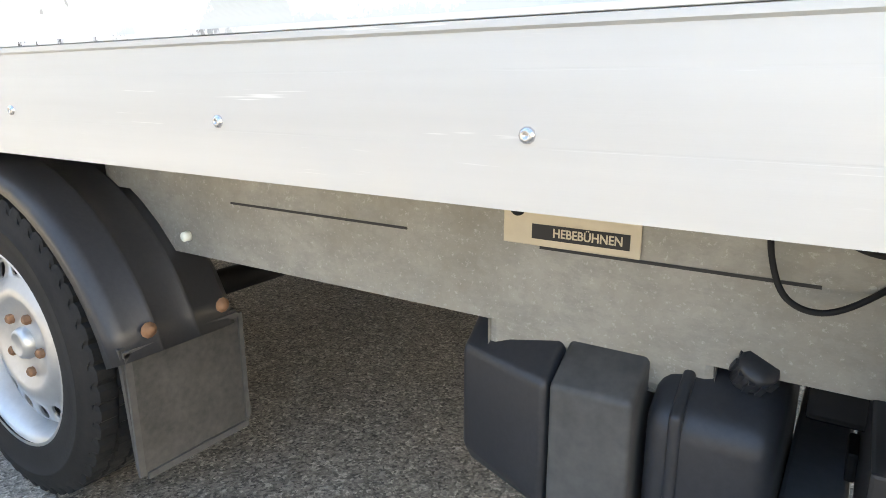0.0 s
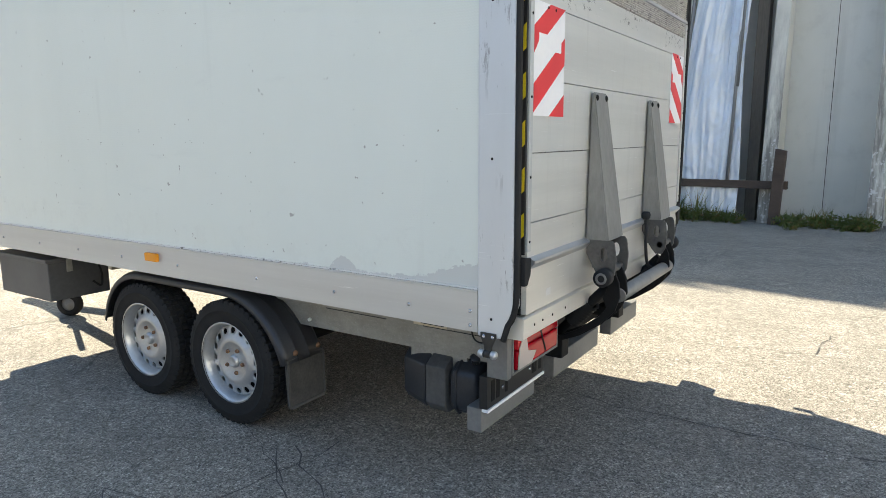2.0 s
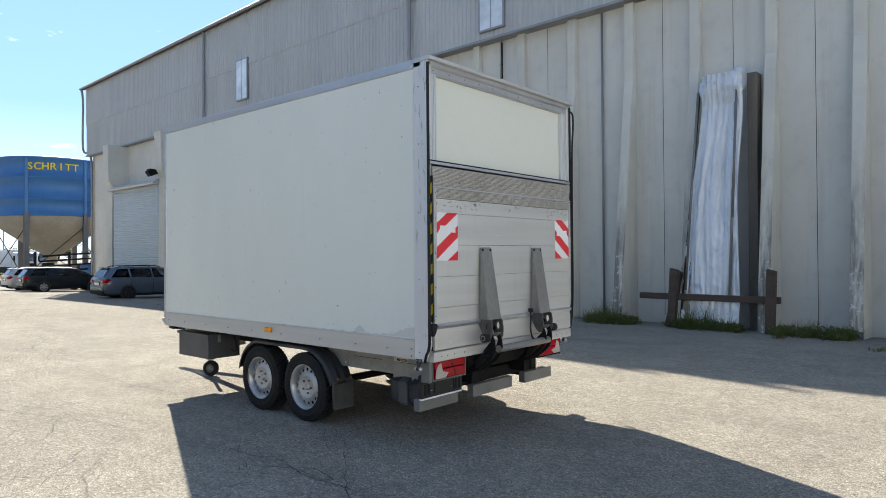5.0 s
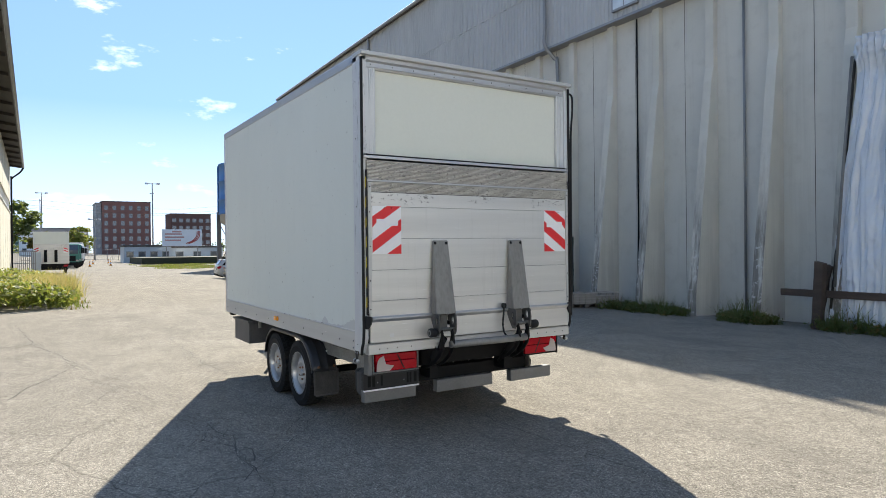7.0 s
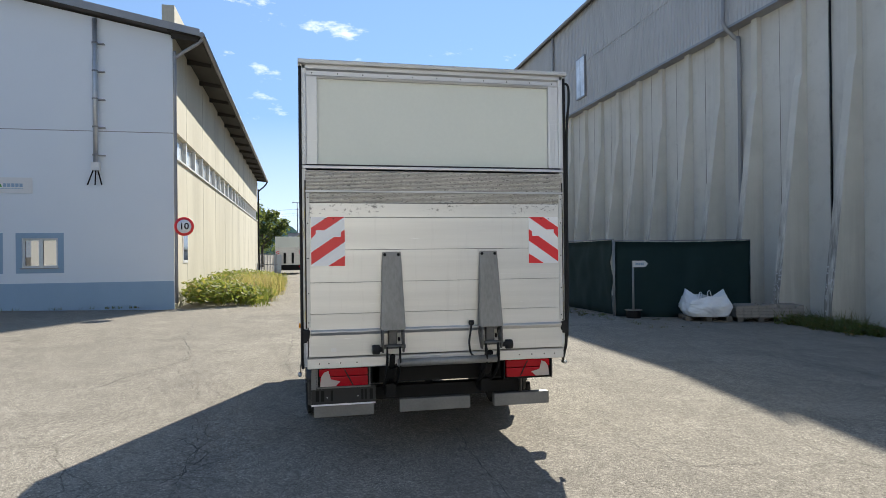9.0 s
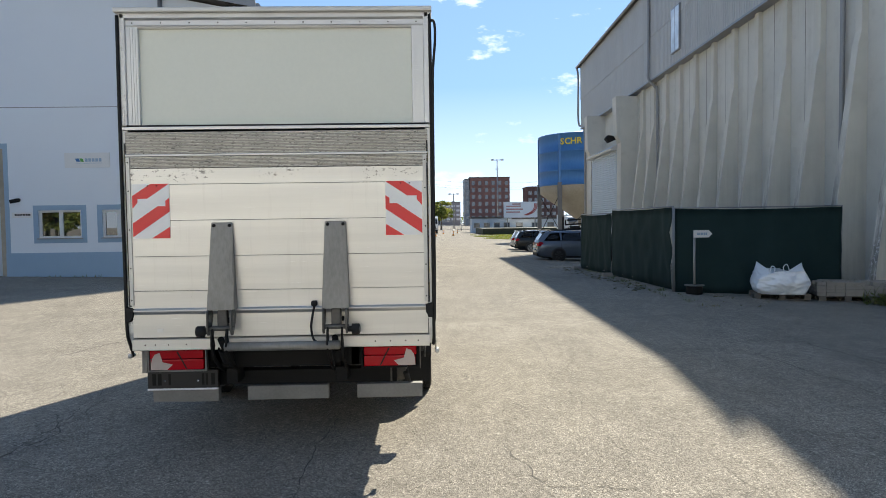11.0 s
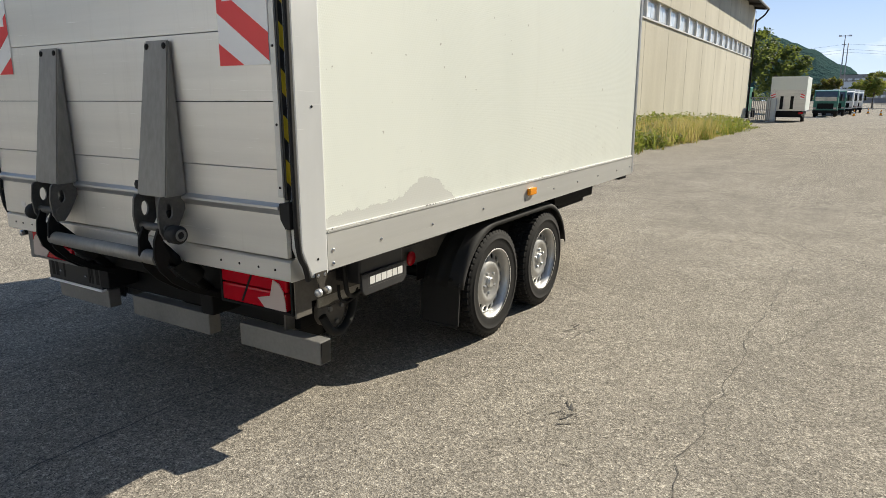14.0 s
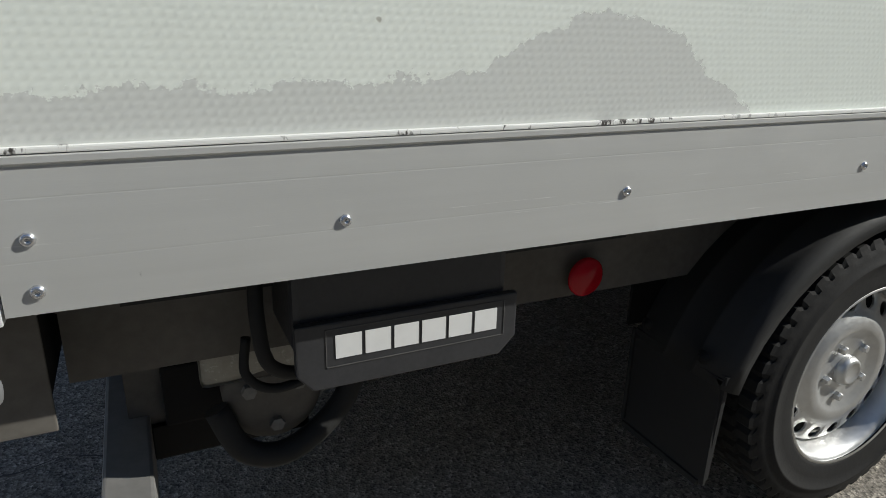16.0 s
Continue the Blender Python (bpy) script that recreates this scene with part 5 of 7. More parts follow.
    part("frame_foot", abox(bm_new(), -0.02, 0.16, yc - 0.04, yc + 0.05, 0.50, 0.62, 0.008), M["dark"], trailer)
part("torsion_tube", tube(bm_new(), [(0.415, 1.36, 0.845), (0.415, 2.24, 0.845)], 0.034, 20), M["arm"], lift, "galvanised round cross tube")
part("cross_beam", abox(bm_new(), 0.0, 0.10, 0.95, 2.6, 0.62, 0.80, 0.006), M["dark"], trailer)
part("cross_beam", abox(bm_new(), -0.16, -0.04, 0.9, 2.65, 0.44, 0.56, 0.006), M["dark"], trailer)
part("foot_button", lathe(bm_new(), [(0, 0.025), (0.02, 0.025), (0.026, 0.01), (0.024, -0.01), (0.012, -0.02), (0, -0.02)], "z", (0.335, 2.035, 1.155), 14), M["rubber"], lift)
part("cable", tube(bm_new(), curve_pts([(0.335, 2.035, 1.14), (0.345, 2.02, 1.06), (0.35, 2.01, 0.97), (0.36, 2.03, 0.88), (0.39, 2.10, 0.845), (0.40, 2.13, 0.83)], 8), 0.009), M["rubber"], lift, "black cable to the lift arm")

# tail lamps, number plate, underrun bumpers
for s in (-1, 1):
    y0, y1 = (0.69, 1.13) if s < 0 else (2.39, 2.83)
    lamp = part("tail_lamp", abox(bm_new(), 0.10, 0.152, y0 - 0.012, y1 + 0.012, 0.612, 0.796, 0.006), M["dark"], trailer, "red tail lamp in a dark housing with a clear segment")
    ya, yb = y0 + 0.008, y1 - 0.008
    z0, z1, zm = 0.628, 0.785, 0.715
    # outer end carries the clear segment
    def u(f):
        return ya + (yb - ya) * f if s < 0 else yb - (yb - ya) * f
    part("upper_glass", prism(bm_new(), [(u(0), zm + 0.002), (u(1), zm + 0.002), (u(1), z1), (u(0), z1)], "x", 0.150, 0.206, 0.010), M["red"], lamp)
    part("clear_glass", prism(bm_new(), [(u(0.02), z0 + 0.004), (u(0.33), z0 + 0.004), (u(0.43), z0 + 0.045), (u(0.24), zm - 0.022), (u(0.19), z1 - 0.016), (u(0.10), z1 - 0.03), (u(0.05), zm + 0.008), (u(0.03), zm - 0.03)], "x", 0.2062, 0.2105), M["clear"], lamp, "clear lamp segment")
    part("lower_glass", prism(bm_new(), [(u(0.02), z0), (u(1), z0), (u(1), zm - 0.002), (u(0.02), zm - 0.002)], "x", 0.150, 0.206, 0.010), M["red"], lamp)
    bm = prism(bm_new(), [(u(0.50), z1 - 0.01), (u(0.53), z1 - 0.01), (u(0.70), z0 + 0.01), (u(0.67), z0 + 0.01)], "x", 0.206, 0.2072)
    part("glass_rib", bm, M["dark"], lamp)
    yb0, yb1 = span(s, 0.03, 0.075)
    for a in ((y0 - 0.014, y1 + 0.014, 0.787, 0.797), (y0 - 0.014, y1 + 0.014, 0.612, 0.624), (y0 - 0.014, y0 - 0.002, 0.624, 0.787), (y1 + 0.002, y1 + 0.014, 0.624, 0.787)):
        part("lamp_frame", abox(bm_new(), 0.152, 0.198, *a, 0.002), M["bumper"] if s < 0 else M["dark"], lamp)
    if s > 0:
        part("lamp_bracket", abox(bm_new(), 0.09, 0.19, y1 + 0.018, y1 + 0.026, 0.60, 0.80, 0.002), M["brown"], trailer, "dusty brown steel lamp bracket")
    if s < 0:
        part("lamp_bracket", abox(bm_new(), 0.10, 0.195, 0.632, 0.672, 0.605, 0.81, 0.003), M["bumper"], trailer, "grey steel lamp bracket")
bm = abox(bm_new(), 0.062, 0.10, 0.632, 1.20, 0.452, 0.602, 0.004)
pl = part("number_plate_holder", bm, M["black"], trailer, "black number plate holder, plate blanked")
for y, w in ((0.67, 0.03), (0.715, 0.03), (0.80, 0.02), (1.07, 0.02), (1.10, 0.02), (1.145, 0.03)):
    part("plate_bar", abox(bm_new(), 0.10, 0.1012, y, y + w, 0.48, 0.575), M["dark"], pl)
for y in (0.77, 1.04):
    part("plate_screw", lathe(bm_new(), [(0.009, 0), (0.009, 0.004), (0, 0.006)], "x", (0.101, y, 0.515), 10), M["chrome"], pl)
part("plate_strip", abox(bm_new(), 0.075, 0.106, 0.632, 1.20, 0.441, 0.455), M["whitefilm"], pl)
for k, (y0, y1) in enumerate(((0.655, 1.19), (1.425, 2.09), (2.325, 2.865))):
    b = part("underrun_bumper", abox(bm_new(), -0.015, 0.06, y0, y1, 0.335 if k else 0.33, 0.45 if k else 0.44, 0.006), M["bumper"], trailer, "grey steel underrun bumper section")
    if k == 2:
        part("end_cap", abox(bm_new(), -0.008, 0.053, y1, y1 + 0.004, 0.342, 0.443), M["dark"], b)
    part("bumper_arm", abox(bm_new(), -0.3, -0.015, (y0 + y1) / 2 - 0.03, (y0 + y1) / 2 + 0.03, 0.36, 0.43, 0.004), M["dark"], trailer)
    part("bumper_hanger", abox(bm_new(), -0.3, -0.22, (y0 + y1) / 2 - 0.03, (y0 + y1) / 2 + 0.03, 0.36, 0.80, 0.004), M["dark"], trailer)

# ---------- the concrete hall ----------
HA = -math.degrees(math.atan(0.03))
HM = pose(0, 14.4, 0, 0, 0, HA)
hall = thing("concrete_hall", "tall grey concrete hall with buttress fins and sheet cladding", "building", kind="structure", at=HM)


def hall_gz(u, v):
    p = HM @ Vector((u, v, 0))
    return gz(p.x, p.y)


part("wall", abox(bm_new(), -46.6, 14.0, 0.0, 0.4, -0.6, 9.3), M["concrete"], hall, "weathered concrete wall")
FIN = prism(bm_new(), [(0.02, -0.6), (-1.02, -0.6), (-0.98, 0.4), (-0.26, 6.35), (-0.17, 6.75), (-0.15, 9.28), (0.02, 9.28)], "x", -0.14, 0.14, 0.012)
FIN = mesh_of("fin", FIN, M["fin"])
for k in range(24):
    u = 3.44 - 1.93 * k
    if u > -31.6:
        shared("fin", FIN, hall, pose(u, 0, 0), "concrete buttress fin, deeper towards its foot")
for u, z1 in ((-33.0, 8.95), (-40.75, 9.05)):
    bm = prism(bm_new(), [(0.02, -0.7), (-1.1, -0.7), (-1.0, 6.3), (-1.25, 6.7), (-1.3, z1), (0.02, z1)], "x", u - 0.42, u + 0.42)
    part("gate_pier", bm, M["concrete"], hall, "stained concrete gate pier")
prisms = bm_new()
for k in range(26):
    u = 4.4 - 1.93 * k
    if u > -34:
        abox(prisms, u - 0.006, u + 0.006, -0.004, 0.0, 0.0, 9.03)
part("wall_joint", prisms, M["grime"], hall)
# corrugated cladding
bm = bm_new()
n0, n1 = -46.9, 14.0
zs = [(9.12, 0.0), (11.35, 0.0), (11.352, 0.03), (14.0, 0.03)]
cols = []
u = n0
while u < n1:
    for du, dv in ((0.0, 0.0), (0.07, 0.0), (0.095, 0.03), (0.165, 0.03), (0.19, 0.0)):
        cols.append((u + du, dv))
    u += 0.20
prev = None
for uu, dv in cols:
    cur = [bm.verts.new((uu, -0.34 - dv - dz, z)) for z, dz in zs]
    if prev:
        for k in range(len(zs) - 1):
            bm.faces.new((prev[k], cur[k], cur[k + 1], prev[k + 1]))
    prev = cur
part("cladding", bm, M["cladding"], hall, "grey corrugated sheet cladding")
part("cladding_foot", abox(bm_new(), -46.9, 14.0, -0.42, 0.0, 9.04, 9.12), M["pipe"], hall)
part("cladding_back", abox(bm_new(), -46.85, 14.0, -0.30, 0.4, 9.12, 13.98), M["cladding"], hall)
part("end_wall", abox(bm_new(), -46.6, -46.2, 0.0, 22.0, -0.6, 9.3), M["concrete"], hall)
part("end_cladding", prism(bm_new(), [(-0.32, 9.1), (24, 9.1), (24, 14.0), (11, 17.0), (-0.32, 14.0)], "x", -46.95, -46.75), M["cladding"], hall)
part("roof", prism(bm_new(), [(-0.62, 13.93), (11.0, 17.0), (24, 13.9), (24, 14.1), (11, 17.2), (-0.62, 14.13)], "x", -47.3, 14.2), M["roofing"], hall)
# two unseen wedges added only to put steps in the hall's cast shadow
for u in (-21.7, -19.75):
    part("roof_upstand", prism(bm_new(), [(u, 14.1), (u + 1.9, 14.1), (u + 1.9, 14.75), (u, 14.16)], "y", -0.66, -0.60), M["pipe"], hall, "unseen wedge added to step the roof's cast shadow")
part("gutter", tube(bm_new(), [(-47.3, -0.62, 14.02), (14.2, -0.62, 14.02)], 0.09, 8), M["pipe"], hall)


def hall_window(u, z0, w, h):
    f = part("window", abox(bm_new(), u - w / 2, u + w / 2, -0.46, -0.30, z0, z0 + h, 0.01), M["pipe"], hall, "grey framed window in the cladding")
    part("pane", abox(bm_new(), u - w / 2 + 0.07, u + w / 2 - 0.07, -0.466, -0.455, z0 + 0.07, z0 + h - 0.07), M["skyglass"], f)
    part("glazing_bar", abox(bm_new(), u - 0.02, u + 0.02, -0.475, -0.466, z0 + 0.05, z0 + h - 0.05), M["pipe"], f)


hall_window(-25.2, 9.6, 1.1, 2.1)
hall_window(-9.15, 9.35, 1.1, 2.1)
for u in (-13.0, -29.0, 3.2):
    bm = tube(bm_new(), curve_pts([(u - 0.05, -0.62, 14.0), (u - 0.05, -0.5, 13.6), (u - 0.05, -0.5, 10.0), (u - 0.05, -0.5, 9.2), (u + 0.12, -0.2, 8.7), (u + 0.2, -0.12, 8.3), (u + 0.2, -0.12, 4.0), (u + 0.2, -0.12, -0.2)], 5), 0.07)
    part("downpipe", bm, M["pipe"], hall, "grey rain downpipe")
bm = tube(bm_new(), [(-5.2, -0.06, 9.0), (-5.2, -0.06, -0.2)], 0.035, 8)
part("conduit", bm, M["pipe"], hall)
part("conduit", tube(bm_new(), [(-9.0, -0.05, 9.0), (-9.0, -0.05, -0.2)], 0.028, 8), M["dark"], hall)
part("downpipe", tube(bm_new(), curve_pts([(-47.1, -0.62, 14.0), (-47.1, -0.5, 13.0), (-47.1, -0.5, 9.6), (-46.6, -0.15, 9.0), (-46.5, -0.12, 5.0), (-46.5, -0.12, 0.0)], 5), 0.08), M["pipe"], hall)
# roller door
door = part("roller_door", abox(bm_new(), -40.2, -33.55, -0.98, -0.85, -0.6, 5.95), M["shutter"], hall, "closed pale grey roller shutter")
for k in range(48):
    z = -0.3 + k * 0.13
    part("slat", prism(bm_new(), [(-0.97, z), (-1.01, z + 0.02), (-1.02, z + 0.055), (-1.01, z + 0.09), (-0.97, z + 0.105)], "x", -40.15, -33.6), M["shutter"], door)
part("door_hood", prism(bm_new(), [(-0.02, 5.95), (-1.35, 5.95), (-1.4, 6.05), (-1.0, 6.3), (-0.02, 6.45)], "x", -40.3, -33.4), M["alu"], hall, "aluminium hood over the shutter")
bm = prism(bm_new(), [(-1.1, 6.55), (-1.55, 6.35), (-1.75, 6.6), (-1.6, 6.8), (-1.2, 6.75)], "x", -33.65, -33.2, 0.03)
part("floodlight", bm, M["dark"], hall, "black floodlight on a bracket")

# white sheeting, dark posts and barrier beam at the wall
bm = bm_new()
nu, nz_ = 96, 190


def crease(a, b, c):
    return 1.0 - 2.0 * abs(noise.noise((a, b, c)))


grid = []
for j in range(nz_ + 1):
    t = j / nz_
    row = []
    for i in range(nu + 1):
        f = i / nu
        w0 = -2.44 + 0.50 * t - 0.06 * math.sin(5 * t)
        w1 = -1.02 + 0.06 * t + 0.05 * math.sin(7 * t + 1)
        u = w0 + (w1 - w0) * f
        z = -0.05 + 6.35 * t
        hang = f + 0.05 * noise.noise((f * 2, t * 2.5, 4.0))
        fold = 0.10 * crease(hang * 3.1, t * 0.9, 3.0) + 0.065 * crease(hang * 7.5 + t * 0.8, t * 1.8, 5.0) + 0.022 * crease(hang * 15 - t * 3, t * 5, 6.0)
        fold += 0.028 * crease(f * 3 + t * 7, t * 11 - f * 2, 7.0) + 0.014 * crease(f * 9 - t * 9, t * 25 + f * 4, 9.0)
        if t > 0.88:
            fold += (0.10 * crease(f * 3 + t * 9, t * 24 - f * 3, 8.0) + 0.10) * min((t - 0.88) * 14, 1.0)
        row.append(bm.verts.new((u, -0.54 - 0.33 * (1 - t) - fold, z)))
    grid.append(row)
for j in range(nz_):
    for i in range(nu):
        bm.faces.new((grid[j][i], grid[j][i + 1], grid[j + 1][i + 1], grid[j + 1][i])).smooth = True
bmesh.ops.recalc_face_normals(bm, faces=bm.faces[:])
bmesh.ops.solidify(bm, geom=bm.faces[:], thickness=0.01)
bmesh.ops.recalc_face_normals(bm, faces=bm.faces[:])
tarp = thing("plastic_sheeting", "crumpled white plastic sheeting hung down the hall wall", "tarpaulin", at=HM)
part("sheet", bm, M["tarp"], tarp)
bm = bm_new()
rings = []
for i in range(49):
    f = i / 48
    r = 0.10 + 0.05 * noise.noise((f * 3, 1.0, 0.0)) + 0.05 * f
    ring = []
    for k in range(28):
        a = 2 * math.pi * k / 28
        w = r * (1 + 0.35 * crease(f * 4 + math.sin(a) * 0.9, math.cos(a) * 1.2, math.sin(a) * 1.2) + 0.25 * noise.noise((f * 9, math.cos(a) * 2, math.sin(a) * 2)))
        ring.append(bm.verts.new((-2.02 + 1.08 * f, -0.62 + w * math.cos(a), 6.02 + 0.10 * f + 0.06 * noise.noise((f * 4, 0.0, 9.0)) + 1.5 * w * math.sin(a))))
    rings.append(ring)
for r0, r1 in zip(rings, rings[1:]):
    for k in range(28):
        bm.faces.new((r0[k], r0[(k + 1) % 28], r1[(k + 1) % 28], r1[k])).smooth = True
bm.faces.new(rings[0][::-1])
bm.faces.new(rings[-1])
part("bunched_top", bm, M["tarp"], tarp, "bunched upper end of the sheeting")
for u0, u1, zl in ((-2.30, -2.02, 0.75), (-1.10, -1.05, 2.6)):
    part("edge_strip", tube(bm_new(), [(u0, -1.06, zl), ((u0 + u1) / 2, -0.95, (zl + 5.9) / 2), (u1, -0.80, 5.9)], 0.032, 6), M["bumper"], tarp, "grey batten holding the sheeting")
pp = thing("opening_posts", "dark weathered timber posts framing a wall opening", "post", at=HM)
part("post", abox(bm_new(), -0.93, -0.70, -0.40, -0.02, -0.3, 6.30, 0.01), M["greywood"], pp)
part("post", tube(bm_new(), [(-2.46, -1.02, -0.2), (-2.06, -0.55, 6.1)], 0.03, 8), M["grime"], pp)
part("post", tube(bm_new(), [(-1.18, -1.08, 0.6), (-1.12, -0.62, 6.3)], 0.035, 8), M["pipe"], pp)
bar = thing("timber_barrier", "low brown timber barrier with two posts at the hall", "barrier", at=HM)
part("beam", abox(bm_new(), -3.55, -0.02, -1.12, -0.98, 0.50, 0.66, 0.012), M["wood"], bar)
for u, lean in ((-2.62, 0.10), (-0.22, 0.06)):
    bm = prism(bm_new(), [(u - 0.10, -0.35), (u + 0.10, -0.35), (u + 0.10 + lean, 1.28), (u - 0.10 + lean, 1.33)], "y", -1.30, -1.125, 0.008)
    part("post", bm, M["wood"], bar)
part("prop", prism(bm_new(), [(-2.95, -0.3), (-2.75, -0.3), (-2.42, 1.2), (-2.52, 1.25)], "y", -0.97, -0.85), M["wood"], bar)

# ---------- green site fence, direction sign, bag, pallets ----------


def fence_panel(p, q, h=2.03, group="site fence", droop=0.03):
    (x0, y0), (x1, y1) = p, q
    L = math.hypot(x1 - x0, y1 - y0)
    base = min(gz(x0, y0), gz(x1, y1))
    f = thing("fence_panel", "dark green cloth-covered mesh fence panel", "fence", group, at=pose(x0, y0, base, 0, 0, math.degrees(math.atan2(y1 - y0, x1 - x0))))
    bm = bm_new()
    n, mm = 44, 10
    g = [[bm.verts.new((0.03 + (L - 0.06) * i / n, 0.06 * noise.noise((x0 + i * 0.2, j * 0.5, 3)) + 0.035 * (1 - 2 * abs(noise.noise((x0 + i * 0.33 + j * 0.12, j * 0.25, 7)))) - 0.06, 0.06 + (h - 0.08) * j / mm - droop * math.sin(math.pi * i / n) * (j == mm))) for i in range(n + 1)] for j in range(mm + 1)]
    for j in range(mm):
        for i in range(n):
            bm.faces.new((g[j][i], g[j][i + 1], g[j + 1][i + 1], g[j + 1][i])).smooth = True
    bmesh.ops.solidify(bm, geom=bm.faces[:], thickness=0.006)
    part("cloth", bm, M["fencecloth"], f)
    for x in (0.02, L - 0.02):
        part("upright", tube(bm_new(), [(x, 0, 0), (x, 0, h + 0.02)], 0.021, 8), M["pipe"], f)
    for z in (h, 0.15):
        part("crossbar", tube(bm_new(), [(0.0, 0.0, z), (L, 0.0, z)], 0.018, 8), M["pipe"], f)
    part("foot_block", abox(bm_new(), -0.12, 0.12, -0.35, 0.35, 0.0, 0.13, 0.02), M["paver"], f)


FP = [(-19.1, 8.8), (-15.7, 9.0), (-11.0, 9.2), (-10.6, 13.3)]
fence_panel(FP[0], FP[1], 2.07)
fence_panel(FP[1], FP[2], 2.17)
fence_panel(FP[2], FP[3], 2.27)
sx, sy = -10.55, 9.55
sg = thing("direction_sign", "small white arrow sign on a grey post in a weighted foot", "sign", at=pose(sx, sy, gz(sx, sy)))
part("foot", lathe(bm_new(), [(0, 0), (0.19, 0), (0.2, 0.02), (0.2, 0.19), (0.18, 0.21), (0, 0.21)], "z", (0, 0, 0), 20), M["dark"], sg)
part("foot_rim", lathe(bm_new(), [(0.06, 0.21), (0.24, 0.21), (0.24, 0.23), (0.06, 0.23)], "z", (0, 0, 0), 20), M["bumper"], sg)
part("pole", tube(bm_new(), [(0, 0, 0.1), (0, 0, 1.58)], 0.03, 10), M["pipe"], sg)
ar = part("arrow_board", prism(bm_new(), [(-0.03, 1.40), (0.34, 1.40), (0.43, 1.49), (0.34, 1.58), (-0.03, 1.58)], "x", 0.032, 0.045), M["white"], sg)
bm = bm_new()
for y0, y1 in ((0.05, 0.09), (0.10, 0.13), (0.14, 0.20), (0.21, 0.25), (0.26, 0.30)):
    abox(bm, 0.045, 0.0465, y0, y1, 1.46, 1.52)
part("sign_bars", bm, M["bluetrim"], ar)


def pallet(x, y, rz, label):
    p = thing("pallet", label, "pallet", "pallets at the fence", at=pose(x, y, gz(x, y), 0, 0, rz))
    for k in range(5):
        part("deck_board", abox(bm_new(), -0.6, 0.6, -0.4 + k * 0.175, -0.4 + k * 0.175 + 0.1, 0.122, 0.144), M["greywood"], p)
    for yy in (-0.4, -0.05, 0.3):
        part("bottom_board", abox(bm_new(), -0.6, 0.6, yy, yy + 0.1, 0.0, 0.022), M["greywood"], p)
        for xx in (-0.6, -0.07, 0.46):
            part("block", abox(bm_new(), xx, xx + 0.14, yy, yy + 0.1, 0.022, 0.1), M["greywood"], p)
    for xx in (-0.6, -0.07, 0.46):
        part("stringer", abox(bm_new(), xx, xx + 0.14, -0.4, 0.4, 0.1, 0.122), M["greywood"], p)
    return p


px, py = -9.95, 11.35
pallet(px, py, 72, "weathered timber pallet under a white bag")
bm = bm_new()
nA, nH = 96, 36
rings = []
for j in range(nH + 1):
    t = j / nH
    ring = []
    for i in range(nA):
        a = 2 * math.pi * i / nA
        ca, sa = math.cos(a), math.sin(a)
        sq = 1.0 / max(abs(ca), abs(sa)) ** 0.75
        r = 0.54 * sq * (0.92 + 0.16 * math.sin(math.pi * min(1, t * 1.1)) - 0.30 * max(0, t - 0.72))
        r *= 1 + 0.09 * noise.noise((ca * 1.8, sa * 1.8, t * 2.5)) + 0.07 * (crease(ca * 2.4, sa * 2.4, t * 2.2) - 0.5) + 0.045 * (crease(ca * 6 + t, sa * 6, t * 6) - 0.5)
        peak = 1.0 + 0.34 * max(0.0, math.cos(2 * a + 0.6)) ** 3 - 0.16 * max(0.0, math.sin(2 * a + 0.3))
        z = 0.144 + 0.54 * t * (1 + (peak - 1) * t * t)
        ring.append(bm.verts.new((r * ca, r * 1.15 * sa, z)))
    rings.append(ring)
top = bm.verts.new((0, 0, 0.52))
for r0, r1 in zip(rings, rings[1:]):
    for i in range(nA):
        bm.faces.new((r0[i], r0[(i + 1) % nA], r1[(i + 1) % nA], r1[i])).smooth = True
for i in range(nA):
    bm.faces.new((rings[-1][i], rings[-1][(i + 1) % nA], top)).smooth = True
bm.faces.new(rings[0][::-1])
bag = thing("bulk_bag", "half-full crumpled white woven bulk bag on a pallet", "bag", at=pose(px, py, gz(px, py), 0, 0, 70))
part("sack", bm, M["bagcloth"], bag)
for a in (0.9, 4.1):
    x, y = 0.5 * math.cos(a), 0.6 * math.sin(a)
    part("lifting_loop", tube(bm_new(), curve_pts([(x, y, 0.58), (x * 0.75, y * 0.75, 0.78), (x * 0.4, y * 0.4, 0.73), (x * 0.45, y * 0.2, 0.58)], 6), 0.012, 6), M["bagcloth"], bag)
p2 = (-9.7, 12.75)
pallet(*p2, 72, "weathered timber pallet under paving blocks")
pallet(p2[0] - 0.25, p2[1] + 0.98, 72, "weathered timber pallet under paving blocks")
pv = thing("paving_stack", "low uneven stack of grey paving blocks on pallets", "paving blocks", at=pose(p2[0], p2[1], gz(*p2) + 0.144, 0, 0, 72))
BLOCK = mesh_of("paving_block", abox(bm_new(), -0.095, 0.095, -0.045, 0.045, 0, 0.078, 0.006), M["paver"])
rnd = random.Random(11)
for lay in range(4):
    for i in range(9):
        for j in range(8):
            if lay == 3 and rnd.random() < 0.45:
                continue
            shared("paving_block", BLOCK, pv, pose(-0.55 + i * 0.195 + rnd.uniform(-0.008, 0.008), -0.36 + j * 0.1, lay * 0.08, 0, 0, rnd.uniform(-3, 3)))

# ---------- plants ----------


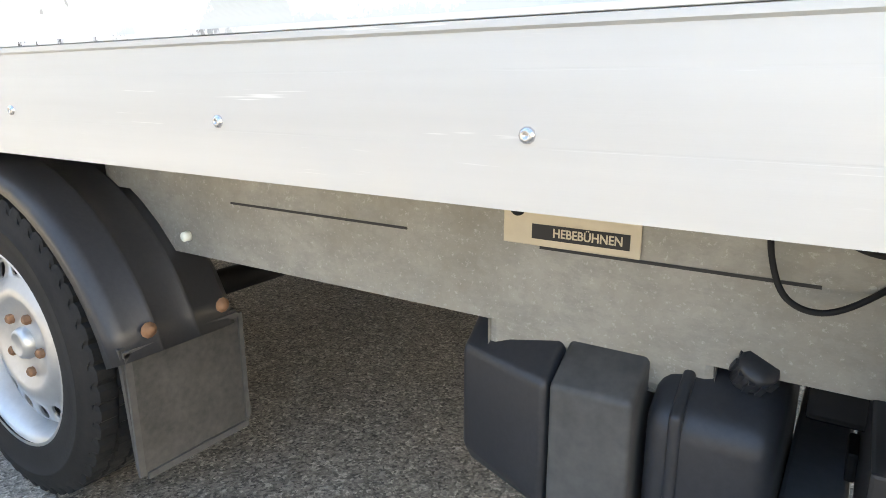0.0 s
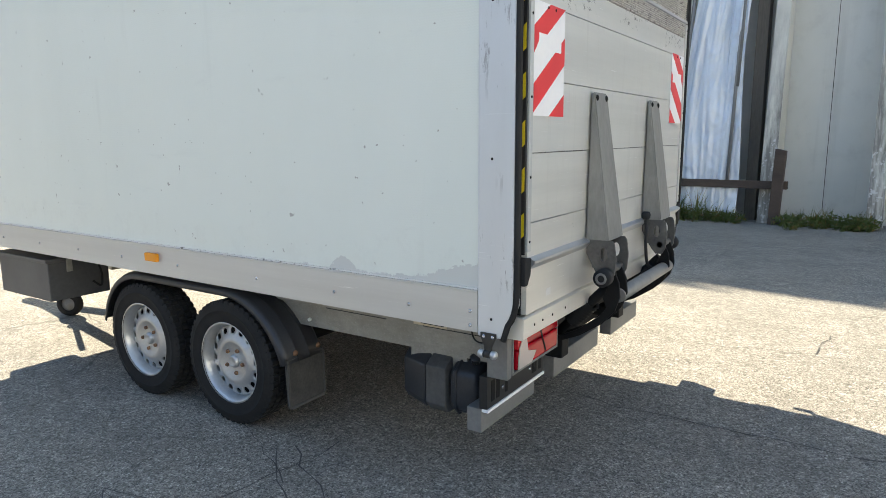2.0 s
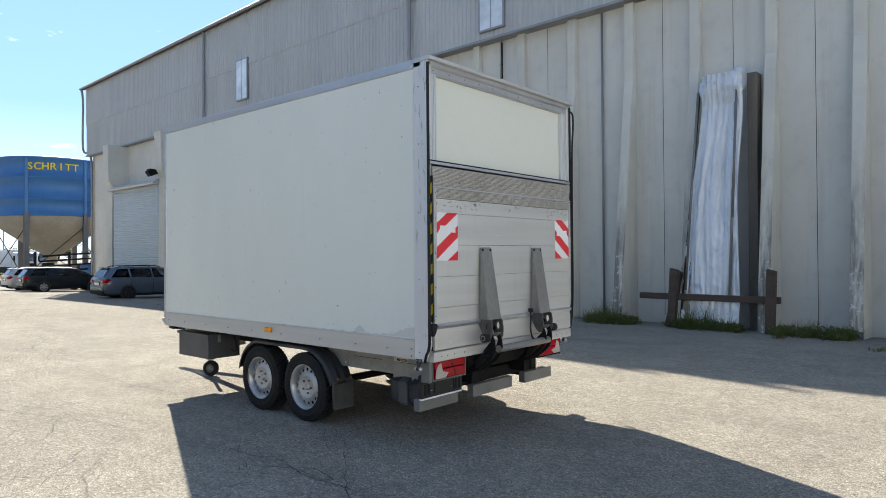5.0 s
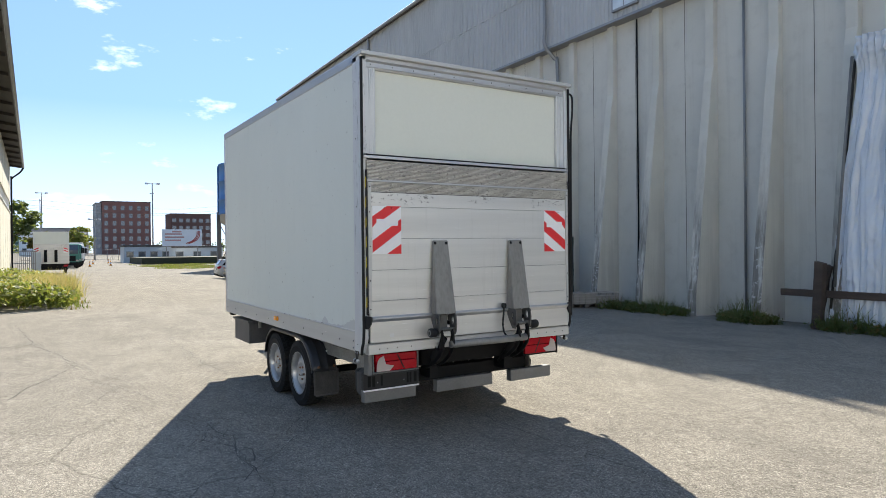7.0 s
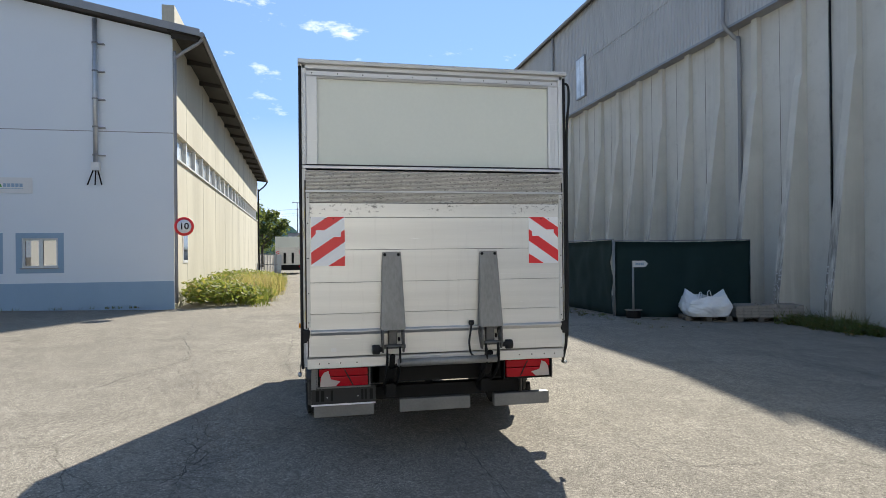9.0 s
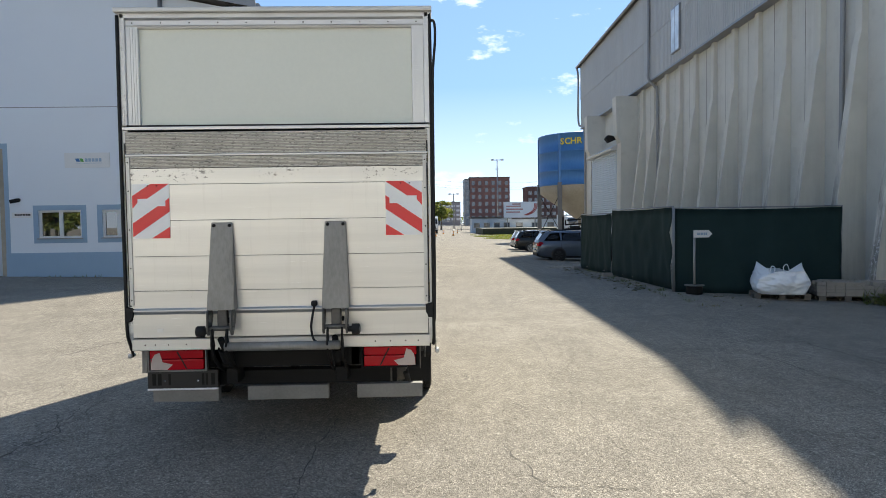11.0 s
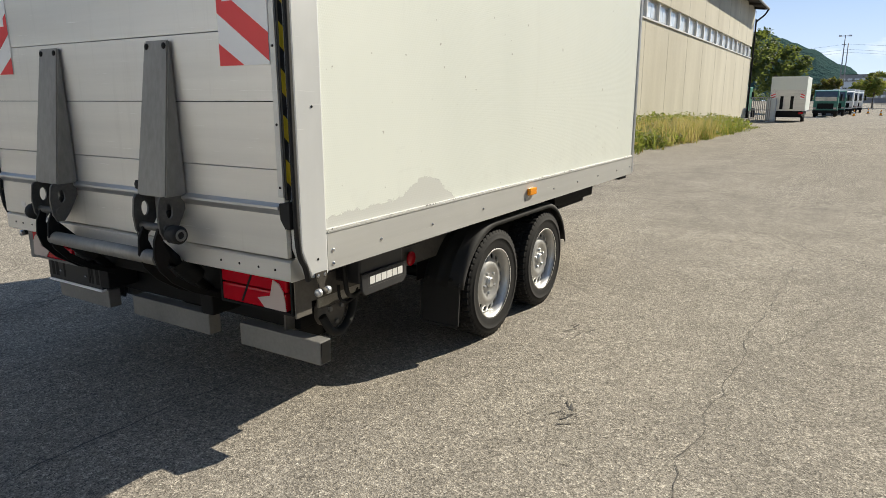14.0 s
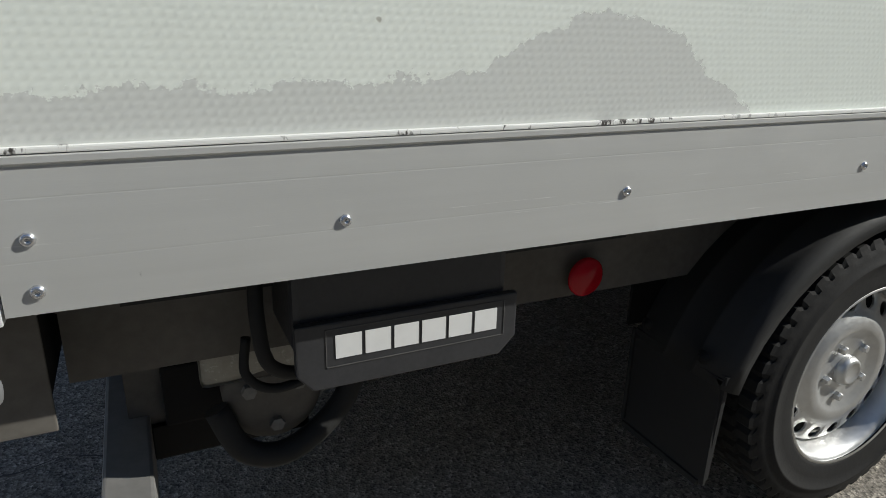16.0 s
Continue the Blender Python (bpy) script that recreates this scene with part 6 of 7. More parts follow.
def blades(bm, x, y, z, h, n, rnd, w=0.012, spread=0.12, lean=0.5):
    for _ in range(n):
        a, b = rnd.uniform(0, 6.283), rnd.uniform(0, 6.283)
        bx, by = x + spread * rnd.random() * math.cos(a), y + spread * rnd.random() * math.sin(a)
        hh, l = h * rnd.uniform(0.5, 1.15), lean * rnd.uniform(0.2, 1.0) * h
        dx, dy = math.cos(b), math.sin(b)
        sx_, sy_ = -dy * w, dx * w
        v = [bm.verts.new(q) for q in ((bx - sx_, by - sy_, z), (bx + sx_, by + sy_, z), (bx + dx * l * 0.4 + sx_ * 0.8, by + dy * l * 0.4 + sy_ * 0.8, z + hh * 0.6),
                                       (bx + dx * l * 0.4 - sx_ * 0.8, by + dy * l * 0.4 - sy_ * 0.8, z + hh * 0.6), (bx + dx * l, by + dy * l, z + hh))]
        bm.faces.new(v[:4])
        bm.faces.new((v[3], v[2], v[4]))


def leaves(bm, c, r, n, size, rnd, flat=1.0):
    """Leaves on and inside an uneven lump."""
    for _ in range(n):
        d = Vector((rnd.gauss(0, 1), rnd.gauss(0, 1), rnd.gauss(0, 1))).normalized()
        k = rnd.uniform(0.55, 1.0) * (0.8 + 0.45 * noise.noise(d * 1.7 + Vector(c) * 0.37))
        p = Vector(c) + Vector((d.x * r, d.y * r, d.z * r * flat)) * k
        a = Vector((rnd.uniform(-1, 1), rnd.uniform(-1, 1), rnd.uniform(-0.6, 0.6))).normalized()
        b = a.cross(d + Vector((rnd.uniform(-0.7, 0.7), rnd.uniform(-0.7, 0.7), rnd.uniform(-0.2, 0.9))))
        if b.length < 1e-3:
            continue
        b.normalize()
        s = size * rnd.uniform(0.6, 1.3)
        bm.faces.new([bm.verts.new(q) for q in (p - a * s, p + b * s * 0.45, p + a * s, p - b * s * 0.45)])


rnd = random.Random(21)
bm = bm_new()
for _ in range(620):
    u = rnd.uniform(-12.5, 12)
    if rnd.random() < 0.35 and u > -3:
        continue
    v = -1.05 - abs(rnd.gauss(0, 0.35))
    p = HM @ Vector((u, v, 0))
    dens = noise.noise((u * 0.8, 3.1, 0))
    if dens < -0.12:
        continue
    blades(bm, p.x, p.y, gz(p.x, p.y) - 0.01, 0.26 + 0.6 * max(0, dens) + 0.16 * rnd.random(), 7, rnd, 0.007, 0.18, 1.0)
    leaves(bm, (p.x, p.y, gz(p.x, p.y) + 0.10), 0.17 + 0.30 * max(0, dens) + 0.14 * rnd.random(), 60, 0.042, rnd, 0.8)
solid("weeds", bm, M["weed"], "green weeds along the foot of the hall wall", "weeds", kind="stuff")
bm = bm_new()
for _ in range(60):
    x = rnd.uniform(-20, -8)
    y = 8.7 + rnd.uniform(-0.25, 0.5)
    blades(bm, x, y, gz(x, y), 0.06, 8, rnd, 0.007, 0.14, 0.9)
for _ in range(25):
    x, y = rnd.uniform(2.0, 3.2), rnd.uniform(10.8, 11.1)
    blades(bm, x, y, gz(x, y), 0.09, 7, rnd, 0.012, 0.12, 0.8)
for _ in range(60):
    x = rnd.uniform(-16.9, -16.75)
    blades(bm, x, rnd.uniform(-16, -3.6), gz(x, -8), 0.10, 4, rnd, 0.012, 0.1, 0.8)
solid("grass_tufts", bm, M["weed"], "sparse grass tufts in the yard edge", "grass", kind="stuff")
bm = bm_new()
for _ in range(170):
    x = rnd.uniform(-20, -7.5)
    y = 8.55 + 0.02 * (x + 20) - abs(rnd.gauss(0, 0.35)) + 0.3 * noise.noise((x * 0.5, 0, 1)) if x < -11 else rnd.uniform(8.6, 11.0)
    if x > -11 and rnd.random() < 0.5:
        continue
    r, z = rnd.uniform(0.012, 0.05), gz(x, y)
    n = rnd.randint(5, 7)
    pts = [(x + r * rnd.uniform(0.5, 1.5) * math.cos(6.283 * k / n), y + r * rnd.uniform(0.5, 1.2) * math.sin(6.283 * k / n)) for k in range(n)]
    prism(bm, pts, "z", z - 0.004, z + rnd.uniform(0.006, 0.022))
solid("debris", bm, M["debris"], "dark clods and dead leaves strewn before the fence", "debris", kind="stuff")
bm, bs, bd = bm_new(), bm_new(), bm_new()
for _ in range(330):
    x = rnd.uniform(-44, -17.3)
    y = rnd.uniform(-3.3, -0.9 + 0.4 * noise.noise((x * 0.4, 0, 0)))
    h = (0.85 + 0.5 * noise.noise((x * 0.35, y * 0.5, 4))) * (0.45 + 0.55 * min(1, (-0.6 - y) / 1.6))
    leaves(bm, (x, y, gz(x, y) + h * 0.55), 0.55, 70, 0.095, rnd, max(0.4, h))
for _ in range(120):
    x = rnd.uniform(-30, -20.5)
    y = rnd.uniform(-2.6, -0.4)
    blades(bs, x, y, gz(x, y), 0.75 + 0.3 * rnd.random(), 18, rnd, 0.010, 0.3, 0.9)
for _ in range(70):
    x, y = rnd.uniform(-46, -17), rnd.uniform(-1.2, -0.4)
    blades(bd, x, y, gz(x, y), 0.14, 10, rnd, 0.014, 0.25, 0.7)
for _ in range(150):
    x, y = rnd.uniform(-40, -18), rnd.uniform(-2.4, -0.5)
    blades(bm, x, y, gz(x, y), 0.55 + 0.3 * rnd.random(), 16, rnd, 0.010, 0.35, 1.0)
solid("bramble_bushes", bm, M["leaf"], "green brambles along the yellow building", "bush", kind="stuff")
solid("dry_grass", bs, M["straw"], "tall dry yellow grass in the verge", "grass", kind="stuff")
solid("verge_grass", bd, M["weed"], "short green verge grass", "grass", kind="stuff")


def tree(x, y, h, r, material, label, seed, n=70, leaf=0.28):
    rnd = random.Random(seed)
    z0 = gz(x, y)
    t = thing("tree", label, "tree", at=pose(x, y, z0))
    bm = tube(bm_new(), curve_pts([(0, 0, -0.2), (0.1, 0.05, h * 0.25), (-0.05, 0.1, h * 0.5), (0.05, 0, h * 0.85)], 4), 0.2, 8, [0.03 * h * (1 - 0.9 * k / 12) for k in range(13)])
    for k in range(7):
        a = k * 0.9 + rnd.random()
        z = h * (0.28 + 0.07 * k)
        tube(bm, [(0, 0, z), (r * 0.4 * math.cos(a), r * 0.4 * math.sin(a), z + h * 0.10), (r * 0.8 * math.cos(a), r * 0.8 * math.sin(a), z + h * 0.22)], 0.05, 6, [0.012 * h, 0.007 * h, 0.002 * h])
    part("trunk", bm, M["bark"], t)
    bm = bm_new()
    for _ in range(n):
        d = Vector((rnd.gauss(0, 1), rnd.gauss(0, 1), rnd.gauss(0, 0.8))).normalized() * (rnd.random() ** 0.45)
        leaves(bm, (d.x * r, d.y * r, h * 0.62 + d.z * h * 0.36), r * rnd.uniform(0.16, 0.34), 60, leaf, rnd, 0.85)
    part("crown", bm, material, t)
    return t


# ---------- white office building and yellow store ----------
wb = thing("white_building", "pale render gable building with a blue plinth and blue window surrounds", "building", kind="structure")
X0, Y0 = -17.0, -3.5


def roofz(y):
    return 9.05 + 0.19 * (Y0 - y) if y > -15.5 else 9.05 + 0.19 * 12 - 0.19 * (-15.5 - y)


holes = [(-10.15, -8.72, 1.42, 2.36), (-8.02, -6.98, 1.42, 2.36), (-13.3, -11.25, 0.0, 4.45)]
ys = sorted({-26.0, -15.5, Y0, *[h[0] for h in holes], *[h[1] for h in holes]})
bm = bm_new()
for ya, yb in zip(ys, ys[1:]):
    cuts = sorted([(h[2], h[3]) for h in holes if h[0] <= ya and h[1] >= yb])
    z = -0.4
    for c0, c1 in [*cuts, (None, None)]:
        if c0 is None:
            prism(bm, [(ya, z), (yb, z), (yb, roofz(yb)), (ya, roofz(ya))], "x", X0 - 0.4, X0)
        else:
            if c0 > z:
                abox(bm, X0 - 0.4, X0, ya, yb, z, c0)
            z = c1
part("wall", bm, M["render"], wb, "pale bluish render front")
part("wall_joint", abox(bm_new(), X0 - 0.01, X0 + 0.004, -26.0, Y0, 5.80, 5.825), M["pipe"], wb)
bm = bm_new()
for ya, yb in ((-26.0, -13.3), (-11.25, Y0 - 0.02)):
    abox(bm, X0 - 0.02, X0 + 0.03, ya, yb, -0.3, 0.93)
part("plinth", bm, M["bluetrim"], wb, "blue painted plinth")


def office_window(y0, y1, z0, z1):
    bm = bm_new()
    b = 0.17
    for a in ((y0 - b, y1 + b, z1, z1 + b), (y0 - b, y1 + b, z0 - b, z0), (y0 - b, y0, z0, z1), (y1, y1 + b, z0, z1)):
        abox(bm, X0 - 0.01, X0 + 0.012, *a)
    w = part("window", bm, M["bluetrim"], wb, "white framed window with a blue painted surround")
    bm = bm_new()
    ym = (y0 + y1) / 2
    for a in ((y0, y1, z1 - 0.07, z1), (y0, y1, z0, z0 + 0.07), (y0, y0 + 0.07, z0 + 0.07, z1 - 0.07), (y1 - 0.07, y1, z0 + 0.07, z1 - 0.07), (ym - 0.06, ym + 0.06, z0 + 0.07, z1 - 0.07)):
        abox(bm, X0 - 0.14, X0 - 0.06, *a)
    part("window_frame", bm, M["white"], w)
    for a, c in ((y0 + 0.07, ym - 0.06), (ym + 0.06, y1 - 0.07)):
        part("pane", abox(bm_new(), X0 - 0.12, X0 - 0.10, a, c, z0 + 0.07, z1 - 0.07), M["officeglass"], w)
    part("window_sill", abox(bm_new(), X0 - 0.10, X0 + 0.06, y0 - 0.04, y1 + 0.04, z0 - 0.035, z0), M["pipe"], w)


office_window(-10.15, -8.72, 1.42, 2.36)
office_window(-8.02, -6.98, 1.42, 2.36)
part("door_surround", abox(bm_new(), X0 - 0.01, X0 + 0.012, -11.25, -11.10, 0, 4.45), M["bluetrim"], wb)
part("door_surround", abox(bm_new(), X0 - 0.01, X0 + 0.012, -13.45, -11.10, 4.45, 4.62), M["bluetrim"], wb)
gate = part("gate_door", abox(bm_new(), X0 - 0.30, X0 - 0.24, -13.3, -11.25, -0.2, 4.45), M["shutter"], wb, "grey sectional gate with a window strip")
part("gate_jamb", abox(bm_new(), X0 - 0.30, X0 - 0.02, -11.42, -11.25, -0.2, 4.45), M["cream"], gate, "pale brown gate jamb")
for z0, z1 in ((-0.2, 0.62), (0.64, 1.40), (1.42, 2.18), (2.20, 2.62), (3.46, 4.4)):
    part("gate_panel", abox(bm_new(), X0 - 0.24, X0 - 0.215, -13.3, -11.43, z0, z1, 0.006), M["shutter"], gate)
part("gate_window", abox(bm_new(), X0 - 0.24, X0 - 0.225, -13.2, -11.55, 2.70, 3.38), M["glass"], gate, "dark gate window")
sgn = part("name_sign", abox(bm_new(), X0, X0 + 0.03, -9.2, -7.7, 3.78, 4.28, 0.005), M["white"], wb, "white name board with a blue and green mark")
bm = bm_new()
for k in range(5):
    abox(bm, X0 + 0.03, X0 + 0.032, -8.52 + k * 0.115, -8.43 + k * 0.115, 3.98, 4.09)
abox(bm, X0 + 0.03, X0 + 0.032, -8.82, -7.95, 3.925, 3.937)
part("sign_bars", bm, M["bluetrim"], sgn)
part("sign_mark", prism(bm_new(), [(-8.85, 4.09), (-8.72, 4.09), (-8.68, 3.98), (-8.80, 3.98)], "x", X0 + 0.03, X0 + 0.032), M["bluesteel"], sgn)
part("sign_mark", prism(bm_new(), [(-8.70, 4.09), (-8.60, 4.09), (-8.55, 3.98), (-8.67, 3.98)], "x", X0 + 0.03, X0 + 0.032), plain("green_mark", (0.10, 0.35, 0.06)), sgn)
s2 = part("name_sign", abox(bm_new(), X0, X0 + 0.025, -11.02, -10.36, 2.12, 2.30), M["white"], wb)
bm = bm_new()
for k in range(6):
    abox(bm, X0 + 0.025, X0 + 0.027, -10.92 + k * 0.09, -10.85 + k * 0.09, 2.19, 2.25)
part("sign_bars", bm, M["dark"], s2)
part("camera_housing", tube(bm_new(), [(X0, -10.78, 2.72), (X0 + 0.10, -10.78, 2.71), (X0 + 0.16, -10.86, 2.68), (X0 + 0.2, -10.96, 2.66)], 0.065, 10), M["dark"], wb, "black wall-mounted housing")
# yellow long side
part("side_wall", abox(bm_new(), -61.0, X0 - 0.4, Y0 - 0.4, Y0, -0.6, 5.05), M["yellowwall"], wb, "stained yellow render side wall")
part("side_wall", abox(bm_new(), -61.0, X0 - 0.4, Y0 - 0.4, Y0, 5.95, 10.2), M["yellowwall"], wb)
part("side_wall", abox(bm_new(), X0 - 0.4 - 0.001, X0 - 0.002, Y0 - 0.4, Y0 + 0.002, -0.5, 9.04), M["yellowwall"], wb)
band = part("window_band", abox(bm_new(), -61.0, X0 - 0.4, Y0 - 0.3, Y0 - 0.2, 5.05, 5.95), M["white"], wb, "band of white framed windows")
x = X0 - 0.9
while x > -60.0:
    part("pane", abox(bm_new(), x - 0.92, x, Y0 - 0.2, Y0 - 0.18, 5.17, 5.83), M["skyglass"], band)
    part("pane", abox(bm_new(), x - 1.9, x - 0.98, Y0 - 0.2, Y0 - 0.18, 5.17, 5.83), M["skyglass"], band)
    bm = abox(bm_new(), x + 0.03, x + 0.17, Y0 - 0.2, Y0 - 0.05, 5.05, 5.95)
    part("mullion", bm, M["white"], band)
    x -= 2.1
for k in range(11):
    x = X0 - 2.6 - 4.2 * k
    part("wall_joint", abox(bm_new(), x, x + 0.014, Y0 - 0.01, Y0 + 0.004, -0.3, 4.98), M["greywood"], wb)
    part("wall_joint", abox(bm_new(), x, x + 0.014, Y0 - 0.01, Y0 + 0.004, 5.96, 8.9), M["greywood"], wb)
part("band_sill", abox(bm_new(), -61.0, X0 - 0.35, Y0 - 0.02, Y0 + 0.06, 4.99, 5.05), M["white"], wb)
w = part("window", abox(bm_new(), -19.6, -18.6, Y0 - 0.02, Y0 + 0.02, 1.5, 2.7), M["white"], wb)
part("pane", abox(bm_new(), -19.5, -18.7, Y0 + 0.02, Y0 + 0.026, 1.6, 2.6), M["glass"], w)
roof_l = [(Y0 + 0.9, 8.95), (-15.5, 11.45), (-27.0, 9.2), (-27.0, 9.4), (-15.5, 11.68), (Y0 + 0.9, 9.13)]
part("roof", prism(bm_new(), roof_l, "x", -61.5, X0 + 0.45), M["roofing"], wb, "dark roof with an open eave")
for k in range(15):
    x = X0 + 0.2 - 3.1 * k
    part("rafter", prism(bm_new(), [(Y0, 8.90), (Y0 + 0.85, 8.80), (Y0 + 0.85, 8.94), (Y0, 9.10)], "x", x - 0.07, x + 0.07), M["eave"], wb)
part("eave_soffit", prism(bm_new(), [(Y0 - 0.1, 9.10), (Y0 + 0.88, 8.93), (Y0 + 0.88, 8.952), (Y0 - 0.1, 9.13)], "x", -61.4, X0 + 0.4), M["eave"], wb)
part("verge_board", prism(bm_new(), [(Y0 + 0.92, 8.93), (-15.5, 11.42), (-15.5, 11.70), (Y0 + 0.92, 9.16)], "x", X0 + 0.45, X0 + 0.48), M["pipe"], wb)
part("gutter", tube(bm_new(), [(X0 + 0.45, Y0 + 0.98, 9.0), (-61.5, Y0 + 0.98, 9.0)], 0.08, 8), M["pipe"], wb)
part("downpipe", tube(bm_new(), curve_pts([(X0 + 0.2, Y0 + 0.98, 8.95), (X0 + 0.2, Y0 + 0.8, 8.75), (X0 + 0.1, Y0 + 0.15, 8.3), (X0 + 0.08, Y0 + 0.08, 7.8), (X0 + 0.08, Y0 + 0.08, 0.2)], 6), 0.055), M["pipe"], wb, "grey rain downpipe at the corner")
part("downpipe", tube(bm_new(), curve_pts([(-61.2, Y0 + 0.98, 8.95), (-61.2, Y0 + 0.7, 8.5), (-61.2, Y0 + 0.15, 8.0), (-61.2, Y0 + 0.1, 7.5), (-61.2, Y0 + 0.1, 0.0)], 6), 0.07), M["dark"], wb)
# insulated flue on the front
fl = part("flue_pipe", tube(bm_new(), [(X0 + 0.15, -5.82, 4.75), (X0 + 0.15, -5.82, 9.4)], 0.075, 14), M["alu"], wb, "shiny metal flue pipe on brackets")
for z in (5.0, 5.9, 6.8, 7.7, 8.6):
    part("flue_clamp", lathe(bm_new(), [(0.074, z), (0.092, z), (0.092, z + 0.05), (0.074, z + 0.05)], "z", (X0 + 0.15, -5.82, 0), 14), M["pipe"], fl)
    part("flue_bracket", abox(bm_new(), X0, X0 + 0.15, -5.78, -5.55, z, z + 0.03), M["pipe"], fl)
part("flue_box", abox(bm_new(), X0 + 0.02, X0 + 0.25, -5.94, -5.70, 4.52, 4.78, 0.01), M["white"], fl)
for dy in (-0.16, 0.0, 0.14):
    part("flue_leg", tube(bm_new(), [(X0 + 0.15, -5.82 + dy * 0.5, 4.52), (X0 + 0.22, -5.82 + dy * 1.4, 4.05)], 0.022, 6), M["dark"], fl)
# round speed sign on the corner pipe
rs = thing("speed_limit_sign", "round speed limit sign with a red rim on the building corner", "road sign", at=pose(X0 + 0.16, -3.16, 2.72, 0, 0, 0))
part("disc", lathe(bm_new(), [(0, 0), (0.30, 0), (0.31, 0.01), (0.30, 0.02), (0, 0.02)], "x", (0, 0, 0), 36), M["redfilm"], rs)
part("face", lathe(bm_new(), [(0.225, 0.02), (0.225, 0.0225), (0, 0.0225)], "x", (0, 0, 0), 36), M["whitefilm"], rs)
letters("number", "10", 0.30, M["dark"], rs, pose(0.024, 0, 0, 90, 0, 90))
part("clamp", abox(bm_new(), -0.08, 0.0, -0.20, -0.10, -0.05, 0.05), M["pipe"], rs)

# unseen plain pale building closing the open end, added to bounce sunlight back
es = thing("bounce_building", "unseen plain pale cream building added to bounce sunlight into the yard", "building", kind="structure")
part("wall", abox(bm_new(), 25.0, 25.4, -23.0, 13.2, -0.6, 10.5), M["creamwall"], es)
part("plinth", abox(bm_new(), 24.96, 25.0, -23.0, 13.2, -0.6, 0.6), M["paver"], es)
part("roof", abox(bm_new(), 24.7, 38.0, -23.3, 13.5, 10.5, 10.8), M["roofing"], es)

# green fence and trees that close the yard beyond the white building
for k in range(3):
    fence_panel((-12.9 + 3.6 * k, -19.2), (-12.9 + 3.6 * (k + 1), -19.2), 2.5, "far yard fence")
for k, (x, y, h) in enumerate(((-11.5, -24.5, 6.6), (-8.5, -23.0, 5.6), (-5, -25, 6.5), (0, -24, 6.0), (6, -25, 7), (11, -26, 7.5), (17, -28, 8))):
    tree(x, y, h, 2.6, M["autumn"], "broad green and brown tree behind the fence", 40 + k, 46, 0.17)
for k, (x, y, h) in enumerate(((7.5, -23.4, 4.6), (12.0, -25.6, 4.8), (16.5, -28.0, 5.0))):
    tree(x, y, h, 2.5, M["leaf"], "low light green tree across the yard from the office", 55 + k, 60, 0.17)

# ---------- cars ----------


CAR = [  # x, sill, belt, roof; half widths at sill, flank, belt, roof
    (-2.34, 0.44, 0.84, 0.86, 0.66, 0.74, 0.70, 0.62), (-2.29, 0.32, 0.96, 0.99, 0.78, 0.84, 0.79, 0.66), (-2.16, 0.27, 1.0, 1.20, 0.83, 0.895, 0.83, 0.60), (-1.98, 0.24, 1.0, 1.41, 0.85, 0.90, 0.85, 0.56),
    (-1.6, 0.22, 0.995, 1.455, 0.86, 0.905, 0.86, 0.575), (-0.9, 0.2, 0.985, 1.475, 0.86, 0.91, 0.87, 0.585), (0.0, 0.2, 0.965, 1.46, 0.86, 0.91, 0.87, 0.58), (0.45, 0.2, 0.955, 1.40, 0.86, 0.91, 0.87, 0.56),
    (1.25, 0.2, 0.93, 0.97, 0.86, 0.905, 0.86, 0.68), (1.85, 0.24, 0.85, 0.89, 0.83, 0.88, 0.82, 0.62), (2.2, 0.28, 0.70, 0.74, 0.74, 0.80, 0.74, 0.55), (2.33, 0.36, 0.56, 0.58, 0.56, 0.64, 0.60, 0.45)]


def car_at(x):
    """The car's section at a place along its length."""
    for a, b in zip(CAR, CAR[1:]):
        if a[0] <= x <= b[0]:
            f = (x - a[0]) / (b[0] - a[0])
            return [p + (q - p) * f for p, q in zip(a, b)]
    return list(CAR[-1])


def car_pane(bottom, top, s, lo=0.06, hi=0.90, out=0.007):
    """A side window between two pairs of places along the car, lying on the cabin's flank."""
    bm = bm_new()
    rows = []
    for f in (0.0, 0.25, 0.5, 0.75, 1.0):
        col = []
        for h, g in ((lo, 0.0), ((lo + hi) / 2, 0.5), (hi, 1.0)):
            x = (bottom[0] + (top[0] - bottom[0]) * g) * (1 - f) + (bottom[1] + (top[1] - bottom[1]) * g) * f
            _, zl, zb, zr, wl_, wm, wb_, wr = car_at(x)
            col.append((x, s * (wb_ + (wr - wb_) * h + out), zb + (zr - 0.05 - zb) * h))
        rows.append([bm.verts.new(p) for p in col])
    for r0, r1 in zip(rows, rows[1:]):
        for k in range(2):
            bm.faces.new((r0[k], r1[k], r1[k + 1], r0[k + 1])).smooth = True
    bmesh.ops.solidify(bm, geom=bm.faces[:], thickness=0.004)
    bmesh.ops.recalc_face_normals(bm, faces=bm.faces[:])
    return bm


def slab(pts, push):
    """A flat four-cornered pane given some depth along one direction."""
    bm = bm_new()
    bm.faces.new([bm.verts.new(q) for q in pts])
    r = bmesh.ops.extrude_face_region(bm, geom=bm.faces[:])
    for e in r["geom"]:
        if isinstance(e, bmesh.types.BMVert):
            e.co += Vector(push)
    bmesh.ops.recalc_face_normals(bm, faces=bm.faces[:])
    return bm


def car(x, y, rz, paint, label, wheel_mat):
    """An estate car, nose towards local +x, 4.7 m long."""
    c = thing("estate_car", label, "car", "parked cars", at=pose(x, y, gz(x, y), 0, 0, rz))
    bm = bm_new()
    prev = None
